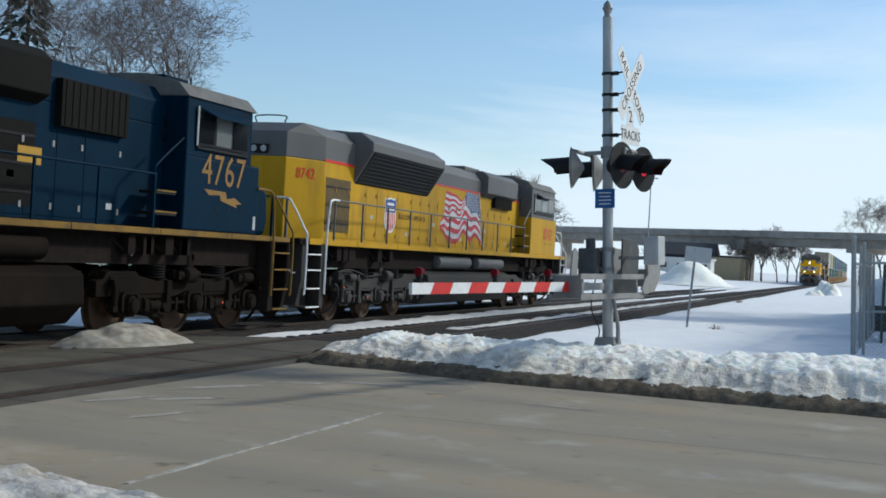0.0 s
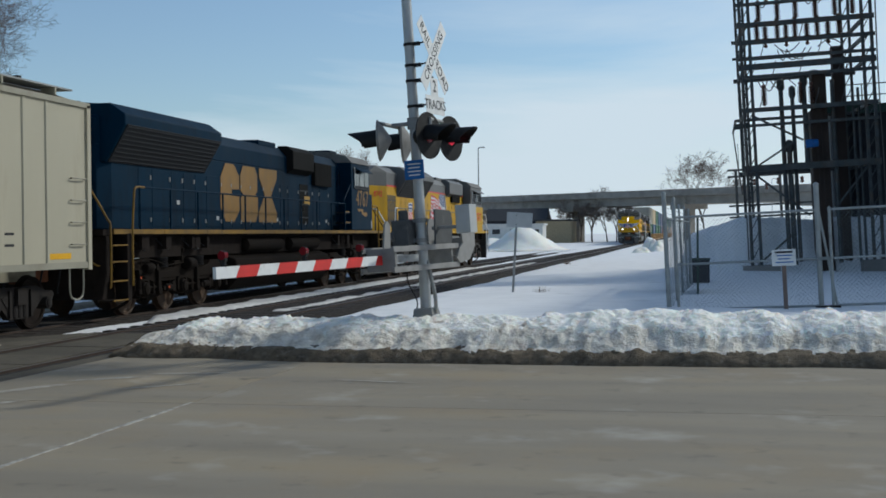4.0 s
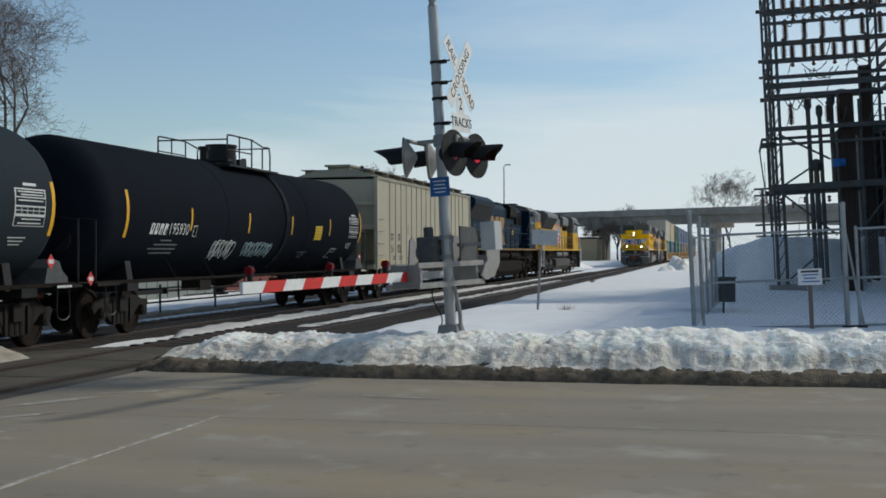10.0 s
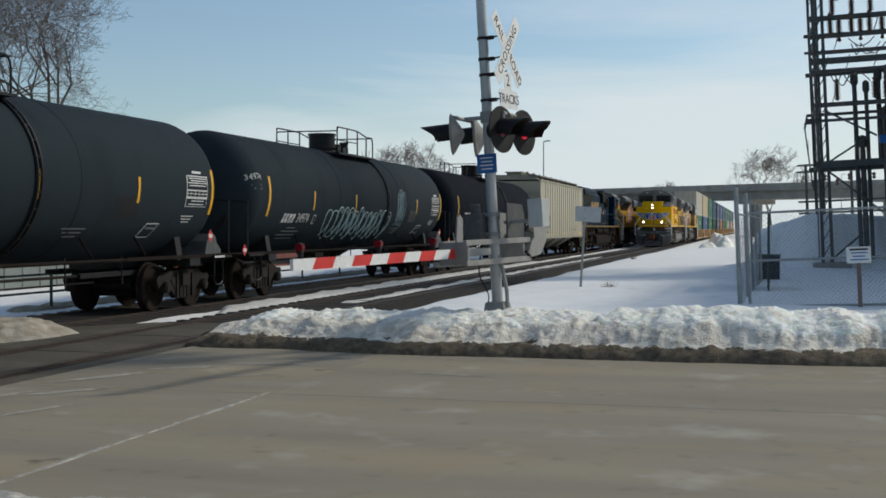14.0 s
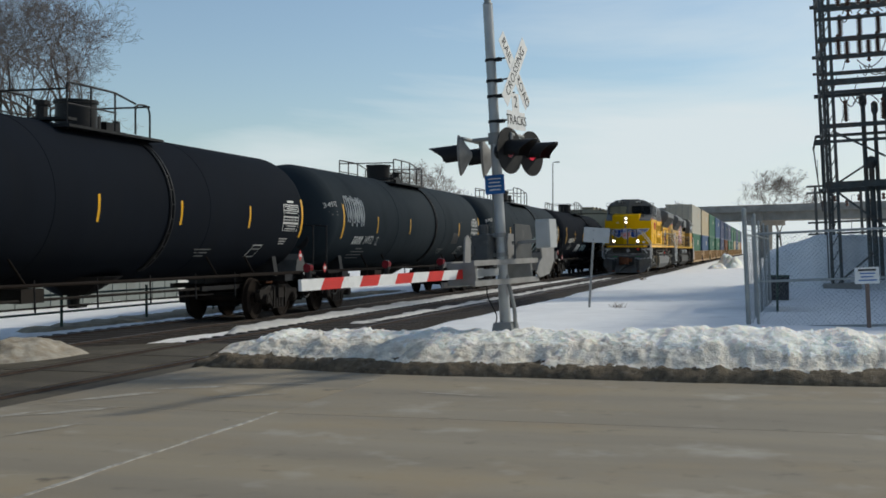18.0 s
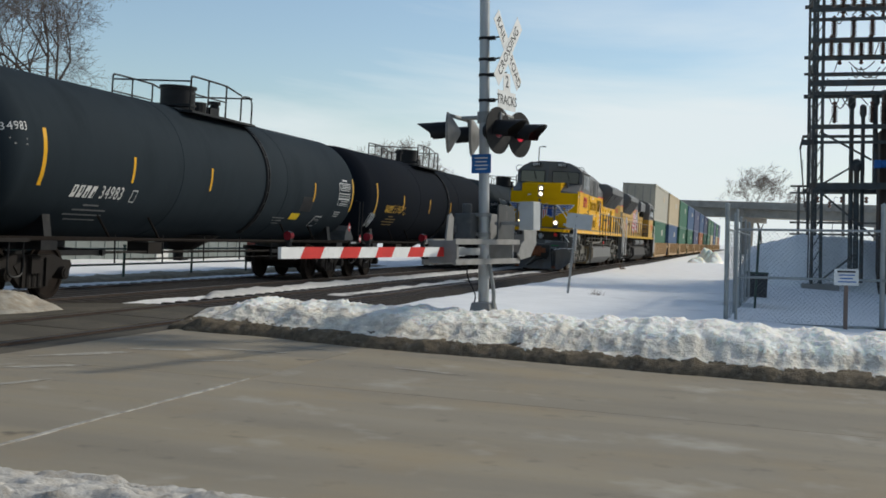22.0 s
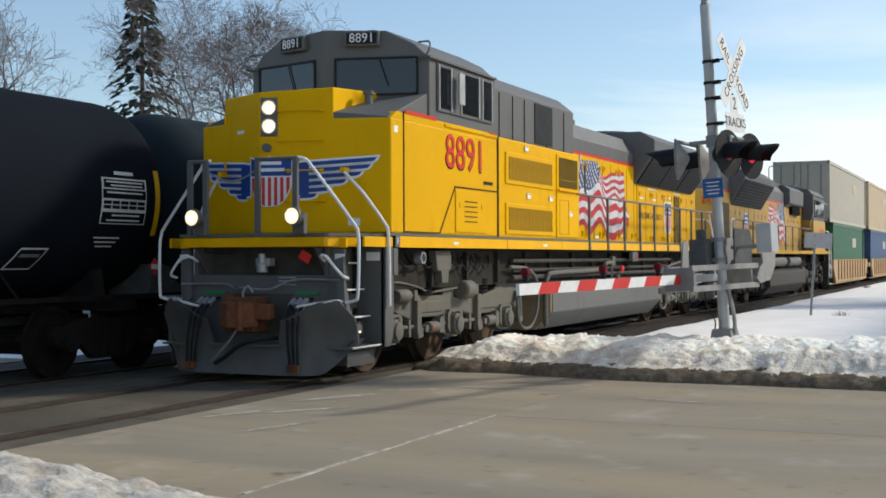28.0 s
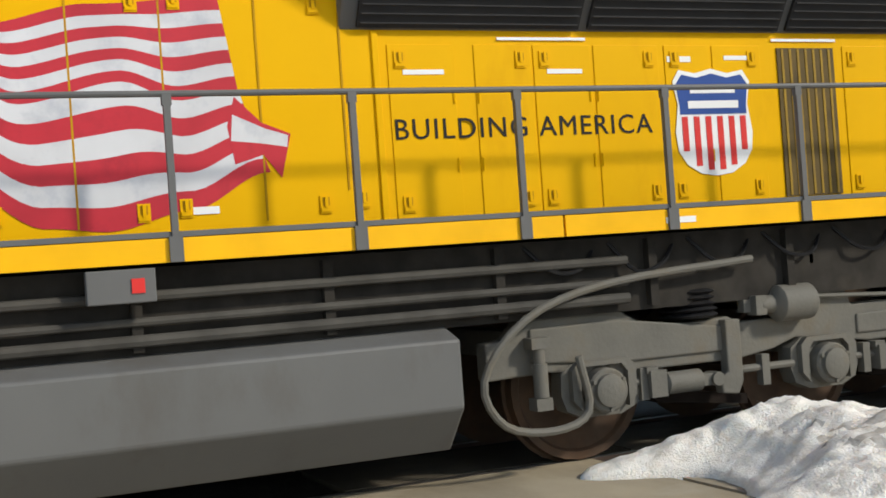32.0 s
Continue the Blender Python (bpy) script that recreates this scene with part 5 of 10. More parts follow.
# ---- rolling stock: shared materials ----
A_TRAIN, B_TRAIN, A_WHEELS, B_WHEELS = [], [], [], []
YELLOW = mat("armour_yellow", (0.75, 0.405, 0.0), 0.5, var=0.06, scale=0.9, dirt=(0.60, 0.30, 0.0), dirt_amt=0.22, dirt_scale=1.6, streak=0.4, spec=0.09)
YELLOW_WORN = mat("weathered_yellow", (0.50, 0.285, 0.008), 0.55, var=0.14, scale=1.2, dirt=(0.26, 0.16, 0.03), dirt_amt=0.35, dirt_scale=1.4, streak=0.35, spec=0.15)
YELLOW_OLD = mat("faded_yellow", (0.46, 0.265, 0.035), 0.5, var=0.12, scale=1.2, dirt=(0.30, 0.19, 0.06), dirt_amt=0.3, dirt_scale=1.4, streak=0.35)
LGREY = mat("harbor_grey", (0.115, 0.115, 0.112), 0.55, var=0.12, scale=1.5, dirt=(0.09, 0.085, 0.08), dirt_amt=0.25, dirt_scale=2, streak=0.4)
UNDER = mat("truck_grey", (0.128, 0.122, 0.104), 0.7, var=0.2, scale=3, bump=0.2, bscale=30, dirt=(0.115, 0.095, 0.064), dirt_amt=0.4, dirt_scale=3)
TANKGREY = mat("fuel_tank_grey", (0.130, 0.130, 0.125), 0.55, var=0.1, scale=1.2, dirt=(0.09, 0.08, 0.068), dirt_amt=0.35, dirt_scale=1.5, streak=0.5)
UNDERDARK = mat("underframe_dark", (0.034, 0.031, 0.027), 0.9, var=0.35, scale=4, spec=0.08, dirt=(0.055, 0.048, 0.038), dirt_amt=0.3, dirt_scale=3)
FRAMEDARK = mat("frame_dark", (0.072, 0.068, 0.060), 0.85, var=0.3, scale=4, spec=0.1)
SEAM = mat("panel_seam", (0.44, 0.23, 0.0), 0.8, var=0.2)
BLACKGAP = mat("dark_gap", (0.012, 0.012, 0.012), 0.9, var=0.2)
GRILLE_SLAT = mat("grille_slat", (0.46, 0.25, 0.0), 0.6, var=0.2, scale=4, spec=0.15)
MUD = mat("dried_mud", (0.34, 0.26, 0.155), 0.9, var=0.3, scale=3, dirt=(0.19, 0.15, 0.10), dirt_amt=0.4, dirt_scale=3)
INTAKE = mat("intake_brown", (0.10, 0.066, 0.018), 0.7, var=0.4, scale=5)
GRILLE = mat("yellow_grille", (0.30, 0.18, 0.012), 0.6, var=0.25, scale=6, dirt=(0.12, 0.08, 0.03), dirt_amt=0.4, dirt_scale=3)
SCREEN = mat("radiator_screen", (0.018, 0.018, 0.019), 0.7, var=0.3)
WHITE = mat("white_paint", (0.78, 0.78, 0.77), 0.45, var=0.05)
REDSTRIPE = mat("red_stripe", (0.62, 0.03, 0.025), 0.45, var=0.08)
DKBLUE = mat("shield_blue", (0.015, 0.06, 0.26), 0.45, var=0.08)
FLAGRED = mat("flag_red", (0.47, 0.022, 0.036), 0.5, var=0.2, scale=2.2, dirt=(0.22, 0.012, 0.022), dirt_amt=0.25, dirt_scale=2.2)
FLAGWHITE = mat("flag_white", (0.58, 0.585, 0.60), 0.5, var=0.12, scale=2.2, dirt=(0.30, 0.33, 0.40), dirt_amt=0.35, dirt_scale=2.6)
FLAGBLUE = mat("flag_blue", (0.03, 0.06, 0.16), 0.5, var=0.35, scale=1.8)
STRIPEYEL = mat("reflector_yellow", (0.84, 0.44, 0.0), 0.4, var=0.08, spec=0.25)
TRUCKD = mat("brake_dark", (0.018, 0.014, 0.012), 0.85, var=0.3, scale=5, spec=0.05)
ORANGE_TAG = mat("orange_tag", (0.60, 0.09, 0.02), 0.5, var=0.1)
PLOWSTEEL = mat("plow_steel", (0.105, 0.105, 0.10), 0.6, var=0.2, scale=2.5, bump=0.15, bscale=24, dirt=(0.085, 0.055, 0.035), dirt_amt=0.45, dirt_scale=2.2, streak=0.35)
GREENTAG = mat("green_mark", (0.02, 0.25, 0.07), 0.6, var=0.1)
RUST = mat("coupler_rust", (0.16, 0.06, 0.028), 0.85, var=0.35, scale=8, bump=0.4, bscale=40)
WHEELSTEEL = mat("wheel_steel", (0.085, 0.055, 0.036), 0.7, 0.2, var=0.35, scale=5, dirt=(0.10, 0.05, 0.026), dirt_amt=0.4, dirt_scale=3)
HEADLIGHT = glow("headlight", (1.0, 0.88, 0.64), 16.0)
# dim emission; on reflector bowls it stands in for the lamps' spread and bloom
LAMP_DIM = glow("headlight_soft", (1.0, 0.80, 0.52), 1.0)
CABGLASS = glass_mat("cab_glass", (0.012, 0.014, 0.016), 0.08)
DEEPBLUE = mat("dark_blue_paint", (0.0010, 0.0170, 0.037), 0.6, var=0.12, scale=1.2, dirt=(0.0025, 0.007, 0.013), dirt_amt=0.4, dirt_scale=1.5, streak=0.35, spec=0.06)
OLDGOLD = mat("gold_paint", (0.24, 0.13, 0.03), 0.6, var=0.2, scale=2, dirt=(0.2, 0.13, 0.06), dirt_amt=0.25, dirt_scale=3)
GRIMEGREY = mat("grimy_grey", (0.035, 0.032, 0.029), 0.75, var=0.25, scale=3, dirt=(0.04, 0.032, 0.026), dirt_amt=0.4, dirt_scale=2)
DIMGOLD = mat("dim_gold", (0.19, 0.105, 0.012), 0.65, var=0.35, scale=2, dirt=(0.05, 0.035, 0.02), dirt_amt=0.4, dirt_scale=2.5)
CABROOF = mat("weathered_roof_grey", (0.13, 0.125, 0.115), 0.7, var=0.25, scale=3, dirt=(0.07, 0.06, 0.05), dirt_amt=0.4, dirt_scale=2)
BRAKEBOX = mat("dull_black_panel", (0.010, 0.0095, 0.0085), 0.85, var=0.3, scale=2, spec=0.1)
PALEGLASS = glass_mat("pale_glass", (0.16, 0.17, 0.17), 0.12)
OLDWHITE_SIGN = mat("weathered_white_notice", (0.42, 0.43, 0.42), 0.6, var=0.12)
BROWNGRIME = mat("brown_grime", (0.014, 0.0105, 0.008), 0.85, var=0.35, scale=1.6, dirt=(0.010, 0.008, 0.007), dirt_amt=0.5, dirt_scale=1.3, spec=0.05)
ORANGE_END = mat("orange_brown_panel", (0.36, 0.15, 0.03), 0.55, var=0.15)

MESHES = {}


def cached(key, build):
    """Alike parts share one mesh."""
    if key not in MESHES:
        MESHES[key] = build()
    return MESHES[key]


def wheelset_mesh(r, m=None):
    g = Geo()
    for s in (-1, 1):
        x = 0.755 * s
        g.lathe([(x - 0.065 * s, r + 0.026), (x - 0.04 * s, r + 0.026), (x - 0.033 * s, r), (x + 0.065 * s, r - 0.006), (x + 0.065 * s, r - 0.065), (x + 0.03 * s, r - 0.085), (x + 0.015 * s, 0.20), (x + 0.07 * s, 0.15), (x + 0.07 * s, 0.0)], (0, 0, 0), "x", 28)
        for k in range(6):
            a = k * math.tau / 6
            g.cyl((x + 0.07 * s, 0.10 * math.cos(a), 0.10 * math.sin(a)), (x + 0.09 * s, 0.10 * math.cos(a), 0.10 * math.sin(a)), 0.018, n=6)
    g.cyl((-0.9, 0, 0), (0.9, 0, 0), 0.085, n=12)
    return g.mesh("wheelset", m or WHEELSTEEL, smooth=True)


def six_wheel_truck(loco, yc, wheels, roll=1, um=UNDER, turn=0, drop=0.0):
    """Three-axle truck: cast side frames, journal boxes, springs, dampers, actuators and brake cylinders."""
    def once(key, build):
        return cached((key, um.name), build)
    truck = part("truck", once("truck6", lambda: Geo().box(0, 0, 0.85, 2.1, 0.55, 0.35).mesh("truck", um)), None, loco, "grey cast three-axle truck", at=pose(0, yc, drop, 0, 0, turn))
    for y, k in ((-2.5, 0), (2.6, 1)):
        part("end_transom", once("transom", lambda: Geo().box(0, 0, 0.95, 2.1, 0.2, 0.2).mesh("end_transom", um)), None, truck, at=pose(0, y, 0))
    outline = [(-2.45, 0.94), (-2.40, 1.18), (-2.04, 1.25), (-1.70, 1.22), (-1.33, 1.05), (-0.32, 1.02), (-0.26, 1.16), (0.06, 1.17), (0.12, 0.98), (0.80, 0.97), (0.90, 1.02), (1.48, 0.99), (1.70, 1.04), (1.88, 1.15), (2.71, 1.14), (2.82, 1.01), (3.00, 0.99), (3.00, 0.72), (2.50, 0.74), (1.96, 0.68), (0.84, 0.68), (0.49, 0.73), (0.27, 0.80), (-0.11, 0.76), (-0.48, 0.71), (-1.17, 0.72), (-1.38, 0.69), (-1.81, 0.80), (-2.04, 0.86), (-2.32, 0.96)]

    def frame_mesh(s):
        g = Geo().prism(outline, "x", 1.02 * s, 1.19 * s)
        g.prism([(0.95, 0.95), (1.9, 1.08), (2.65, 1.07), (2.65, 0.82), (1.9, 0.76), (0.95, 0.76)], "x", 1.18 * s, 1.215 * s)
        g.prism([(-1.25, 0.96), (-0.35, 0.94), (-0.35, 0.78), (-1.25, 0.78)], "x", 1.18 * s, 1.21 * s)
        return g.mesh("side_frame", um)

    def journal(s):
        g = Geo()
        g.prism([(-0.34, 0.56), (-0.30, 0.44), (-0.16, 0.38), (0.16, 0.38), (0.30, 0.44), (0.34, 0.56), (0.33, 0.72), (0.22, 0.80), (-0.22, 0.80), (-0.33, 0.72)], "x", 1.04 * s, 1.20 * s)
        g.prism([(-0.27, 0.74), (-0.21, 0.80), (0.21, 0.80), (0.27, 0.74), (0.27, 0.52), (0.20, 0.44), (0.20, 0.70), (0.15, 0.76), (-0.15, 0.76), (-0.20, 0.70), (-0.20, 0.44), (-0.27, 0.52)], "x", 1.20 * s, 1.26 * s)
        g.lathe([(1.18 * s, 0.17), (1.30 * s, 0.165), (1.315 * s, 0.15), (1.315 * s, 0.125), (1.35 * s, 0.12), (1.36 * s, 0.09)], (0, 0, 0.575), "x", 22)
        for k in range(3):
            a = k * math.tau / 3 + 0.5
            g.cyl((1.31 * s, 0.142 * math.cos(a), 0.575 + 0.142 * math.sin(a)), (1.335 * s, 0.142 * math.cos(a), 0.575 + 0.142 * math.sin(a)), 0.016, n=6)
        return g.mesh("journal_box", um, smooth=True)

    def spring(s):
        g = Geo()
        for k in range(5):
            g.lathe([(0.0, 0.20), (0.02, 0.235), (0.044, 0.20)], (1.06 * s, 0, 1.03 + 0.046 * k), "z", 16)
        return g.mesh("rubber_spring", BLACKP, smooth=True)

    def cylinder(s, r, ln):
        g = Geo().lathe([(-ln / 2, r * 0.8), (-ln / 2 + 0.03, r), (ln / 2 - 0.03, r), (ln / 2, r * 0.8), (ln / 2 + 0.02, r * 0.5), (ln / 2 + 0.14, r * 0.45)], (1.27 * s, 0, 0), "y", 18)
        g.box(1.27 * s, ln / 2 + 0.16, 0, 0.12, 0.10, 0.15).box(1.22 * s, ln / 2 + 0.24, 0.0, 0.08, 0.07, 0.10)
        g.box(1.16 * s, 0, 0.0, 0.16, ln * 0.7, 0.12)
        return g.mesh("brake_cylinder", um, smooth=True)

    def damper(s):
        g = Geo().cyl((1.28 * s, 0, 0.58), (1.28 * s, 0, 0.82), 0.055, n=12).cyl((1.28 * s, 0, 0.82), (1.28 * s, 0, 0.95), 0.042, n=12)
        g.box(1.26 * s, 0, 0.97, 0.13, 0.15, 0.08).box(1.26 * s, 0, 0.53, 0.13, 0.13, 0.09)
        return g.mesh("damper", um, smooth=True)

    def actuator(s):
        g = Geo().lathe([(-0.12, 0.05), (-0.10, 0.085), (0.20, 0.085), (0.22, 0.06)], (1.23 * s, 0, 0.565), "y", 14)
        g.box(1.22 * s, 0.29, 0.575, 0.14, 0.14, 0.20).box(1.22 * s, -0.20, 0.56, 0.10, 0.16, 0.09).cyl((1.15 * s, -0.24, 0.56), (1.30 * s, -0.24, 0.56), 0.055, n=10)
        g.box(1.22 * s, 0.33, 0.68, 0.10, 0.10, 0.05)
        return g.mesh("brake_actuator", um, smooth=True)

    def hanger(s):
        return Geo().prism([(-0.07, 1.0), (0.07, 1.0), (0.07, 0.60), (0.14, 0.56), (0.13, 0.44), (-0.02, 0.42), (-0.07, 0.52)], "x", 1.17 * s, 1.27 * s).mesh("hanger", um)

    def shoe(s):
        return Geo().prism([(-0.45, 0.30), (0.40, 0.40), (0.42, 0.48), (0.2, 0.47), (-0.45, 0.38)], "x", 0.85 * s, 1.02 * s).mesh("brake_shoe", TRUCKD)

    for s in (-1, 1):
        part("side_frame", once(("frame6", s), lambda: frame_mesh(s)), None, truck, at=pose(0, 0, 0), bevel=0.016)
        for a in (-2.08, 0.0, 2.08):
            part("journal_box", once(("journal6", s), lambda: journal(s)), None, truck, at=pose(0, a, 0))
        for a in (-0.92, 1.18):
            part("rubber_spring", once(("spring6", s), lambda: spring(s)), None, truck, at=pose(0, a, 0.0))
        for a, r, z, ln in ((-1.86, 0.095, 1.05, 0.36), (0.34, 0.145, 1.09, 0.36)):
            part("brake_cylinder", once(("brakecyl", s, r), lambda: cylinder(s, r, ln)), None, truck, at=pose(0, a, z))
        for a in (-2.40, 2.62):
            d = part("damper", once(("damper6", s), lambda: damper(s)), None, truck, at=pose(0, a, 0))
        for a in (-1.28, 0.92):
            part("hanger", once(("hanger6", s), lambda: hanger(s)), None, truck, at=pose(0, a, 0), bevel=0.012)
        for a in (-0.85, 1.34):
            part("brake_actuator", once(("act6", s), lambda: actuator(s)), None, truck, at=pose(0, a, 0))
        for a in (-1.0, 1.1):
            part("brake_shoe", once(("shoe6", s), lambda: shoe(s)), None, truck, at=pose(0, a, 0))
        for a, b in ((-1.75, -1.32), (0.32, 0.9), (-0.5, -0.3), (1.65, 1.8)):
            part("link_rod", once(("rod6", s, a), lambda: Geo().cyl((1.20 * s, a, 0.60), (1.20 * s, b, 0.60), 0.03, n=8).box(1.20 * s, (a + b) / 2, 0.58, 0.08, 0.07, 0.24).mesh("link_rod", um)), None, truck)
        part("bolster_post", once(("bpost", s), lambda: Geo().box(1.16 * s, 0.16, 1.28, 0.12, 0.20, 0.34).box(1.2 * s, 0.10, 1.42, 0.1, 0.06, 0.1).mesh("bolster_post", um)), None, truck, bevel=0.012)
        part("brake_pipe", once(("bpipe", s), lambda: Geo().tube([(1.24 * s, -2.2, 1.10), (1.27 * s, -2.28, 1.18), (1.27 * s, -2.0, 1.24), (1.25 * s, -1.3, 1.16), (1.24 * s, -0.9, 1.08), (1.24 * s, -0.3, 1.10), (1.24 * s, 0.1, 1.12)], 0.018, 6).mesh("brake_pipe", um)), None, truck, smooth=False)
        part("sand_hose", once(("hose6", s), lambda: Geo().tube([(1.22 * s, -2.72, 0.9), (1.25 * s, -2.58, 0.82), (1.22 * s, -2.50, 0.6), (1.10 * s, -2.55, 0.35), (0.9 * s, -2.7, 0.2), (0.8 * s, -2.75, 0.15)], 0.03, 7).mesh("sand_hose", um)), None, truck)
        part("tag", once(("tag6", s), lambda: Geo().box(1.338 * s, -2.40, 0.84, 0.006, 0.06, 0.04).mesh("tag", ORANGE_TAG)), None, truck, "orange-red tag")
        part("tag", once(("tag6b", s), lambda: Geo().box(1.318 * s, -0.90, 0.58, 0.006, 0.05, 0.05).mesh("tag", ORANGE_TAG)), None, truck)
    for a in (-2.08, 0.0, 2.08):
        ws = part("wheelset", once("wheel_loco", lambda: wheelset_mesh(0.570)), None, truck)
        wheels.append((ws, (0, a, 0.575), 0.57 * roll * (-1 if turn else 1)))


CREASE = (-0.24, 1.285)      # the nose is a shallow wedge with one upright crease


def on_nose(x, z, lift):
    """A point on the wedge-shaped nose at x, lifted off its facet."""
    if x >= CREASE[0]:
        return (x + 0.2787 * lift, CREASE[1] + (x - CREASE[0]) * 0.2902 - 0.960 * lift, z)
    return (x - 0.372 * lift, CREASE[1] + (CREASE[0] - x) * 0.4008 - 0.928 * lift, z)


def on_facet(x, z, lift=0.0):
    """A pose on the nose's broad facet: x along it, z out of it."""
    return facing(on_nose(x, z, lift), (0.960, 0.2787, 0), (0.2787, -0.960, 0))


def nose_patch(x0, x1, top, bottom, lift, name, material, parent, label="", n=16):
    """A thin painted patch that follows the nose; top and bottom are functions of x."""
    vs = []
    for i in range(n + 1):
        x = x0 + (x1 - x0) * i / n
        for q in (lift, lift - 0.004):
            vs += [on_nose(x, top(x), q), on_nose(x, bottom(x), q)]
    fs = []
    for i in range(n):
        p, q = 4 * i, 4 * i + 4
        fs += [(p, q, q + 1, p + 1), (p + 2, p + 3, q + 3, q + 2), (p, p + 2, q + 2, q), (p + 1, q + 1, q + 3, p + 3)]
    fs += [(0, 1, 3, 2), (4 * n, 4 * n + 2, 4 * n + 3, 4 * n + 1)]
    return part(name, Geo().add(vs, fs), material, parent, label)


NOSE_MID = -0.09


def wing_logo(loco, s):
    """One wing of the nose emblem: long feathers above, short ones below, edged in white."""
    def at(x0, dz):
        return lambda x: x0 + dz * abs(x - NOSE_MID)
    w = nose_patch(NOSE_MID + 0.30 * s, NOSE_MID + 0.62 * s, at(2.845, 0.06), at(2.40, -0.02), 0.004, "wing_emblem", WHITE, loco, "blue and white wing emblem")
    nose_patch(NOSE_MID + 0.32 * s, NOSE_MID + 0.52 * s, at(2.825, 0.06), at(2.43, -0.02), 0.007, "wing_root", DKBLUE, w)
    def tip(ln, z, drop):
        """Lower edge of a feather, rounded up towards its end."""
        def edge(x):
            u = max(0.0, min(1.0, (abs(x - NOSE_MID) - (ln - drop * 1.3)) / (drop * 1.3)))
            return z + 0.06 * abs(x - NOSE_MID) - drop * (0.12 + 0.88 * math.sqrt(1 - u * u))
        return edge
    for ln, z in ((1.45, 2.845), (1.37, 2.757), (1.25, 2.669), (1.05, 2.581), (0.84, 2.493), (0.66, 2.42)):
        nose_patch(NOSE_MID + 0.40 * s, NOSE_MID + ln * s, at(z + 0.016, 0.06), tip(ln, z + 0.016, 0.114), 0.006, "feather_edge", WHITE, w, n=32)
        nose_patch(NOSE_MID + 0.40 * s, NOSE_MID + (ln - 0.045) * s, at(z - 0.012, 0.06), tip(ln - 0.045, z - 0.012, 0.052), 0.010, "feather", DKBLUE, w, n=32)
    return w


def nose_shield(loco):
    """Shield emblem bent round the nose's crease: blue top with pale bars, red stripes below."""
    h = 0.31

    def rim(k):
        return lambda x: 2.27 + 0.008 * k + 0.32 * min(1.0, abs(x - NOSE_MID) / (h - 0.012 * k)) ** 3.0

    def crown(k):
        return lambda x: 2.955 - 0.016 * k - 0.045 * math.sin(math.pi * min(1.0, abs(x - NOSE_MID) / h))
    sh = nose_patch(NOSE_MID - h, NOSE_MID + h, crown(0), rim(0), 0.012, "shield_emblem", WHITE, loco, "shield emblem with a blue top and red stripes")
    nose_patch(NOSE_MID - h + 0.02, NOSE_MID + h - 0.02, crown(1), lambda x: 2.685, 0.016, "field", DKBLUE, sh)
    for z, w in ((2.855, 0.16), (2.765, 0.20)):
        nose_patch(NOSE_MID - w, NOSE_MID + w, lambda x: z + 0.022, lambda x: z - 0.022, 0.020, "bar", WHITE, sh)
    for k in range(7):
        x = NOSE_MID - 0.246 + 0.082 * k
        nose_patch(x - 0.021, x + 0.021, lambda q: 2.665, rim(1.5), 0.016, "stripe", REDSTRIPE, sh, n=4)
    return sh


def shield_logo(loco, at, k=1.0):
    def outline(s, d):
        return [(-0.40 * s, 0.36 * s), (-0.33 * s, 0.46 * s), (-0.17 * s, 0.43 * s), (0, 0.47 * s), (0.17 * s, 0.43 * s), (0.33 * s, 0.46 * s), (0.40 * s, 0.36 * s), (0.36 * s, 0.16 * s), (0.40 * s, -0.08 * s), (0.38 * s, -0.24 * s), (0.30 * s, -0.36 * s), (0.16 * s, -0.44 * s), (0, -0.46 * s), (-0.16 * s, -0.44 * s), (-0.30 * s, -0.36 * s), (-0.38 * s, -0.24 * s), (-0.40 * s, -0.08 * s), (-0.36 * s, 0.16 * s)]
    sh = part("shield_emblem", Geo().prism(outline(k, 0), "z", 0.004, 0.010), WHITE, loco, "shield emblem with a blue top and red stripes", at=at)
    s = k * 0.93
    part("field", Geo().prism([(-0.37 * s, 0.08 * s), (0.37 * s, 0.08 * s), (0.37 * s, 0.16 * s), (0.40 * s, 0.36 * s), (0.33 * s, 0.45 * s), (0.17 * s, 0.42 * s), (0, 0.46 * s), (-0.17 * s, 0.42 * s), (-0.33 * s, 0.45 * s), (-0.40 * s, 0.36 * s), (-0.37 * s, 0.16 * s)], "z", 0.011, 0.014), DKBLUE, sh)
    for j, wv in enumerate((0.50, 0.56)):
        part("bar", Geo().box(0, (0.31 - 0.14 * j) * s, 0.016, wv * s, 0.07 * s, 0.003), WHITE, sh)
    for j in range(6):
        x = (-0.325 + 0.13 * j) * s
        bot = (-0.26, -0.40, -0.44, -0.44, -0.40, -0.26)[j] * s
        part("stripe", Geo().box(x, (0.06 * s + bot) / 2, 0.0125, 0.064 * s, 0.06 * s - bot, 0.003), REDSTRIPE, sh)
    return sh


def glide(pts):
    """A smooth height along y through a few turning points."""
    def z(y):
        if y <= pts[0][0]:
            return pts[0][1]
        for (a, p), (b, q) in zip(pts, pts[1:]):
            if y <= b:
                return p + (q - p) * smooth(a, b, y)
        return pts[-1][1]
    return z


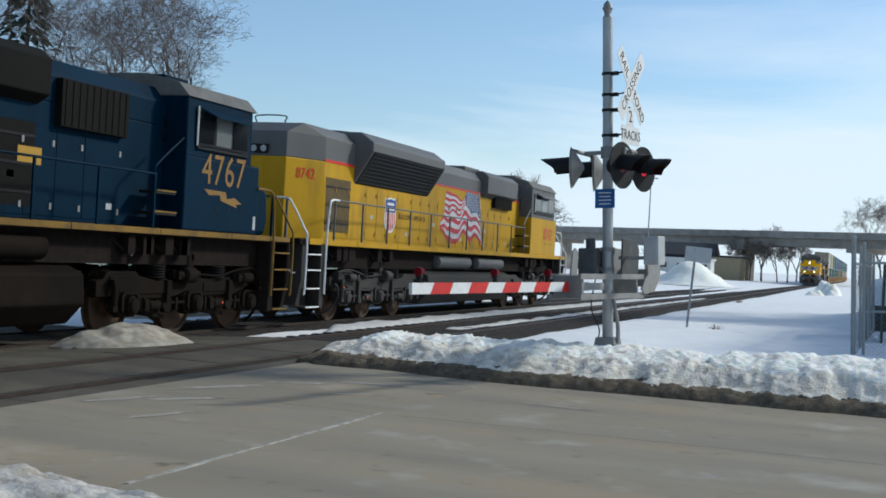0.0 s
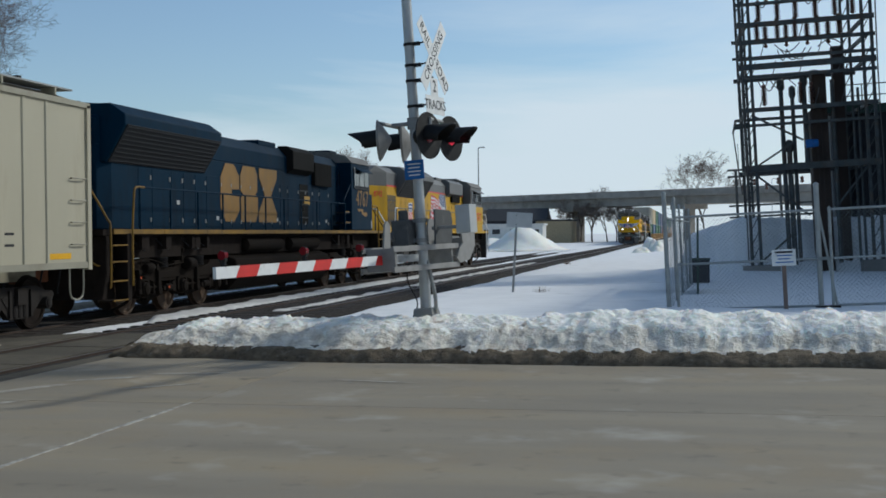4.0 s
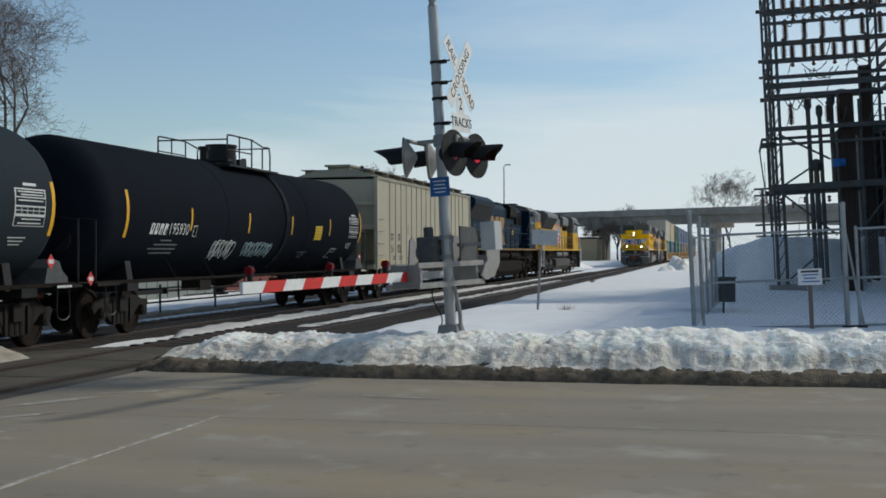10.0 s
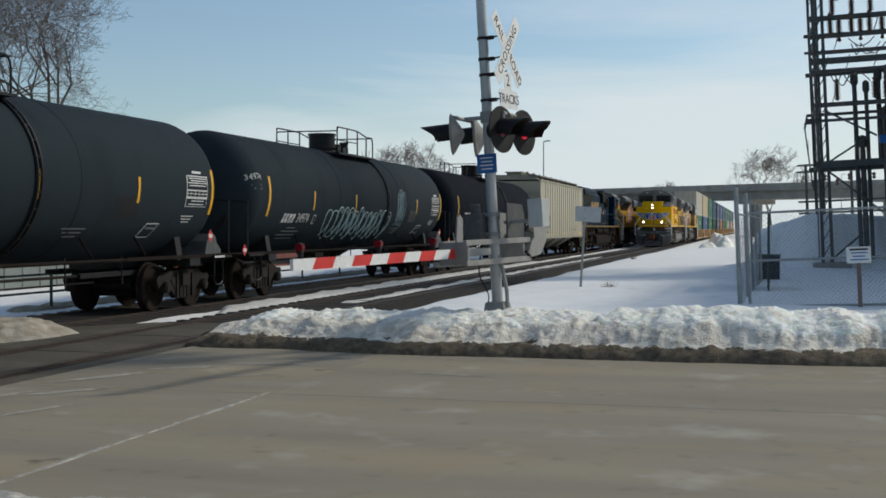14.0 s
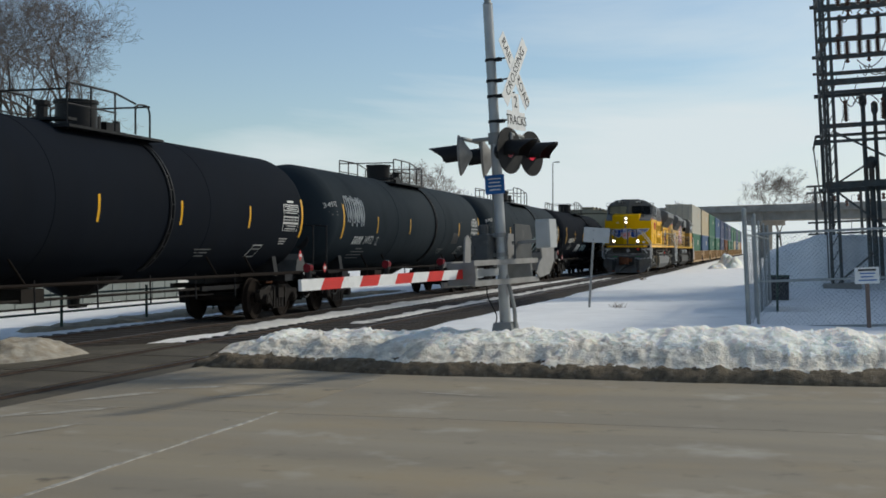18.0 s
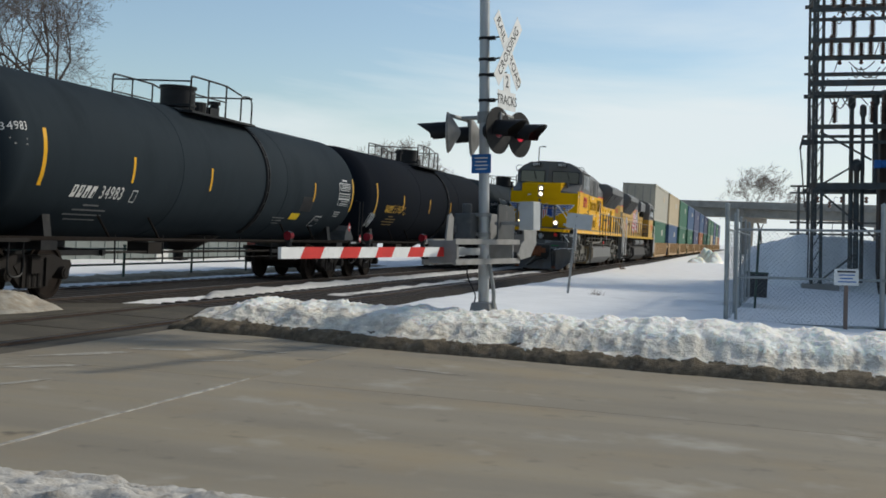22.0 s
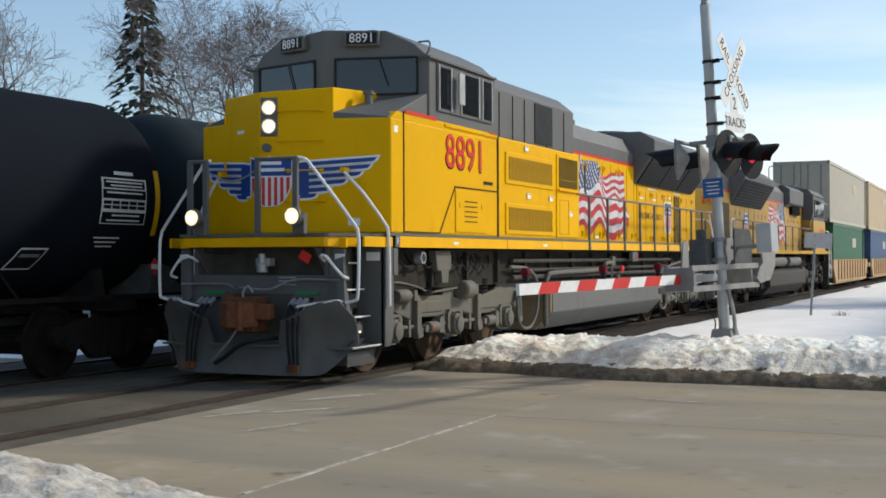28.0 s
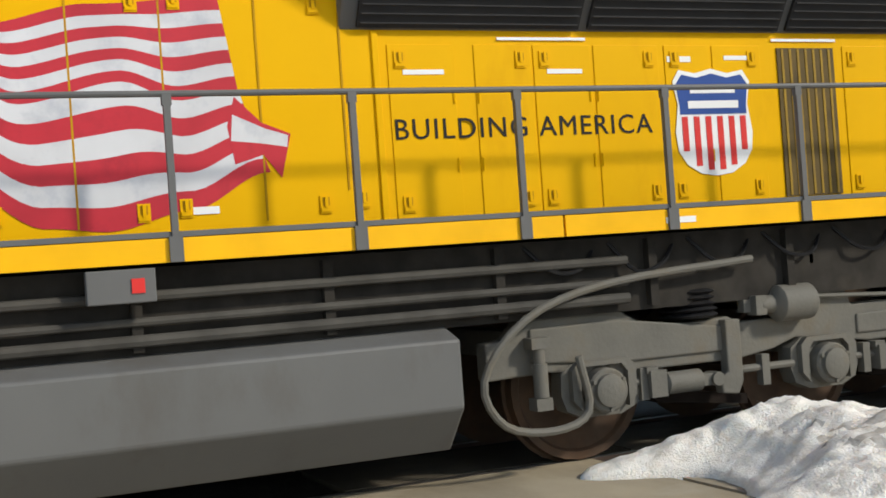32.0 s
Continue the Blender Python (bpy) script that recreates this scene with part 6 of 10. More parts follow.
FLAG_TOP = glide([(11.25, 3.56), (12.30, 3.60), (12.82, 3.30), (13.50, 3.44), (14.35, 3.50)])
FLAG_MID = glide([(10.95, 2.84), (11.35, 3.00), (11.80, 2.97), (12.48, 3.17), (13.02, 2.79), (13.68, 2.93), (14.05, 2.80), (14.45, 2.87)])
FLAG_LOW = glide([(10.62, 2.00), (11.38, 2.25), (11.85, 2.05), (12.60, 2.31), (13.15, 1.99), (13.55, 1.95), (14.10, 2.07), (14.62, 2.30)])


def flag_mural(loco, x, s=1, shift=0.0):
    """Waving flag painted on the hood in two billows: stripes, canton, stars and pole."""
    n = 64

    def row(v, u):
        m = 7 / 13
        if v <= m:
            t = v / m
            ya, yb = 11.25 + 3.10 * u, 10.95 + 3.50 * u
            return (ya + (yb - ya) * t, FLAG_TOP(ya) * (1 - t) + FLAG_MID(yb) * t)
        t = (v - m) / (1 - m)
        ya, yb = 10.95 + 3.50 * u, 10.62 + 4.02 * u
        return (ya + (yb - ya) * t, FLAG_MID(ya) * (1 - t) + FLAG_LOW(yb) * t)
    mural = part("flag_mural", Geo().prism([row(0, 0), row(0, 0.01), row(0.5, 0.01), row(1, 0.01), row(1, 0), row(0.5, 0)], "x", x + 0.003 * s, x + 0.0045 * s), FLAGWHITE, loco, "painted waving flag with red and white stripes and stars", at=pose(0, shift, 0))
    for k in range(13):
        vs = []
        for i in range(n + 1):
            for v in (k / 13, (k + 1) / 13):
                yy, zz = row(v, i / n)
                vs.append((x + 0.004 * s, yy, zz))
        part("stripe", Geo().add(vs, [(2 * i, 2 * i + 2, 2 * i + 3, 2 * i + 1) for i in range(n)]), FLAGRED if k % 2 == 0 else FLAGWHITE, mural)
    # the corner of the fly turned over
    part("fly_fold", Geo().prism([(14.42, 2.82), (14.60, 2.64), (14.80, 2.56), (14.72, 2.26), (14.60, 2.42), (14.40, 2.36), (14.36, 2.62)], "x", x + 0.002 * s, x + 0.0055 * s), FLAGRED, mural)
    part("fly_fold", Geo().prism([(14.40, 2.70), (14.62, 2.60), (14.78, 2.55), (14.77, 2.47), (14.58, 2.50), (14.38, 2.52)], "x", x + 0.003 * s, x + 0.0065 * s), FLAGWHITE, mural)
    vs = []
    m = 24
    for i in range(m + 1):
        for v in (0.0, 3.5 / 13, 7 / 13):
            yy, zz = row(v, 0.425 * i / m)
            vs.append((x + 0.007 * s, yy, zz))
    part("canton", Geo().add(vs, [q for i in range(m) for q in ((3 * i, 3 * i + 3, 3 * i + 4, 3 * i + 1), (3 * i + 1, 3 * i + 4, 3 * i + 5, 3 * i + 2))]), FLAGBLUE, mural)
    star = []
    for k in range(10):
        r = 0.044 if k % 2 == 0 else 0.018
        star.append((r * math.cos(k * math.pi / 5 + math.pi / 2), r * math.sin(k * math.pi / 5 + math.pi / 2)))
    sm = cached("star", lambda: Geo().prism(star, "x", -0.001, 0.001).mesh("star", WHITE))
    for r in range(7):
        for c in range(8):
            u, v = 0.022 + 0.052 * c + (0.026 if r % 2 else 0), (0.035 + 0.072 * r)
            if u < 0.41:
                yy, zz = row(v, u)
                part("star", sm, None, mural, at=pose(x + 0.009 * s, yy, zz, 14 * math.sin(c * 3 + r)))
    part("flagpole", beam(Geo(), (x + 0.006 * s, 10.45, 1.95), (x + 0.006 * s, 11.22, 3.66), 0.035), FLAGWHITE, mural)


def locomotive(label, body, roofmat, number, wheels, numbers_at=(4.235, 3.11, 0.71), side=1):
    """Six-axle road diesel: y from the plow (0) to the rear coupler (22.6), z up from the rail."""
    L = thing("locomotive", label, "locomotive")
    sill = STRIPEYEL
    low = LGREY
    S = side
    um = UNDER
    rail_paint = LGREY
    RAILC = WHITE
    def latch_mesh():
        g = Geo().box(0.004, 0, 0, 0.012, 0.085, 0.125).box(0.012, 0, -0.035, 0.012, 0.075, 0.03, mi=0)
        g.box(0.011, 0, 0.02, 0.004, 0.05, 0.06, mi=1).box(0.018, 0.0, 0.015, 0.014, 0.022, 0.075)
        return g.mesh("latch", body, SEAM)
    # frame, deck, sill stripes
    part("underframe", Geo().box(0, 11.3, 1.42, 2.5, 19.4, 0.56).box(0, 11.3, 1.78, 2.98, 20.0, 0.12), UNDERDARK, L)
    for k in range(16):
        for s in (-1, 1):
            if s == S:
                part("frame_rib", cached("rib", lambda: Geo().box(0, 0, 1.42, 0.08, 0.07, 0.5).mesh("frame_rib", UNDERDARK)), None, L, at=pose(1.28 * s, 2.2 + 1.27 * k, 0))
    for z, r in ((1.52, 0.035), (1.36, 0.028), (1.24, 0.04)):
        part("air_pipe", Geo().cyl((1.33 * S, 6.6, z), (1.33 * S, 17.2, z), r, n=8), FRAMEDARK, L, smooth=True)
    for s in (-1, 1):
        for k, (a, b) in enumerate(((1.95, 5.9), (5.91, 8.6), (8.61, 12.6), (12.61, 16.6), (16.61, 21.0))):
            part("sill_stripe", Geo().box(1.505 * s, (a + b) / 2, 1.795, 0.03, b - a - 0.01, 0.15), sill, L)
        part("deck_edge", Geo().box(1.49 * s, 11.3, 1.893, 0.07, 19.2, 0.035), LGREY, L)
    # plow: a hollow blade with swept ends, notched for the coupler
    def blade(x, z):
        a = abs(x)
        return 0.45 + 0.32 * smooth(0.55, 1.5, a) + 0.17 * math.sin(math.pi * max(0.0, min(1.0, (z - 0.1) / 0.85)))
    xs = [-1.46 + 2.92 * i / 36 for i in range(37)]
    vs = []
    for x in xs:
        a = abs(x)
        lo = 0.11 + 1.05 * max(0.0, a - 1.10)
        hi = 0.48 if a < 0.53 else 0.80 + 0.25 * smooth(0.53, 1.2, a) - 0.22 * smooth(1.3, 1.46, a)
        for j in range(9):
            z = lo + (hi - lo) * j / 8
            vs += [(x, blade(x, z), z), (x, blade(x, z) + 0.035, z)]
    fs = []
    for i in range(36):
        for j in range(8):
            p, q = 18 * i + 2 * j, 18 * (i + 1) + 2 * j
            fs += [(p, p + 2, q + 2, q), (p + 1, q + 1, q + 3, p + 3)]
        for p, q in ((18 * i, 18 * (i + 1)), (18 * i + 16, 18 * (i + 1) + 16)):
            fs.append((p, q, q + 1, p + 1))
    for e in (0, 18 * 36):
        fs += [(e + 2 * j, e + 2 * j + 1, e + 2 * j + 3, e + 2 * j + 2) for j in range(8)]
    plow = part("plow", Geo().add(vs, fs), PLOWSTEEL, L, "scuffed grey steel snow plow with rusty stains", smooth=True)
    part("plow_lip", Geo().box(0, 0.60, 0.47, 1.10, 0.10, 0.03), PLOWSTEEL, plow)
    for s in (-1, 1):
        part("plow_brace", Geo().add([(1.10 * s, 0.80, 0.20), (1.42 * s, 0.86, 0.55), (1.42 * s, 1.2, 0.55), (1.10 * s, 1.2, 0.20), (1.06 * s, 0.80, 0.20), (1.38 * s, 0.86, 0.55), (1.38 * s, 1.2, 0.55), (1.06 * s, 1.2, 0.20)], [(0, 1, 2, 3), (7, 6, 5, 4), (0, 4, 5, 1), (1, 5, 6, 2), (2, 6, 7, 3), (3, 7, 4, 0)]), PLOWSTEEL, plow)
        for k in range(3):
            hs = part("air_hose", Geo().tube([((0.62 + 0.09 * k) * s, 0.93, 1.06), ((0.62 + 0.09 * k) * s, 0.78, 1.03), ((0.64 + 0.085 * k) * s, 0.60, 0.90), ((0.68 + 0.075 * k) * s, 0.52, 0.60), ((0.72 + 0.06 * k) * s, 0.50, 0.28), ((0.73 + 0.06 * k) * s, 0.49, 0.22)], 0.021, 6), BLACKP, L, "black rubber air hose with a steel fitting", smooth=True)
            part("hose_fitting", Geo().cyl(((0.62 + 0.09 * k) * s, 0.80, 1.05), ((0.62 + 0.09 * k) * s, 0.68, 0.98), 0.034, n=8), GALV, hs)
            part("glad_hand", Geo().box((0.73 + 0.06 * k) * s, 0.475, 0.20, 0.05, 0.06, 0.09), RUST, hs)
        part("hose_mark", Geo().box(0.72 * s, 0.936, 1.13, 0.32, 0.012, 0.035), GREENTAG, L, "green painted mark")
    part("pilot", Geo().prism([(-1.22, 0.35), (1.22, 0.35), (1.30, 0.9), (1.22, 1.36), (-1.22, 1.36), (-1.30, 0.9)], "y", 0.95, 1.05), low, L, "grey steel pilot plate", bevel=0.012)
    # recess and pocket: shade of the hollows put into dark sheets
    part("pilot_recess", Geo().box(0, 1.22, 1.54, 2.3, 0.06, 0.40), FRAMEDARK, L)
    part("coupler_pocket", Geo().box(0, 0.935, 0.86, 1.0, 0.05, 0.52), FRAMEDARK, L, "dark plate standing for the shaded coupler pocket")
    for k in range(3):
        part("pilot_slot", Geo().box(0.42, 0.944, 1.30 + 0.045 * k - 0.06, 0.26, 0.014, 0.016), GALV, L)
    for s in (-1, 1):
        part("deck_gusset", Geo().prism([(0.80, 1.72), (1.20, 1.72), (1.20, 1.30), (1.05, 1.40)], "x", 0.92 * s - 0.02, 0.92 * s + 0.02), low, L)
        part("uncoupling_bracket", Geo().prism([(-0.06, 1.55), (0.10, 1.60), (0.12, 1.05), (0.02, 1.0), (0.0, 1.3)], "y", 0.90, 0.95), low, L, at=pose(1.17 * s, 0, 0))
    part("headlight_plug", Geo().lathe([(0.0, 0.07), (0.10, 0.075), (0.12, 0.05), (0.24, 0.045)], (0.10, 0.84, 1.40), "z", 12).box(0.10, 0.92, 1.53, 0.22, 0.12, 0.10), GALV, L, "bright cast cable receptacle", smooth=True)
    part("deck_loop", Geo().tube([(-0.75, 0.80, 1.73), (-0.74, 0.80, 1.66), (-0.3, 0.80, 1.65), (-0.26, 0.80, 1.73)], 0.014, 6), BLACKP, L)
    part("red_tag", Geo().box(0.74, 0.86, 1.60, 0.16, 0.02, 0.12, pose(0, 0, 0, 0, 30, 0)), REDSTRIPE, L)
    part("anticlimber", Geo().prism([(-1.30, 1.25), (-1.12, 0.78), (-1.08, 0.75), (1.08, 0.75), (1.12, 0.78), (1.30, 1.25)], "z", 1.725, 1.855), sill, L, "yellow edged front platform", bevel=0.012)
    part("front_deck", Geo().prism([(-1.47, 1.85), (-1.30, 1.22), (-1.14, 0.76), (-1.10, 0.73), (1.10, 0.73), (1.14, 0.76), (1.30, 1.22), (1.47, 1.85)], "z", 1.858, 1.90), LGREY, L)
    cp = part("coupler", Geo().box(-0.06, 0.80, 0.86, 0.42, 0.5, 0.44).prism([(-0.30, 0.60), (-0.27, 0.42), (-0.10, 0.34), (0.12, 0.40), (0.20, 0.62)], "z", 0.70, 1.02).box(0.26, 0.62, 0.90, 0.26, 0.16, 0.20).cyl((0.05, 0.40, 0.66), (0.05, 0.40, 1.04), 0.05, n=10).box(-0.36, 0.85, 0.86, 0.16, 0.16, 0.50), RUST, L, "rust-brown knuckle coupler", bevel=0.025)
    part("lift_link", Geo().tube([(-0.05, 0.66, 1.02), (-0.05, 0.62, 1.14), (0.0, 0.66, 1.22), (0.05, 0.70, 1.14)], 0.017, 6), GALV_DULL, cp)
    part("safety_chain", Geo().tube([(0.0, 0.42, 0.68), (-0.12, 0.40, 0.52), (-0.28, 0.40, 0.36), (-0.40, 0.42, 0.26)], 0.014, 5), GALV_DULL, cp)
    part("train_hose", Geo().tube([(0.42, 0.70, 0.56), (0.30, 0.48, 0.56), (0.05, 0.40, 0.48), (-0.15, 0.40, 0.34), (-0.34, 0.42, 0.24)], 0.03, 7), BLACKP, L, smooth=True)
    part("cut_lever", Geo().tube([(-1.22, 0.90, 1.24), (-0.5, 0.88, 1.24), (-0.30, 0.80, 1.18), (-0.1, 0.72, 1.20), (0.25, 0.78, 1.18), (0.55, 0.90, 1.30), (1.22, 0.90, 1.30)], 0.016, 6), GALV_DULL, L)
    for s in (-1, 1):
        part("grab_iron", Geo().tube([(1.24 * s, 0.92, 1.03), (1.22 * s, 0.72, 1.04), (0.78 * s, 0.60, 0.97), (0.80 * s, 0.72, 0.95)], 0.018, 6), WHITE, L)
        part("grab_iron", Geo().tube([(1.32 * s, 0.94, 1.32), (1.30 * s, 0.78, 1.38), (1.10 * s, 0.76, 1.60), (1.00 * s, 0.80, 1.60), (0.98 * s, 0.94, 1.54)], 0.019, 6), WHITE, L)
        # front step well: treads grow longer towards the ground
        st = part("step_well", Geo().box(1.00 * s, 1.26, 1.08, 0.05, 0.64, 1.32), low, L, "grey step well with bright-edged steps")
        part("step_panel", Geo().box(1.30 * s, 1.60, 1.07, 0.40, 0.04, 1.30).prism([(1.58, 0.42), (1.78, 0.42), (1.86, 0.62), (1.86, 1.72), (1.58, 1.72)], "x", 1.45 * s, 1.50 * s), low, st, bevel=0.008)
        part("step_post", Geo().box(1.18 * s, 0.97, 1.20, 0.16, 0.06, 1.0), low, st, bevel=0.01)
        part("step_notice", Geo().box(1.34 * s, 1.577, 1.60, 0.20, 0.005, 0.11), WHITE, st)
        part("step_notice", Geo().box(1.20 * s, 0.935, 1.58, 0.14, 0.005, 0.11), WHITE, st)
        part("well_stripe", Geo().box(1.20 * s, 0.98, 1.775, 0.16, 0.05, 0.12).box(1.495 * s, 1.42, 1.79, 0.03, 0.78, 0.13), sill, st)
        for z, x1, ya, yb in ((1.51, 1.12, 1.12, 1.58), (1.165, 1.20, 1.02, 1.58), (0.815, 1.29, 0.96, 1.58), (0.445, 1.45, 0.80, 1.58)):
            part("step", Geo().box((0.98 + x1) / 2 * s, (ya + yb) / 2, z, x1 - 0.98, yb - ya, 0.028), low, st)
            part("step_edge", Geo().box(x1 * s, (ya + yb) / 2, z + 0.006, 0.022, yb - ya, 0.020), WHITE, st)
            part("riser", Geo().box((x1 - 0.10) * s, (ya + yb) / 2 + 0.02, z - 0.15, 0.012, yb - ya - 0.06, 0.18), low, st)
        part("step_lamp", Geo().prism([(-0.12, 0.0), (0.0, 0.09), (0.12, 0.0), (0.05, -0.05), (-0.05, -0.05)], "x", 1.22 * s, 1.28 * s), low, st, at=pose(0, 1.30, 0.66))
        part("step_lens", Geo().box(1.285 * s, 1.30, 0.625, 0.01, 0.07, 0.025), LAMP_DIM, st, "small lit step lamp")
        # rear step well
        st = part("step_well", Geo().box(1.30 * s, 21.7, 1.12, 0.04, 0.9, 1.4), low, L)
        part("step_post", Geo().box(1.43 * s, 21.25, 1.12, 0.26, 0.12, 1.42), low, st, bevel=0.02)
        for z in (0.47, 0.84, 1.20, 1.53):
            part("step", Geo().box(1.42 * s, 21.7, z, 0.27, 0.66, 0.03), low, st)
            part("step_edge", Geo().box(1.56 * s, 21.7, z + 0.004, 0.02, 0.66, 0.03), WHITE, st)
        part("handrail", Geo().tube([(0.66 * s, 0.78, 2.87), (0.76 * s, 0.80, 2.85), (0.86 * s, 0.83, 2.75), (1.44 * s, 0.85, 2.03), (1.51 * s, 0.85, 1.90), (1.53 * s, 0.84, 1.72), (1.52 * s, 0.83, 1.14), (1.48 * s, 0.84, 1.05), (1.32 * s, 0.88, 1.02)], 0.021, 8), WHITE, L, "white tubular handrail", smooth=True)
        part("handrail", Geo().tube([(0.98 * s, 1.45, 2.72), (1.25 * s, 1.53, 2.40), (1.49 * s, 1.61, 2.04), (1.53 * s, 1.64, 1.92), (1.54 * s, 1.65, 1.60), (1.54 * s, 1.66, 0.95)], 0.021, 8), WHITE, L, smooth=True)
        part("handrail_base", Geo().box(0.96 * s, 1.50, 2.74, 0.07, 0.14, 0.07), body, L)
        part("handrail", Geo().tube([(1.56 * s, 22.05, 0.85), (1.56 * s, 22.0, 1.75), (1.45 * s, 22.0, 2.75), (0.9 * s, 22.1, 2.8)], 0.022, 8), WHITE, L, smooth=True)
        part("handrail", Geo().tube([(1.56 * s, 21.3, 0.95), (1.56 * s, 21.3, 1.8), (1.50 * s, 20.9, 2.76)], 0.022, 8), WHITE, L, smooth=True)
        dl = part("ditch_light", Geo().lathe([(0.50, 0.115), (0.53, 0.122), (0.60, 0.11), (0.70, 0.06)], (0.76 * s, 0, 2.11), "y", 20).box(0.76 * s, 0.70, 2.02, 0.16, 0.08, 0.26), LGREY, L, "round ditch light, lit", smooth=True)
        part("reflector_bowl", Geo().lathe([(0.497, 0.10), (0.515, 0.09), (0.54, 0.05), (0.542, 0.0)], (0.76 * s, 0, 2.11), "y", 20), LAMP_DIM, dl, smooth=True)
        part("lamp", Geo().lathe([(0.494, 0.052), (0.488, 0.02)], (0.76 * s, 0, 2.11), "y", 16), HEADLIGHT, dl)
    for x in (0.66, 0.09, -0.72, -0.97):
        part("front_post", Geo().box(x, 0.76, 2.375, 0.07, 0.05, 0.98), LGREY, L)
    for a, b in ((0.06, 0.69), (-1.0, -0.69)):
        part("front_rail", Geo().cyl((a, 0.76, 2.86), (b, 0.76, 2.86), 0.026, n=8), LGREY, L)
    part("chain", Geo().tube([(-0.72 + 0.081 * k, 0.76, 2.74 - 0.15 * math.sin(math.pi * k / 10)) for k in range(0, 11)], 0.012, 5), GALV_DULL, L)
    # nose: a shallow wedge, with a taller middle that carries the headlight
    part("nose", Geo().prism([(-1.50, 1.79), CREASE, (1.50, 1.79), (1.50, 5.52), (-1.50, 5.52)], "z", 1.91, 3.45), body, L, "wedge-shaped nose in bright yellow", bevel=0.025)
    a, b = on_nose(-0.98, 0, 0), on_nose(0.75, 0, 0)
    ring = [a[:2], CREASE, b[:2], (0.75, 2.90), (-0.98, 2.90)]
    tops = [3.79, 3.81, 3.86, 3.94, 3.93]
    part("nose_top", Geo().add([(x, y, 3.40) for x, y in ring] + [(x, y, z) for (x, y), z in zip(ring, tops)], [(0, 1, 2, 3, 4), (9, 8, 7, 6, 5)] + [(k, (k + 1) % 5, 5 + (k + 1) % 5, 5 + k) for k in range(5)]), body, L, "raised middle of the nose", bevel=0.018)
    for s in (-1, 1):
        x0 = 0.745 if s > 0 else -0.975
        p, q = on_nose(x0, 0, -0.01), on_nose(1.46 * s, 0, -0.01)
        low4 = [(x0, p[1], 3.40), (1.46 * s, q[1], 3.40), (1.46 * s, 3.0, 3.40), (x0, 3.0, 3.40)]
        up4 = [(x0, p[1], 3.53), (1.46 * s, q[1], 3.455), (1.46 * s, 3.0, 3.90), (x0, 3.0, 3.90)]
        part("nose_cheek", Geo().add(low4 + up4, [(0, 3, 2, 1), (4, 5, 6, 7), (0, 1, 5, 4), (1, 2, 6, 5), (2, 3, 7, 6), (3, 0, 4, 7)]), roofmat, L, bevel=0.008)
        part("nose_shoulder", Geo().prism([(1.80, 3.44), (1.98, 3.545), (5.50, 3.545), (5.50, 3.44)], "x", 1.36 * s, 1.497 * s), body, L, bevel=0.006)
        part("edge_notice", Geo().box(1.502 * s, 1.93, 3.30, 0.004, 0.11, 0.09), WHITE, L)
    part("vent_cap", Geo().cyl((0.95, 2.2, 3.6), (0.95, 2.2, 3.82), 0.055, n=12).cyl((0.95, 2.2, 3.82), (0.95, 2.2, 3.87), 0.075, n=12), roofmat, L, smooth=True)
    part("nose_door", Geo().add([on_nose(x, z, -0.010 + 0.0125 * k) for k in (0, 1) for x, z in ((-0.92, 1.98), (-0.30, 1.98), (-0.30, 3.74), (-0.92, 3.72))], [(0, 3, 2, 1), (4, 5, 6, 7), (0, 1, 5, 4), (1, 2, 6, 5), (2, 3, 7, 6), (3, 0, 4, 7)]), body, L)
    for z in (2.1, 2.85, 3.5):
        part("door_hinge", Geo().cyl(on_nose(-0.95, z - 0.06, 0.02), on_nose(-0.95, z + 0.06, 0.02), 0.016, n=6), body, L)
    part("door_notice", Geo().box(0, 0, 0, 0.16, 0.05, 0.003), WHITE, L, at=facing(on_nose(-0.60, 3.30, 0.017), (0.928, -0.372, 0), (-0.372, -0.928, 0)))
    hl = part("headlight", Geo().box(0, 0, 0.0, 0.235, 0.52, 0.03), LGREY, L, "twin headlights in a grey housing", bevel=0.01, at=on_facet(-0.095, 3.475, 0.005))
    for z in (0.125, -0.125):
        part("rim", Geo().lathe([(0.012, 0.10), (0.034, 0.108), (0.036, 0.094), (0.018, 0.088)], (0, z, 0), "z", 20), GALV, hl, smooth=True)
        part("reflector_bowl", Geo().lathe([(0.018, 0.09), (0.022, 0.06), (0.022, 0.0)], (0, z, 0), "z", 20), LAMP_DIM, hl)
        part("lamp", Geo().lathe([(0.020, 0.048), (0.032, 0.036), (0.036, 0.0)], (0.012, z - 0.012, 0), "z", 14), HEADLIGHT, hl)
    for x0, x1, z in ((0.07, 0.60, 3.55), (0.06, 0.60, 3.15), (0.16, 0.60, 2.75), (0.16, 0.62, 2.34)):
        part("grab_bar", Geo().tube([on_nose(x0, z, 0.0), on_nose(x0, z, 0.07), on_nose(x1, z, 0.07), on_nose(x1, z, 0.0)], 0.011, 6), body, L)
        for x in (x0, x1):
            part("bar_foot", Geo().box(0, 0, 0.012, 0.05, 0.05, 0.024), body, L, at=on_facet(x, z))
    part("marker_lamp", Geo().cyl(on_nose(-0.12, 3.06, 0.0), on_nose(-0.12, 3.06, 0.07), 0.06, n=12), LGREY, L)
    part("nose_notice", Geo().box(0, 0, 0, 0.16, 0.10, 0.003), WHITE, L, at=on_facet(1.02, 2.06, 0.004))
    # cab
    half = [(0.0, 3.46), (1.48, 3.46), (1.48, 4.42), (1.25, 4.63), (0.87, 4.82), (0.0, 4.85)]
    vs, fs = [], []
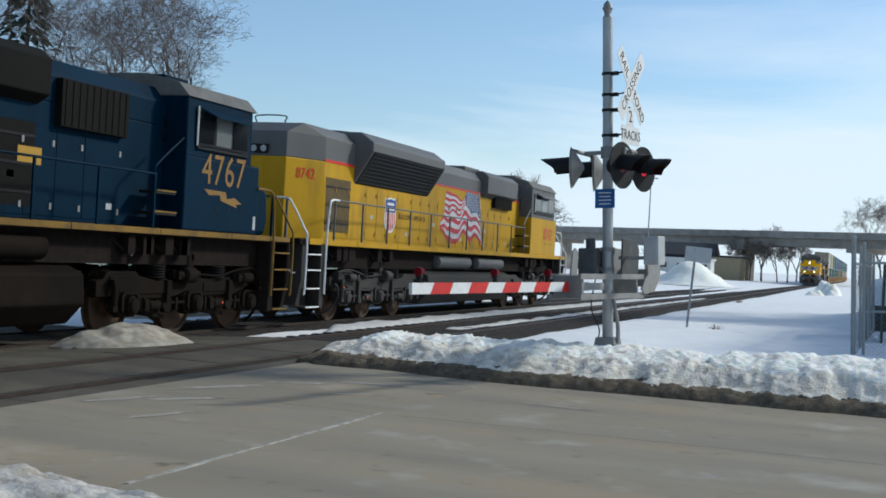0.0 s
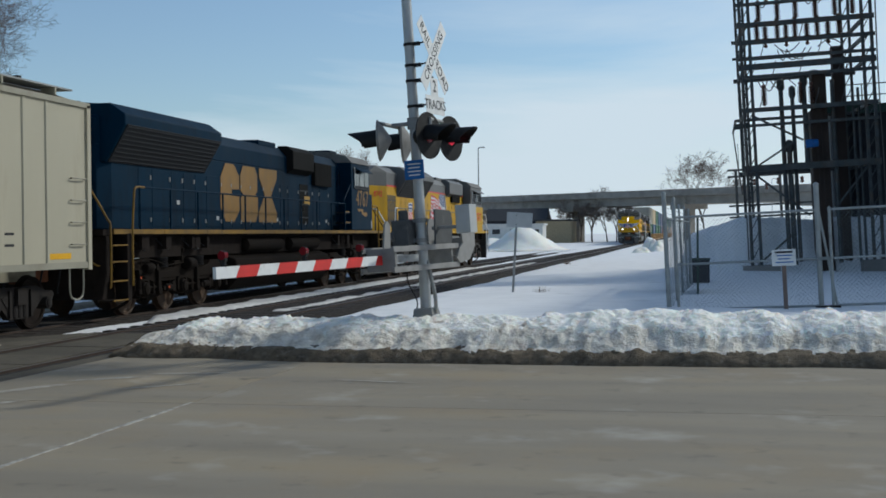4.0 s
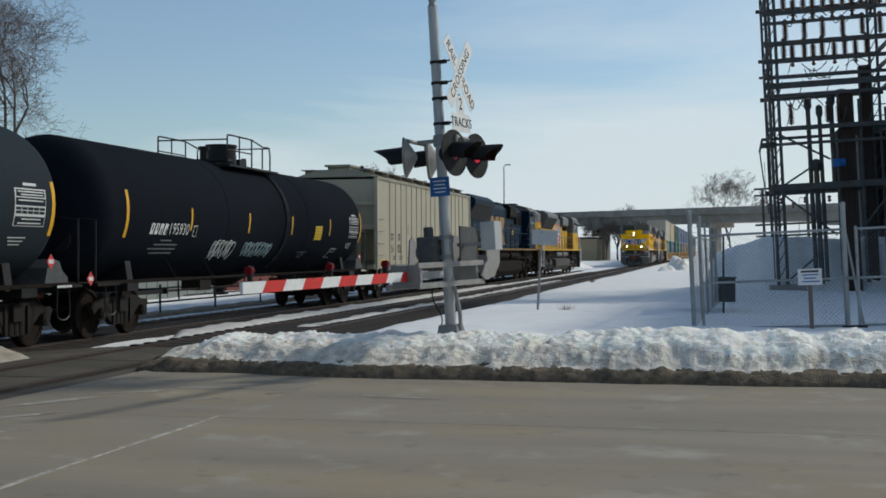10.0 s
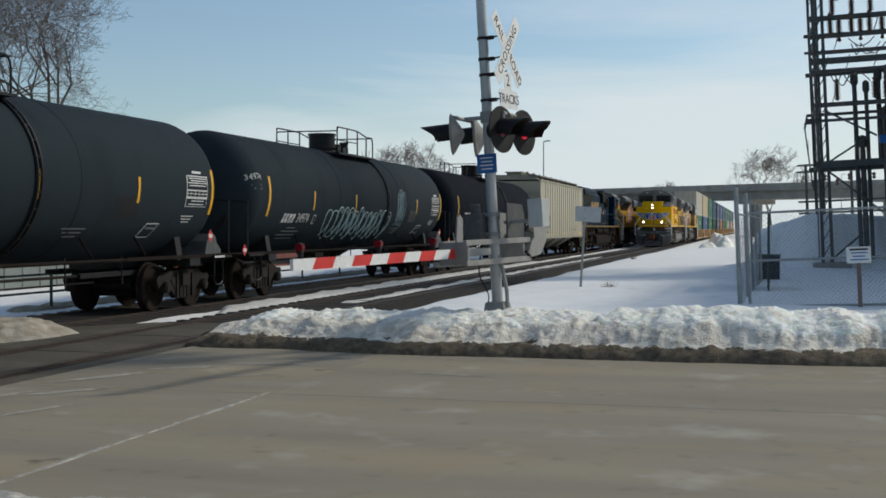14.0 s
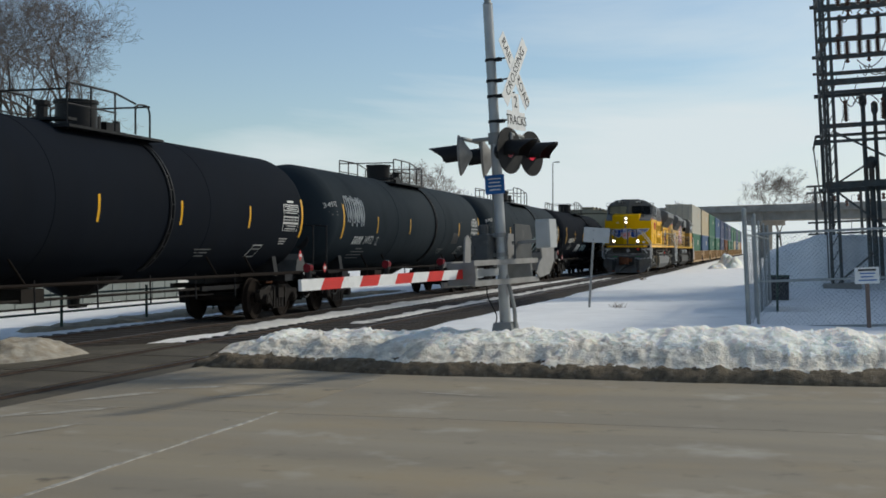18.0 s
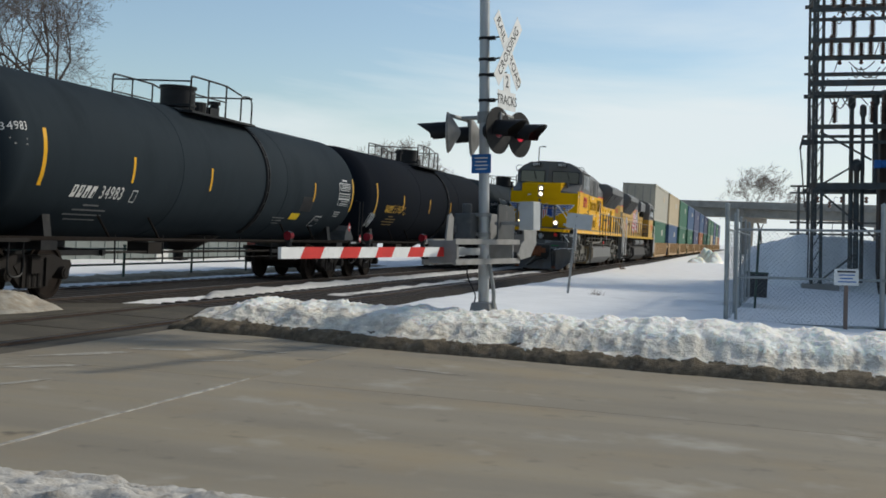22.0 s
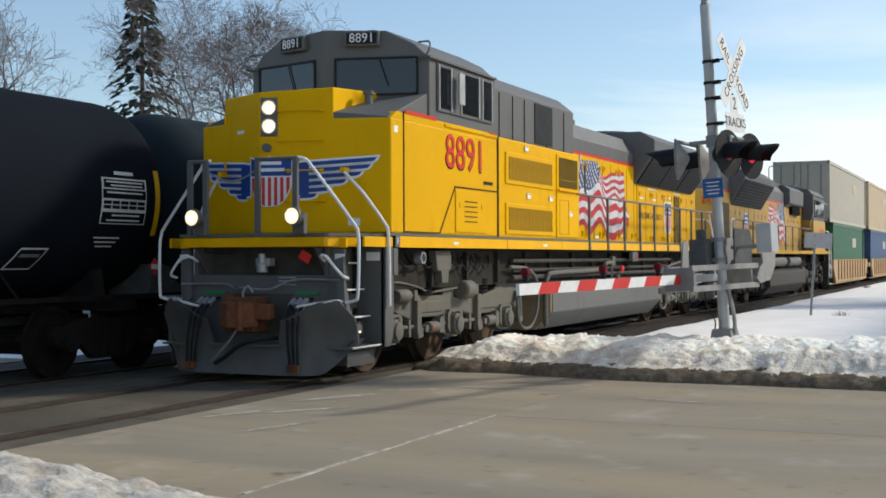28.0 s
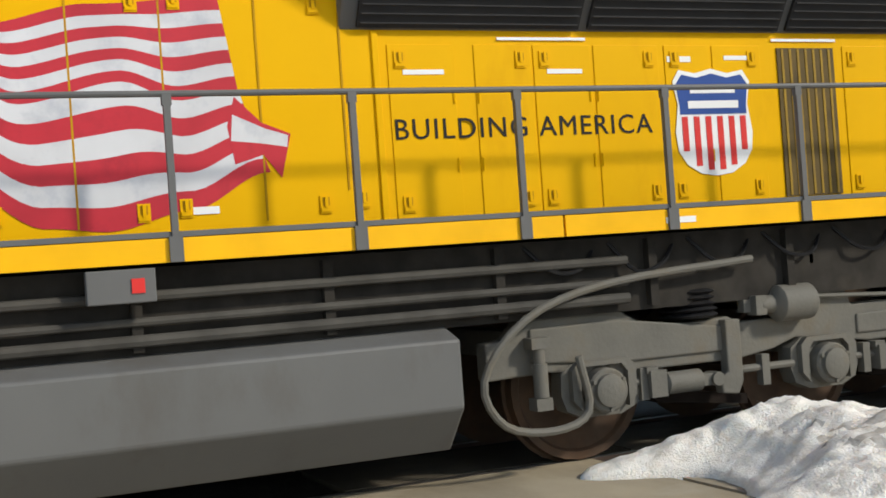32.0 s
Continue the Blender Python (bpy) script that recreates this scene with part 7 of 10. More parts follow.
    for s in (1, -1):
        o = len(vs)
        vs += [(x * s, 2.62 + 0.28 * x, z) for x, z in half] + [(x * s, 5.50, z) for x, z in half]
        fs += [tuple(o + k for k in range(6)), tuple(o + 11 - k for k in range(6))] + [(o + k, o + k + 1, o + 7 + k, o + 6 + k) for k in range(5)]
    part("cab", Geo().add(vs, fs), roofmat, L, "grey crew cab with a vee-shaped front", bevel=0.02)
    for s in (-1, 1):
        m = facing((0.74 * s, 2.62 + 0.28 * 0.74, 4.17), (1, 0.28 * s, 0), (0.27 * s, -0.963, 0))
        wn_ = part("windshield", Geo().prism([(-0.58, -0.21), (-0.54, -0.25), (0.54, -0.25), (0.58, -0.21), (0.58, 0.18), (0.54, 0.24), (-0.54, 0.24), (-0.58, 0.20)], "z", -0.01, 0.008), CABGLASS, L, "dark windshield pane", at=m)
        part("gasket", Geo().box(0, 0.255, 0.008, 1.20, 0.03, 0.03).box(0, -0.262, 0.008, 1.20, 0.03, 0.03).box(-0.595, 0, 0.008, 0.03, 0.53, 0.03).box(0.595, 0, 0.008, 0.03, 0.53, 0.03), BLACKP, wn_)
        part("wiper", Geo().cyl((0.05, 0.24, 0.03), (0.18, -0.14, 0.03), 0.01, n=5), BLACKP, wn_)
        nb = part("number_board", Geo().box(0, 0, 0, 0.50, 0.22, 0.16), roofmat, L, bevel=0.02, at=facing((0.56 * s, 2.76, 4.70), (1, 0.28 * s, 0), (0.27 * s, -0.963, 0)))
        part("face", Geo().box(0, 0, 0.082, 0.44, 0.16, 0.012), BLACKP, nb)
        part("digits", text_mesh(number, 0.185, 0.002, WHITE), None, nb, at=pose(0, 0, 0.09))
        part("cab_grab", Geo().tube([(1.30 * s, 3.0, 4.40), (1.50 * s, 2.90, 4.44), (1.52 * s, 2.96, 4.62), (1.28 * s, 3.1, 4.66)], 0.014, 6), roofmat, L)
    part("roof_ridge", Geo().box(0, 4.2, 4.86, 1.2, 2.3, 0.05), roofmat, L, bevel=0.02)
    for s in (-1, 1):
        fr = part("side_window", Geo().box(1.49 * s, 4.29, 4.03, 0.03, 2.06, 0.68), roofmat, L, "row of three side windows with a mirror")
        for k, (a, b) in enumerate(((3.32, 3.70), (4.10, 4.74), (4.92, 5.26))):
            part("pane", Geo().box(1.507 * s, (a + b) / 2, 4.03, 0.012, b - a, 0.59), CABGLASS, fr)
            for q in (a - 0.02, b + 0.02):
                part("bar", Geo().box(1.512 * s, q, 4.03, 0.02, 0.03, 0.64), GALV, fr)
        part("mirror", Geo().box(1.60 * s, 3.90, 4.06, 0.03, 0.20, 0.46), GALV, fr, bevel=0.01)
        part("gutter", Geo().box(1.50 * s, 4.2, 4.42, 0.06, 2.5, 0.03), roofmat, L)
        part("red_line", Geo().box(1.502 * s, 2.72, 3.56, 0.012, 1.0, 0.045), REDSTRIPE, L)
        part("red_line", Geo().box(1.502 * s, 5.35, 3.52, 0.012, 0.3, 0.05), REDSTRIPE, L)
        # cab side details
        part("panel_seam", Geo().box(1.505 * s, 2.16, 2.75, 0.012, 0.022, 1.62).box(1.505 * s, 2.72, 1.935, 0.012, 1.15, 0.014), BLACKGAP, L)
        part("panel_seam", Geo().prism([(3.30, 1.93), (3.325, 1.93), (3.865, 2.62), (3.84, 2.62)], "x", 1.50 * s, 1.511 * s).box(1.505 * s, 4.69, 2.625, 0.012, 1.70, 0.02), BLACKGAP, L)
        part("panel_seam", Geo().box(1.505 * s, 5.545, 2.7, 0.016, 0.03, 1.62), BLACKGAP, L)
        part("belt_line", Geo().box(1.506 * s, 4.5, 3.50, 0.02, 2.0, 0.04), body, L)
        hatch = part("battery_hatch", Geo().box(1.508 * s, 4.45, 2.27, 0.02, 1.18, 0.62), body, L, bevel=0.006)
        for k in range(5):
            part("louvre", Geo().box(1.520 * s, 4.42, 2.42 - 0.075 * k, 0.006, 0.48, 0.016), BLACKGAP, hatch)
        for yy in (4.02, 4.86):
            part("latch", Geo().box(1.522 * s, yy, 2.36, 0.015, 0.09, 0.07), body, hatch, bevel=0.006)
    # electrical cabinet behind the cab
    part("equipment_cabinet", Geo().box(0, 7.55, 2.71, 3.0, 4.05, 1.62), body, L, "wide equipment cabinet with grilles" , bevel=0.025)
    part("upper_cabinet", Geo().prism([(-1.42, 3.52), (1.42, 3.52), (1.42, 4.32), (1.10, 4.58), (-1.10, 4.58), (-1.42, 4.32)], "y", 5.54, 9.58), roofmat, L, bevel=0.02)
    for s in (-1, 1):
        for k, (a, b, z0, z1) in enumerate(((5.85, 8.18, 2.78, 3.30), (5.85, 8.18, 1.96, 2.47))):
            fr = part("grille_frame", Geo().box(1.508 * s, (a + b) / 2, (z0 + z1) / 2, 0.03, b - a, z1 - z0), body, L, bevel=0.01)
            part("grille", Geo().box(1.520 * s, (a + b) / 2, (z0 + z1) / 2, 0.012, b - a - 0.22, z1 - z0 - 0.14), GRILLE, fr)
            sl = cached(("slat", body.name), lambda: Geo().box(0, 0, 0, 0.010, 0.030, 0.36).mesh("slat", GRILLE_SLAT))
            if s == S:
                for q in range(30):
                    part("slat", sl, None, fr, at=pose(1.529 * s, a + 0.14 + q * (b - a - 0.28) / 29, (z0 + z1) / 2))
        fr = part("intake_frame", Geo().box(1.508 * s, 8.96, 3.10, 0.03, 1.24, 0.68), body, L, bevel=0.01)
        part("intake_screen", Geo().box(1.520 * s, 8.96, 3.12, 0.012, 1.06, 0.54), INTAKE, fr, "brown slatted screen")
        if s == S:
            for q in range(30):
                part("screen_bar", cached(("sbar", body.name), lambda: Geo().box(0, 0, 0, 0.006, 0.010, 0.54).mesh("screen_bar", GRILLE)), None, fr, at=pose(1.530 * s, 8.45 + q * 1.02 / 29, 3.12))
            part("screen_bar", Geo().box(1.530 * s, 8.96, 2.99, 0.008, 1.06, 0.012), GRILLE, fr)
        part("sill_ledge", Geo().box(1.54 * s, 8.96, 2.80, 0.06, 1.20, 0.03), body, fr)
        part("access_panel", Geo().box(1.508 * s, 8.96, 2.36, 0.030, 1.26, 0.84), body, L, bevel=0.008)
        part("panel_seam", Geo().box(1.525 * s, 8.72, 2.62, 0.006, 0.50, 0.012).box(1.525 * s, 8.72, 2.00, 0.006, 0.50, 0.012).box(1.525 * s, 8.97, 2.31, 0.006, 0.012, 0.63).box(1.525 * s, 8.47, 2.31, 0.006, 0.012, 0.63), SEAM, L)
        for yy, z in ((6.9, 2.62), (8.02, 2.62), (9.12, 2.38), (6.8, 3.42)):
            d = part("decal", Geo().box(1.518 * s, yy, z, 0.018, 0.16, 0.09), WHITE, L)
            part("decal_band", Geo().box(1.527 * s, yy + 0.015, z + 0.027, 0.004, 0.085, 0.02), REDSTRIPE, d)
        for z in (2.2, 2.6, 3.0):
            part("ladder_rung", Geo().tube([(1.30 * s, 9.60, z), (1.30 * s, 9.72, z + 0.02), (1.1 * s, 9.72, z + 0.02), (1.1 * s, 9.60, z)], 0.013, 6), body, L)
        part("dark_panel", Geo().box(1.425 * s, 7.9, 3.92, 0.02, 0.9, 0.70), BLACKP, L)
        for yy in (5.8, 6.4, 6.95, 8.05, 9.0):
            part("seam", Geo().box(1.425 * s, yy, 3.90, 0.014, 0.02, 0.72), BLACKGAP, L)
    # engine hood
    part("hood", Geo().prism([(-1.0, 1.9), (1.0, 1.9), (1.0, 3.72), (-1.0, 3.72)], "y", 9.58, 21.45), body, L, "long engine hood with latched doors", bevel=0.02)
    part("hood_roof", Geo().prism([(-1.0, 3.72), (1.0, 3.72), (1.0, 3.98), (0.78, 4.32), (-0.78, 4.32), (-1.0, 3.98)], "y", 9.58, 15.2), roofmat, L, bevel=0.02)
    for s in (-1, 1):
        part("red_line", Geo().box(1.003 * s, 12.4, 3.70, 0.012, 5.6, 0.055), REDSTRIPE, L)
        doors = [9.75, 10.3, 10.95, 11.55, 12.15, 12.75, 13.35, 13.95, 14.6, 15.2, 15.85, 16.5, 17.1, 17.75, 18.4, 18.9, 19.6, 20.3, 21.0]
        for k, yy in enumerate([d for d in doors if d < 15.3]):
            part("door_seam", Geo().box(1.002 * s, yy, 2.78, 0.010, 0.014, 1.62 if yy < 15 else 1.25), SEAM, L)
            if s == S:
                for z in (2.06, 3.45):
                    part("latch", cached(("door_latch", body.name), latch_mesh), None, L, at=pose(1.002 * s, yy + (0.10 if k % 2 else 0.42), z + (0.02 if k % 2 else 0), 0, 0, 0 if s > 0 else 180))
                if k % 3 == 1:
                    part("decal", Geo().box(1.006 * s, yy + 0.2, 2.0 + 0.06 * (k % 2), 0.004, 0.24, 0.05), WHITE, L)
        for k, (da, db) in enumerate(((15.55, 16.07), (16.23, 16.70), (16.72, 17.21), (17.24, 17.82), (17.88, 18.30), (18.33, 18.80), (19.65, 20.30), (20.34, 21.0))):
            d = part("hood_door", Geo().box(1.003 * s, (da + db) / 2, 2.555, 0.012, db - da, 1.25), body, L, bevel=0.004)
            if s == S:
                for z in (3.07, 2.03):
                    part("latch", cached(("door_latch", body.name), latch_mesh), None, d, at=pose(1.010 * s, da + 0.09 if k % 2 == 0 else db - 0.09, z, 0, 0, 0 if s > 0 else 180))
                for z in (2.3, 2.8):
                    part("hinge", cached(("hinge", body.name), lambda: Geo().cyl((0, 0, -0.05), (0, 0, 0.05), 0.010, n=6).mesh("hinge", body)), None, d, at=pose(1.012 * s, db - 0.02 if k % 2 == 0 else da + 0.02, z))
        part("hood_post", Geo().box(1.004 * s, 15.46, 2.6, 0.03, 0.05, 1.36), body, L, bevel=0.006)
        for yy, z, w, h in ((15.82, 2.98, 0.32, 0.035), (16.98, 2.98, 0.30, 0.035), (16.80, 3.225, 0.75, 0.022), (18.01, 3.07, 0.22, 0.045), (18.58, 3.08, 0.28, 0.035), (19.25, 3.225, 0.66, 0.022)):
            part("notice_strip", Geo().box(1.012 * s, yy, z, 0.004, w, h), WHITE, L)
        for yy, w in ((17.58, 0.26), (7.7, 0.2), (3.85, 0.18)):
            part("sill_notice", Geo().box(1.522 * s, yy, 1.79, 0.004, w, 0.045), WHITE, L)
    # flared radiator section
    rp = [(-1.0, 3.28), (1.0, 3.28), (1.50, 4.02), (1.50, 4.30), (1.15, 4.50), (-1.15, 4.50), (-1.50, 4.30), (-1.50, 4.02)]
    part("radiator_housing", Geo().prism(rp, "y", 15.2, 20.9), roofmat, L, "flared radiator housing with dark screens", bevel=0.02)
    for s in (-1, 1):
        for k in range(3):
            a, b = 15.32 + 1.86 * k, 15.32 + 1.86 * (k + 1) - 0.08
            part("radiator_screen", Geo().add([(1.03 * s, a, 3.31), (1.03 * s, b, 3.31), (1.50 * s, b, 4.01), (1.50 * s, a, 4.01), (1.05 * s, a, 3.29), (1.05 * s, b, 3.29), (1.525 * s, b, 3.99), (1.525 * s, a, 3.99)], [(0, 1, 2, 3), (4, 7, 6, 5), (0, 4, 5, 1), (1, 5, 6, 2), (2, 6, 7, 3), (3, 7, 4, 0)]), SCREEN, L)
            for q in range(12 if s == S else 0):
                t = (q + 0.5) / 12
                part("screen_rib", cached(("srib"), lambda: Geo().box(0, 0, 0, 0.02, 1.74, 0.012).mesh("screen_rib", BLACKP)), None, L, at=pose((1.05 + 0.475 * t) * s, (a + b) / 2, 3.29 + 0.70 * t))
    part("rear_hood", Geo().prism([(-1.0, 3.72), (1.0, 3.72), (1.0, 4.1), (0.8, 4.36), (-0.8, 4.36), (-1.0, 4.1)], "y", 20.9, 21.45), roofmat, L, bevel=0.02)
    for s in (-1, 1):
        part("red_line", Geo().box(1.004 * s, 21.18, 3.71, 0.012, 0.52, 0.055), REDSTRIPE, L)
    part("red_line", Geo().box(0, 21.456, 3.71, 1.98, 0.012, 0.055), REDSTRIPE, L)
    for k in range(3):
        part("roof_fan", Geo().lathe([(4.50, 0.72), (4.58, 0.70), (4.60, 0.2)], (0, 16.2 + 1.7 * k, 0), "z", 20), roofmat, L, smooth=True)
    part("exhaust", Geo().box(0, 13.1, 4.36, 0.7, 1.0, 0.16), BLACKP, L, bevel=0.02)
    part("dynamic_brake", Geo().box(0, 10.9, 4.36, 1.5, 1.6, 0.16), roofmat, L, bevel=0.03)
    hn = part("horn", Geo().cyl((0.2, 5.2, 4.78), (0.2, 4.85, 4.78), 0.03, 0.07, 10).cyl((0.36, 5.2, 4.78), (0.36, 4.9, 4.78), 0.03, 0.06, 10).box(0.28, 5.2, 4.74, 0.3, 0.08, 0.06), BLACKP, L)
    part("antenna_dome", Geo().lathe([(4.68, 0.14), (4.76, 0.13), (4.82, 0.06)], (-0.3, 4.2, 0), "z", 14), roofmat, L, smooth=True)
    part("air_conditioner", Geo().box(0, 3.7, 4.74, 0.9, 0.8, 0.14), roofmat, L, bevel=0.03)
    # rear end
    part("rear_headlight", Geo().box(0, 21.46, 3.9, 0.42, 0.05, 0.22), BLACKGAP, L)
    part("rear_number_board", Geo().box(0.55, 21.46, 3.98, 0.4, 0.05, 0.2), BLACKP, L)
    part("rear_pilot", Geo().box(0, 21.95, 1.05, 2.75, 0.16, 1.3), low, L, bevel=0.02)
    part("coupler", Geo().box(0, 22.3, 0.86, 0.34, 0.7, 0.24), RUST, L, bevel=0.02)
    # handrail along the walkway
    for s in (-1, 1):
        part("handrail", Geo().tube([(1.52 * s, 9.95, 3.35), (1.52 * s, 9.97, 2.9), (1.52 * s, 10.05, 2.79), (1.52 * s, 10.25, 2.77), (1.52 * s, 21.1, 2.77)], 0.021, 8), rail_paint, L, "tubular walkway handrail", smooth=True)
        for k in range(10):
            p = part("rail_post", cached(("railpost", body.name), lambda: Geo().box(0, 0, 0.47, 0.045, 0.042, 0.98).box(0, 0, 0.0, 0.05, 0.085, 0.16).box(0, 0, 0.93, 0.045, 0.06, 0.07).mesh("rail_post", rail_paint)), None, L, at=pose(1.52 * s, 10.22 + 1.215 * k, 1.80))
    # fuel tank, reservoirs, piping
    tp = [(-1.18, 1.17), (1.18, 1.17), (1.50, 1.07), (1.50, 0.60), (1.20, 0.28), (-1.20, 0.28), (-1.50, 0.60), (-1.50, 1.07)]
    part("fuel_tank", Geo().prism(tp, "y", 8.15, 15.75), TANKGREY, L, "long faceted fuel tank", bevel=0.02)
    part("tank_skid", Geo().prism([(a * 0.985, b) for a, b in tp], "y", 8.10, 8.16), MUD, L, "mud-splashed tank end")
    part("tank_pipe", Geo().tube([(1.40 * S, 8.05, 0.35), (1.42 * S, 7.98, 0.9), (1.42 * S, 8.1, 1.22), (1.42 * S, 8.5, 1.30), (1.40 * S, 11.3, 1.33), (1.40 * S, 11.7, 1.45), (1.40 * S, 12.1, 1.47)], 0.042, 8), um, L, smooth=True)
    part("truck_hose", Geo().tube([(1.36 * S, 6.4, 1.42), (1.38 * S, 7.2, 1.38), (1.40 * S, 7.6, 1.15), (1.40 * S, 7.62, 0.7), (1.38 * S, 7.4, 0.42), (1.36 * S, 7.1, 0.36), (1.33 * S, 6.9, 0.5), (1.32 * S, 6.85, 0.9)], 0.03, 8), um, L, smooth=True)
    part("truck_hose", Geo().tube([(1.36 * S, 18.3, 1.46), (1.38 * S, 17.0, 1.36), (1.40 * S, 16.3, 1.15), (1.40 * S, 15.95, 0.75), (1.38 * S, 16.1, 0.42), (1.36 * S, 16.5, 0.34), (1.33 * S, 16.8, 0.45), (1.32 * S, 16.75, 0.85)], 0.03, 8), um, L, smooth=True)
    fg = part("fuel_gauge", Geo().box(1.46 * S, 12.35, 1.05, 0.05, 0.13, 0.30), um, L)
    part("gauge_mark", Geo().box(1.49 * S, 12.35, 1.03, 0.01, 0.045, 0.18), REDSTRIPE, fg)
    part("filler", Geo().lathe([(0.0, 0.075), (0.04, 0.075), (0.055, 0.04)], (1.42 * S, 12.72, 1.33), "x", 14), REDSTRIPE, L, "red fuel filler cap", smooth=True)
    part("filler_bracket", Geo().box(1.35 * S, 12.3, 1.5, 0.08, 0.2, 0.2).cyl((1.36 * S, 12.2, 1.15), (1.36 * S, 12.2, 1.45), 0.035, n=8), um, L)
    cut = part("cutoff_box", Geo().box(1.47 * S, 13.52, 1.59, 0.08, 0.42, 0.21), LGREY, L, bevel=0.008)
    part("button", Geo().box(1.515 * S, 13.62, 1.59, 0.01, 0.08, 0.09), REDSTRIPE, cut)
    part("sand_pipe", Geo().lathe([(0.0, 0.085), (0.12, 0.085), (0.12, 0.065), (0.0, 0.065)], (1.34 * S, 2.87, 1.58), "x", 16), GALV, L, smooth=True)
    part("bracket_plate", Geo().prism([(3.40, 1.68), (3.90, 1.68), (3.95, 1.60), (3.95, 1.42), (3.86, 1.38), (3.84, 1.21), (3.62, 1.21), (3.60, 1.38), (3.46, 1.40)], "x", 1.28 * S, 1.40 * S), um, L, bevel=0.01)
    part("air_reservoir", Geo().lathe([(-0.9, 0.05), (-0.85, 0.16), (0.85, 0.16), (0.9, 0.05)], (1.05 * S, 10.2, 1.36), "y", 14), um, L, smooth=True)
    rnd = random.Random(len(number))
    for k in range(14):
        yy = 2.3 + 0.36 * k if k < 9 else 16.4 + 0.7 * (k - 9)
        part("cable", Geo().tube([(1.25 * S, yy, 1.66), (1.34 * S, yy + 0.18, 1.5 - rnd.uniform(0, 0.12)), (1.32 * S, yy + 0.42, 1.48), (1.22 * S, yy + 0.6, 1.64)], 0.016, 5), BLACKP, L)
    for yt, turn in ((4.41, 0), (19.07, 180)):
        six_wheel_truck(L, yt, wheels, S, um, turn)
    # lettering of the visible side
    yy, z, size = numbers_at
    m = SIDE if S > 0 else facing((0, 0, 0), (0, -1, 0), (-1, 0, 0))
    part("number_edge", text_mesh(number, size * 1.05, 0.002, BLACKP, 0.98, 1.03), None, L, at=Matrix.Translation((1.508 * S, yy + 0.015, z - 0.01)) @ m)
    part("number", text_mesh(number, size, 0.003, REDSTRIPE, 1.02, 1.02), None, L, at=Matrix.Translation((1.513 * S, yy, z)) @ m)
    part("side_letter_plate", Geo().box(1.522 * S, 1.93, 1.80, 0.012, 0.13, 0.16), LGREY, L)
    part("corner_plate", Geo().box(1.50 * S, 1.90, 1.53, 0.03, 0.13, 0.36), LGREY, L, bevel=0.01)
    part("letter", text_mesh("F", 0.13, 0.002, WHITE), None, L, at=Matrix.Translation((1.53 * S, 1.93, 1.80)) @ m)
    part("model_print", Geo().box(1.512 * S, 5.12, 2.74, 0.004, 0.36, 0.05), BLACKP, L)
    part("slogan", text_mesh("BUILDING AMERICA", 0.213, 0.002, BLACKP, 1.13, 1.02), None, L, at=Matrix.Translation((1.013 * S, 16.64, 2.56)) @ m)
    shield_logo(L, Matrix.Translation((1.008 * S, 18.30, 2.56)) @ m, 0.92)
    part("vent_screen", Geo().box(1.006 * S, 19.26, 2.55, 0.014, 0.58, 1.22), INTAKE, L, "tall dark vent")
    for k in range(7):
        part("vent_rib", Geo().box(1.016 * S, 19.02 + 0.08 * k, 2.55, 0.006, 0.022, 1.20), GRILLE, L)
    flag_mural(L, 1.002 * S, S)
    nose_shield(L)
    wing_logo(L, 1)
    wing_logo(L, -1)
    return L


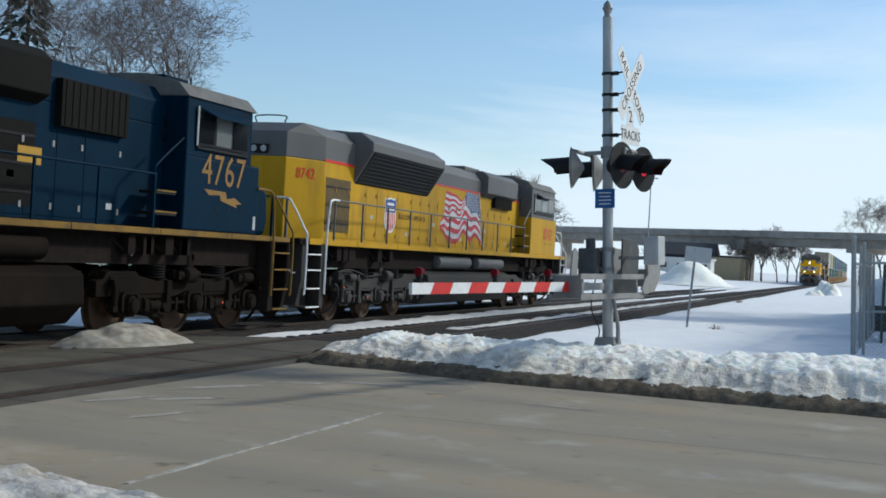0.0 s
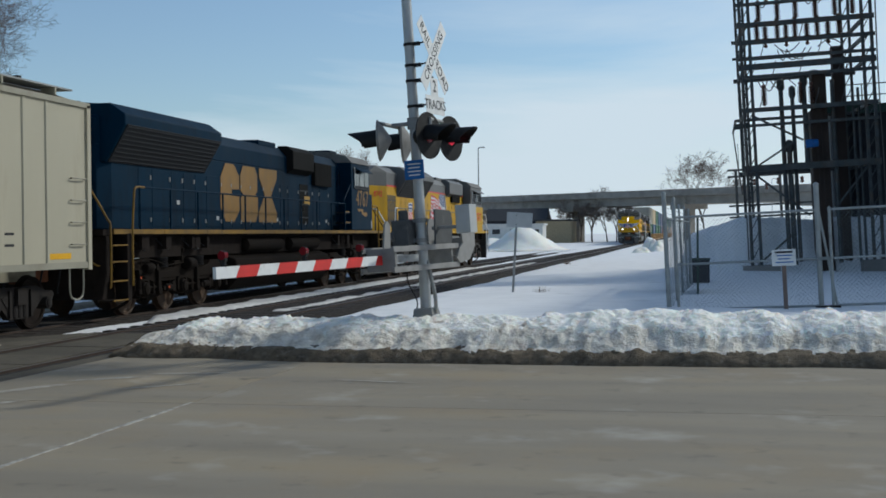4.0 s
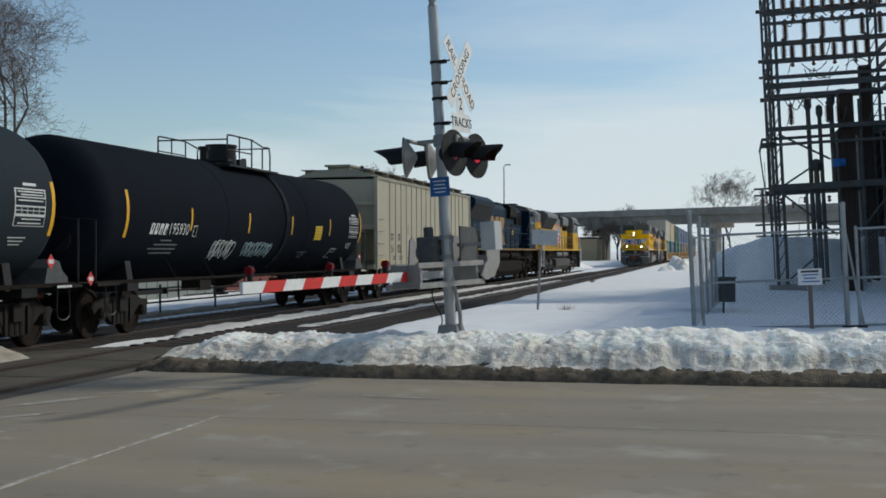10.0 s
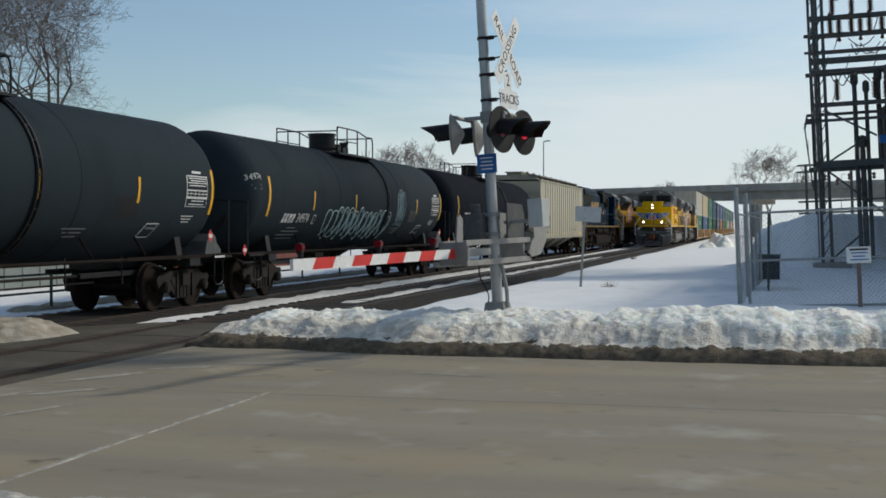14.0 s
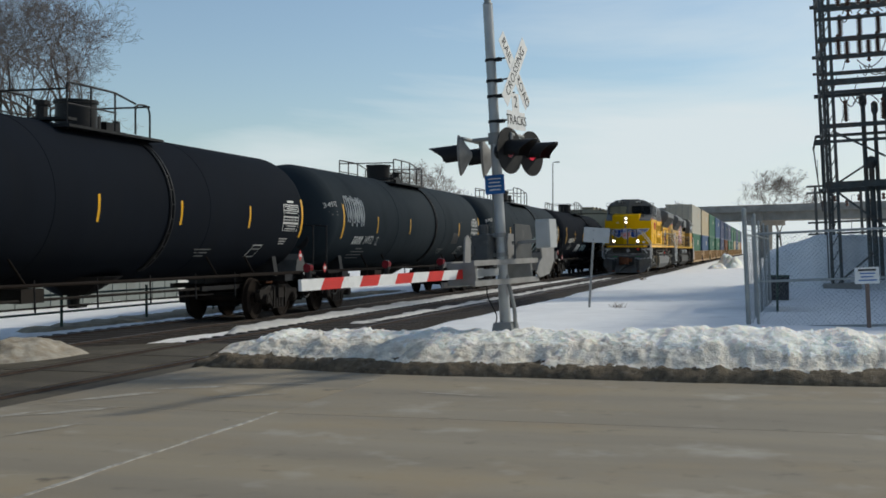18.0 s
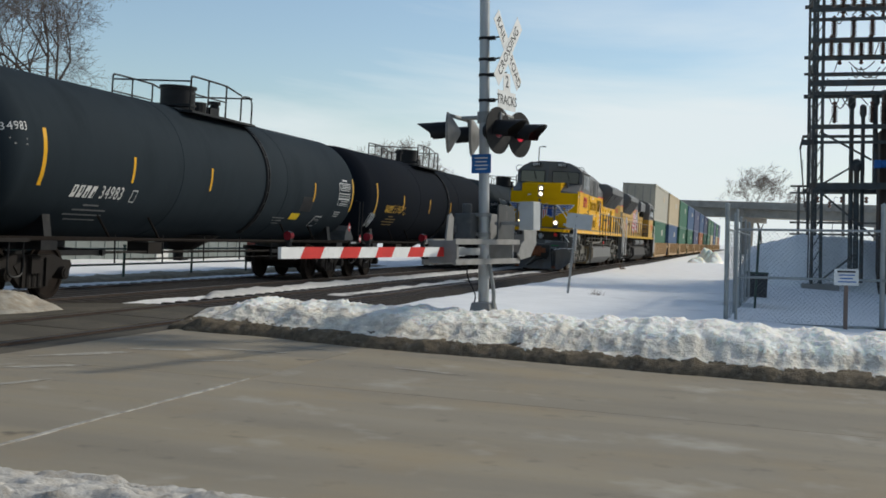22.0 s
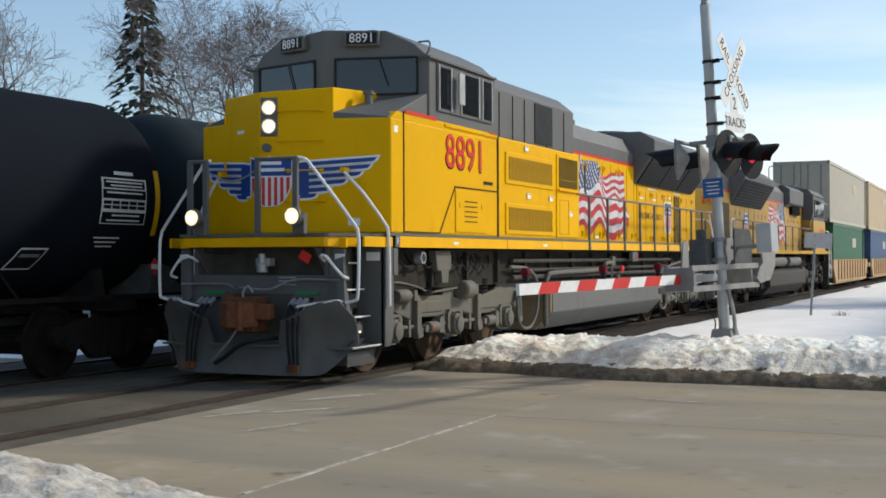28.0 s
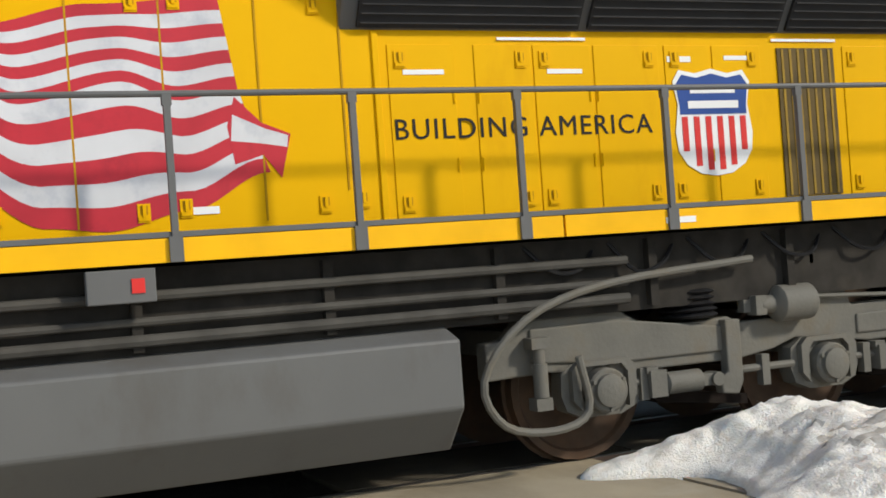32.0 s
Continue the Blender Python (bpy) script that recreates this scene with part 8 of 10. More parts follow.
# ---- older six-axle locomotives with a narrow hood from the cab to the tail ----
def hood_locomotive(label, body, roofmat, number, wheels, spec, side=-1, drop=0.0):
    """y from the front coupler (0) to the rear, z up from the rail; the seen side is given by side."""
    L = thing("locomotive", label, "locomotive")
    S = side
    gold = spec["gold"]
    sill = YELLOW_WORN if gold else DIMGOLD
    trim = WHITE if gold else DIMGOLD
    low = GRIMEGREY if gold else TRUCKD
    railc = LGREY if gold else DEEPBLUE
    c0, c1 = spec["cab"]
    end = spec["end"]
    tail = end + 1.15
    m = SIDE if S > 0 else facing((0, 0, 0), (0, -1, 0), (-1, 0, 0))
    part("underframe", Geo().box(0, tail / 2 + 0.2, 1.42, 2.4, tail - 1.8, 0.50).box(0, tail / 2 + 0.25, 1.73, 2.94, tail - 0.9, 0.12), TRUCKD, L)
    n = 9
    for k in range(n):
        a, b = 0.7 + (tail - 1.3) * k / n, 0.7 + (tail - 1.3) * (k + 1) / n
        for s in (-1, 1):
            part("sill_stripe", Geo().box(1.49 * s, (a + b) / 2, 1.745, 0.03, b - a - 0.02, 0.13 if gold else 0.10), sill, L)
    # end platforms, steps, pilots and couplers
    for e, y in ((-1, 0.62), (1, tail - 0.45)):
        part("end_pilot", Geo().prism([(-1.35, 0.35), (1.35, 0.35), (1.45, 0.9), (1.45, 1.66), (-1.45, 1.66), (-1.45, 0.9)], "y", y - 0.08, y + 0.08), low, L, bevel=0.02)
        part("coupler", Geo().box(0, y + 0.45 * e, 0.86, 0.30, 0.9, 0.24).box(0, y + 0.85 * e, 0.86, 0.42, 0.26, 0.30), RUST, L, bevel=0.02)
        for k in range(4):
            part("air_hose", Geo().tube([(-0.6 + 0.4 * k, y + 0.1 * e, 1.2), (-0.6 + 0.4 * k, y + 0.3 * e, 1.15), (-0.55 + 0.4 * k, y + 0.4 * e, 0.7), (-0.5 + 0.4 * k, y + 0.35 * e, 0.5)], 0.022, 6), BLACKP, L)
        for s in (-1, 1):
            st = part("step_well", Geo().box(1.16 * s, y - 0.42 * e, 1.0, 0.05, 0.75, 1.4), low, L, "dark step well with bright-edged steps")
            part("step_panel", Geo().box(1.36 * s, y - 0.86 * e, 1.0, 0.30, 0.20, 1.42), low, st, bevel=0.015)
            for z in (0.32, 0.72, 1.12, 1.46):
                part("step", Geo().box(1.34 * s, y - 0.42 * e, z, 0.34, 0.66, 0.03), low, st)
                part("step_edge", Geo().box(1.51 * s, y - 0.42 * e, z + 0.004, 0.02, 0.66, 0.03), trim, st)
            part("handrail", Geo().tube([(1.55 * s, y - 0.92 * e, 0.60), (1.55 * s, y - 0.92 * e, 1.75), (1.55 * s, y - 1.0 * e, 2.5), (1.54 * s, y - 1.08 * e, 2.66), (1.52 * s, y - 1.3 * e, 2.70), (1.50 * s, y - 1.6 * e, 2.70)], 0.024, 8), trim, L, "tubular corner handrail", smooth=True)
            part("handrail", Geo().tube([(1.50 * s, y + 0.02 * e, 0.62), (1.52 * s, y + 0.02 * e, 0.70), (1.52 * s, y + 0.02 * e, 1.80), (1.45 * s, y + 0.02 * e, 2.0), (1.12 * s, y + 0.02 * e, 2.55), (1.0 * s, y + 0.02 * e, 2.64), (0.6 * s, y + 0.02 * e, 2.66)], 0.024, 8), trim, L, smooth=True)
            part("grab_iron", Geo().tube([(1.30 * s, y + 0.06 * e, 1.05), (1.26 * s, y + 0.20 * e, 1.08), (1.0 * s, y + 0.20 * e, 1.30), (0.96 * s, y + 0.06 * e, 1.30)], 0.018, 6), trim, L)
        part("end_rail", Geo().cyl((-0.6, y + 0.02 * e, 2.66), (0.6, y + 0.02 * e, 2.66), 0.024, n=8), railc, L)
        for x in (-1.0, -0.35, 0.35, 1.0):
            part("end_post", Geo().box(x, y + 0.02 * e, 2.22, 0.05, 0.04, 0.88), railc, L)
    # nose and cab
    part("nose", Geo().prism([(1.25, 1.80), (1.15, 2.1), (1.22, 2.70), (c0 - 0.1, 3.10), (c0 + 0.2, 3.10), (c0 + 0.2, 1.80)], "x", -1.20, 1.20), body, L, "blunt sloping nose", bevel=0.09)
    part("cab_base", Geo().prism([(-1.47, 1.80), (1.47, 1.80), (1.47, 3.12), (-1.47, 3.12)], "y", c0 - 0.35, c1), body, L, bevel=0.03)
    part("cab", Geo().prism([(-1.47, 3.10), (1.47, 3.10), (1.45, 4.16), (1.22, 4.36), (0.6, 4.50), (-0.6, 4.50), (-1.22, 4.36), (-1.45, 4.16)], "y", c0, c1), roofmat, L, "crew cab", bevel=0.025)
    part("cab_roof", Geo().prism([(-1.49, 4.15), (1.49, 4.15), (1.25, 4.40), (0.6, 4.55), (-0.6, 4.55), (-1.25, 4.40)], "y", c0 - 0.12, c1 + 0.02), CABROOF, L, "weathered grey cab roof", bevel=0.01)
    for s in (-1, 1):
        part("windshield", Geo().box(0.66 * s, c0 - 0.006, 3.72, 1.05, 0.02, 0.56), CABGLASS, L)
        w = spec["window"]
        fr = part("side_window", Geo().box(1.475 * s, (w[0] + w[1]) / 2, 3.66, 0.02, w[1] - w[0], 0.66), BLACKP, L, "sliding cab side window with a sunshade")
        k = (w[1] - w[0]) / 3
        for q in range(3):
            part("pane", Geo().box(1.490 * s, w[0] + k * (q + 0.5), 3.64, 0.012, k - 0.08, 0.54), PALEGLASS if q == 1 else CABGLASS, fr)
        part("window_post", Geo().box(1.495 * s, w[1], 3.66, 0.02, 0.05, 0.70), GALV, fr)
        part("sunshade", Geo().add([(1.48 * s, w[0] + 0.1, 4.0), (1.48 * s, w[1] - 0.1, 4.0), (1.72 * s, w[1] - 0.3, 3.86), (1.72 * s, w[0] + 0.3, 3.86), (1.48 * s, w[0] + 0.1, 3.97), (1.48 * s, w[1] - 0.1, 3.97), (1.72 * s, w[1] - 0.3, 3.83), (1.72 * s, w[0] + 0.3, 3.83)], [(0, 1, 2, 3), (7, 6, 5, 4), (0, 4, 5, 1), (1, 5, 6, 2), (2, 6, 7, 3), (3, 7, 4, 0)]), body if not gold else roofmat, fr)
        part("armrest", Geo().box(1.49 * s, (w[0] + w[1]) / 2, 3.28, 0.05, w[1] - w[0], 0.05), BLACKP, fr)
        for q in range(3):
            part("rivet_mark", Geo().box(1.474 * s, c0 + 0.35 + 0.45 * q, 2.22, 0.006, 0.06, 0.05), BLACKGAP, L)
        part("edge_notice", Geo().box(1.474 * s, c0 - 0.22, 2.02, 0.006, 0.10, 0.26), OLDWHITE_SIGN, L)
        # doorway behind the cab
        part("cab_door_glass", Geo().box(0.82 * s, c1 + 0.012, 3.55, 0.42, 0.02, 0.42), CABGLASS, L)
        for q, z in enumerate((2.10, 2.44)):
            part("cab_step", Geo().box(1.28 * s, c1 + 0.55, z - 0.05 + 0.02 * q, 0.34, 0.70 - 0.1 * q, 0.05), BLACKP, L)
            part("cab_step_edge", Geo().box(1.455 * s, c1 + 0.55, z - 0.02 + 0.02 * q, 0.012, 0.70 - 0.1 * q, 0.03), sill, L)
        part("cab_stanchion", Geo().tube([(1.46 * s, c1 + 0.95, 1.82), (1.46 * s, c1 + 0.95, 2.7), (1.46 * s, c1 + 0.85, 2.9), (1.46 * s, c1 + 0.1, 3.4)], 0.02, 6), railc, L, smooth=True)
    # hood
    hood_top = 3.60
    ch = spec["chamfer"]
    part("hood", Geo().prism([(-1.0, c1 - 0.05), (1.0, c1 - 0.05), (1.0, end - 1.1 * ch), (1.0 - 0.45 * ch, end), (-1.0 + 0.45 * ch, end), (-1.0, end - 1.1 * ch)], "z", 1.80, hood_top), body, L, "long narrow engine hood with doors", bevel=0.02)
    r0, r1 = spec["radiator"]
    part("hood_roof", Geo().prism([(-1.0, hood_top), (1.0, hood_top), (1.0, 4.02), (0.76, 4.30), (-0.76, 4.30), (-1.0, 4.02)], "y", c1 - 0.05, r0 + 0.1), roofmat, L, bevel=0.02)
    part("tail_roof", Geo().add([(x, y, z) for z in (hood_top, 4.16) for x, y in ((-1.0, r1 - 0.1), (1.0, r1 - 0.1), (1.0, end - 1.1 * ch), (1.0 - 0.45 * ch, end), (-1.0 + 0.45 * ch, end), (-1.0, end - 1.1 * ch))] + [(0.72, r1 - 0.1, 4.40), (0.72, end - 0.5, 4.40), (-0.72, end - 0.5, 4.40), (-0.72, r1 - 0.1, 4.40)], [(0, 1, 7, 6), (1, 2, 8, 7), (2, 3, 9, 8), (3, 4, 10, 9), (4, 5, 11, 10), (5, 0, 6, 11), (6, 7, 12, 15), (7, 8, 13, 12), (8, 9, 13), (9, 10, 14, 13), (10, 11, 14), (11, 6, 15, 14), (12, 13, 14, 15), (5, 4, 3, 2, 1, 0)]), roofmat, L, bevel=0.015)
    rp = [(-1.0, 3.22), (1.0, 3.22), (1.47, 4.0), (1.47, 4.22), (1.12, 4.46), (-1.12, 4.46), (-1.47, 4.22), (-1.47, 4.0)]
    part("radiator_housing", Geo().prism(rp, "y", r0, r1), roofmat, L, "flared radiator housing with dark screens", bevel=0.03)
    for s in (-1, 1):
        part("radiator_screen", Geo().add([(1.02 * s, r0 + 0.1, 3.22), (1.02 * s, r1 - 0.1, 3.22), (1.49 * s, r1 - 0.1, 4.0), (1.49 * s, r0 + 0.1, 4.0), (0.98 * s, r0 + 0.1, 3.24), (0.98 * s, r1 - 0.1, 3.24), (1.45 * s, r1 - 0.1, 4.02), (1.45 * s, r0 + 0.1, 4.02)], [(0, 1, 2, 3), (7, 6, 5, 4), (0, 4, 5, 1), (1, 5, 6, 2), (2, 6, 7, 3), (3, 7, 4, 0)]), SCREEN, L)
        if s == S:
            for q in range(9):
                t = (q + 0.5) / 9
                part("screen_rib", Geo().box((1.03 + 0.475 * t) * s, (r0 + r1) / 2, 3.22 + 0.78 * t, 0.018, r1 - r0 - 0.25, 0.014), BLACKP, L)
        i0, i1 = spec["intake"]
        part("intake", Geo().box(1.06 * s, (i0 + i1) / 2, 3.62, 0.14, i1 - i0, 0.74), BRAKEBOX, L, "dark air intake screen", bevel=0.01)
        for q in range(10 if s == S else 0):
            part("intake_rib", Geo().box(1.135 * s, i0 + 0.1 + (i1 - i0 - 0.2) * q / 9, 3.62, 0.014, 0.03, 0.70), BRAKEBOX, L)
        b0, b1 = spec["bulge"]
        part("upper_bulge", Geo().prism([(0.96 * s, 3.50), (1.22 * s, 3.66), (1.22 * s, 4.20), (1.0 * s, 4.36), (0.7 * s, 4.36)], "y", b0, b1), BRAKEBOX if not gold else roofmat, L, "dull dark bulge above the hood side", bevel=0.02)
        if gold:
            part("red_line", Geo().box(1.003 * s, (c1 + r0) / 2, 3.62, 0.012, r0 - c1, 0.05), REDSTRIPE, L)
            part("red_line", Geo().box(1.003 * s, (r1 + end - 1.1 * ch) / 2, 3.62, 0.012, end - 1.1 * ch - r1, 0.06), REDSTRIPE, L)
        # hood doors with latches, grab irons and notices
        y = c1 + 1.25
        k = 0
        while y < end - 1.7:
            wd = 0.72 if k % 4 else 1.05
            if s == S:
                d = part("hood_door", Geo().box(1.002 * s, y + wd / 2, 2.52, 0.014, wd - 0.03, 1.30), body, L, bevel=0.005)
                for z in (2.02, 2.98):
                    part("latch", cached(("hl", gold), lambda: Geo().box(0, 0, 0, 0.022, 0.05, 0.10).mesh("latch", GALV_DULL if not gold else GRILLE)), None, d, at=pose(1.016 * s, y + 0.09, z))
                if k % 3 == 0:
                    part("notice", Geo().box(1.012 * s, y + 0.32, 2.10 + 0.35 * (k % 2), 0.004, 0.16, 0.10), OLDWHITE_SIGN, L)
            y += wd
            k += 1
        f0, f1 = spec["filter"]
        part("filter_door", Geo().box(1.004 * s, (f0 + f1) / 2, 2.62, 0.02, f1 - f0, 1.25), INTAKE if gold else BRAKEBOX, L, "dark slatted filter door")
        for q in range(3):
            part("filter_bar", Geo().box(1.018 * s, (f0 + f1) / 2, 2.2 + 0.42 * q, 0.012, f1 - f0, 0.04), BLACKP, L)
        # walkway railing
        part("handrail", Geo().cyl((1.50 * s, c1 + 0.95, 2.70), (1.50 * s, end - 0.6, 2.70), 0.02, n=8), railc, L, "thin walkway handrail", smooth=True)
        np_ = 11
        for q in range(np_):
            part("rail_post", cached(("hpost", gold), lambda: Geo().box(0, 0, 2.25, 0.035, 0.04, 0.92).mesh("rail_post", railc)), None, L, at=pose(1.50 * s, c1 + 1.0 + (end - 1.7 - c1) * q / (np_ - 1), 0))
    for q in range(3):
        part("roof_fan", Geo().lathe([(4.44, 0.70), (4.52, 0.68), (4.54, 0.2)], (0, r0 + 0.9 + (r1 - r0 - 1.8) * q / 2, 0), "z", 20), roofmat, L, smooth=True)
    part("exhaust", Geo().box(0, r0 - 2.2, 4.34, 0.7, 1.1, 0.22), BLACKP, L, bevel=0.02)
    part("brake_hatch", Geo().box(0, (b0 + b1) / 2 + 2.2, 4.34, 1.6, 1.5, 0.16), roofmat, L, bevel=0.03)
    part("air_conditioner", Geo().box(0, (c0 + c1) / 2, 4.58, 0.9, 0.8, 0.16), roofmat, L, bevel=0.03)
    part("horn", Geo().cyl((0.2, c1 + 0.5, 4.48), (0.2, c1 + 0.15, 4.48), 0.03, 0.07, 10).cyl((0.36, c1 + 0.5, 4.48), (0.36, c1 + 0.2, 4.48), 0.03, 0.06, 10).box(0.28, c1 + 0.5, 4.40, 0.3, 0.08, 0.12), BLACKP, L)
    for x in (-0.4, 0.0, 0.4):
        part("antenna", Geo().cyl((x, c0 + 0.6, 4.5), (x, c0 + 0.6, 4.72), 0.012, n=5), BLACKP, L)
    # tail face
    part("tail_light_box", Geo().box(-0.12 * S, end + 0.01, 3.76, 0.46, 0.06, 0.20), BLACKGAP, L)
    for x in (-0.24, 0.0):
        part("tail_lamp", Geo().lathe([(0.03, 0.075), (0.045, 0.04)], (x * S, end + 0.01, 3.76), "y", 14), OLDWHITE_SIGN, L, "unlit twin tail headlight")
    part("tail_door", Geo().box(-0.30 * S, end + 0.008, 2.72, 0.60, 0.02, 1.60), body if gold else ORANGE_END, L, bevel=0.01)
    if not gold:
        part("tail_panel", Geo().box(0, end + 0.003, 2.95, 1.05, 0.02, 2.2), ORANGE_END, L, "orange painted tail face")
        for x in (-0.30, 0.30):
            part("tail_rung", Geo().box(x, end + 0.03, 2.3, 0.4, 0.03, 0.04), ORANGE_END, L)
    part("roof_grab", Geo().tube([(-0.35, end - 0.25, 4.38), (-0.35, end - 0.25, 4.52), (0.35, end - 0.25, 4.52), (0.35, end - 0.25, 4.38)], 0.016, 6), BLACKP, L)
    # tanks and trucks
    t0, t1 = spec["tank"]
    part("fuel_tank", Geo().prism([(-1.10, 1.15), (1.10, 1.15), (1.42, 1.02), (1.46, 0.55), (1.15, 0.22), (-1.15, 0.22), (-1.46, 0.55), (-1.42, 1.02)], "y", t0, t1), spec["tank_paint"], L, "long grimy fuel tank", bevel=0.04)
    for a, b in ((0.10, 0.44), (0.52, 0.88)):
        part("air_reservoir", Geo().lathe([((t1 - t0) * a, 0.10), ((t1 - t0) * a + 0.06, 0.19), ((t1 - t0) * b - 0.06, 0.19), ((t1 - t0) * b, 0.10)], (1.22 * S, t0, 1.40), "y", 14), LGREY if gold else spec["tank_paint"], L, "air reservoir slung under the walkway", smooth=True)
    rnd = random.Random(len(label))
    for k in range(12):
        yy = rnd.uniform(1.6, 6.5) if k % 2 else rnd.uniform(end - 5.5, end - 1)
        part("cable", Geo().tube([(1.2 * S, yy, 1.62), (1.32 * S, yy + 0.18, 1.45 - rnd.uniform(0, 0.15)), (1.30 * S, yy + 0.42, 1.42), (1.2 * S, yy + 0.6, 1.60)], 0.02, 5), BLACKP, L)
        part("under_box", Geo().box(1.30 * S, yy + 0.3, 1.50, 0.2, rnd.uniform(0.15, 0.4), 0.3), TRUCKD, L)
    for yt, turn in zip(spec["trucks"], (0, 180)):
        six_wheel_truck(L, yt, wheels, S, spec["truck_paint"], turn, drop)
    part("number", text_mesh(number, spec["digits"][2], 0.003, REDSTRIPE if gold else OLDGOLD, 1.05, 0.98), None, L, at=Matrix.Translation((1.477 * S, spec["digits"][0], spec["digits"][1])) @ m)
    if gold:
        part("tail_number", text_mesh(number, 0.34, 0.002, REDSTRIPE, 1.0, 0.85), None, L, at=facing(((1.0 - 0.225 * ch + 0.012) * S, end - 0.55 * ch, 3.26), (-0.379, 0.926 * S, 0), (0.926 * S, 0.379, 0)))
        part("slogan", text_mesh("BUILDING AMERICA", 0.21, 0.002, BLACKP, 1.12, 1.0), None, L, at=Matrix.Translation((1.013 * S, spec["slogan"], 2.56)) @ m)
        shield_logo(L, Matrix.Translation((1.010 * S, spec["shield"], 2.56)) @ m, 1.0)
    return L


# ---- freight cars ----
TANK_BLACK = mat("tank_black", (0.0090, 0.0115, 0.0165), 0.85, var=0.2, scale=0.8, dirt=(0.011, 0.013, 0.016), dirt_amt=0.3, dirt_scale=0.9, streak=0.3, spec=0.03)
TANK_GREY = mat("tank_charcoal", (0.0235, 0.032, 0.039), 0.8, var=0.15, scale=0.8, dirt=(0.015, 0.020, 0.024), dirt_amt=0.4, dirt_scale=0.8, streak=0.3, spec=0.05)
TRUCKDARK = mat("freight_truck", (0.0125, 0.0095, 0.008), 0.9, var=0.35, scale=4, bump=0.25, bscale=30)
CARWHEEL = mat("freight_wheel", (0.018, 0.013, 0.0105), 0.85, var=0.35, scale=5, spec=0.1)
CREAM = mat("cream_paint", (0.405, 0.370, 0.275), 0.6, var=0.08, scale=0.7, dirt=(0.30, 0.25, 0.17), dirt_amt=0.3, dirt_scale=0.9, streak=0.25)
CREAM_D = mat("cream_end", (0.30, 0.28, 0.215), 0.65, var=0.15, scale=1.0, dirt=(0.20, 0.17, 0.12), dirt_amt=0.4, dirt_scale=1.1, streak=0.4)
OLDWHITE = mat("stencil_white", (0.62, 0.62, 0.60), 0.6, var=0.12)
YELSTEN = mat("stencil_yellow", (0.50, 0.29, 0.02), 0.6, var=0.12)
TEALSPRAY = mat("pale_spray", (0.34, 0.44, 0.44), 0.6, var=0.2)
LIMESPRAY = mat("lime_spray", (0.42, 0.44, 0.20), 0.6, var=0.2)
TANKREF = mat("reflector", (0.70, 0.37, 0.01), 0.4, var=0.12)
STENCIL_FAINT = mat("faded_stencil", (0.16, 0.165, 0.165), 0.7, var=0.25)
STICKER = mat("yellow_sticker", (0.72, 0.50, 0.01), 0.5, var=0.12, scale=6)
STENCIL_TAN = mat("faded_yellow_stencil", (0.16, 0.105, 0.02), 0.7, var=0.25)
PLACRED = mat("placard_red", (0.55, 0.05, 0.05), 0.5, var=0.1)


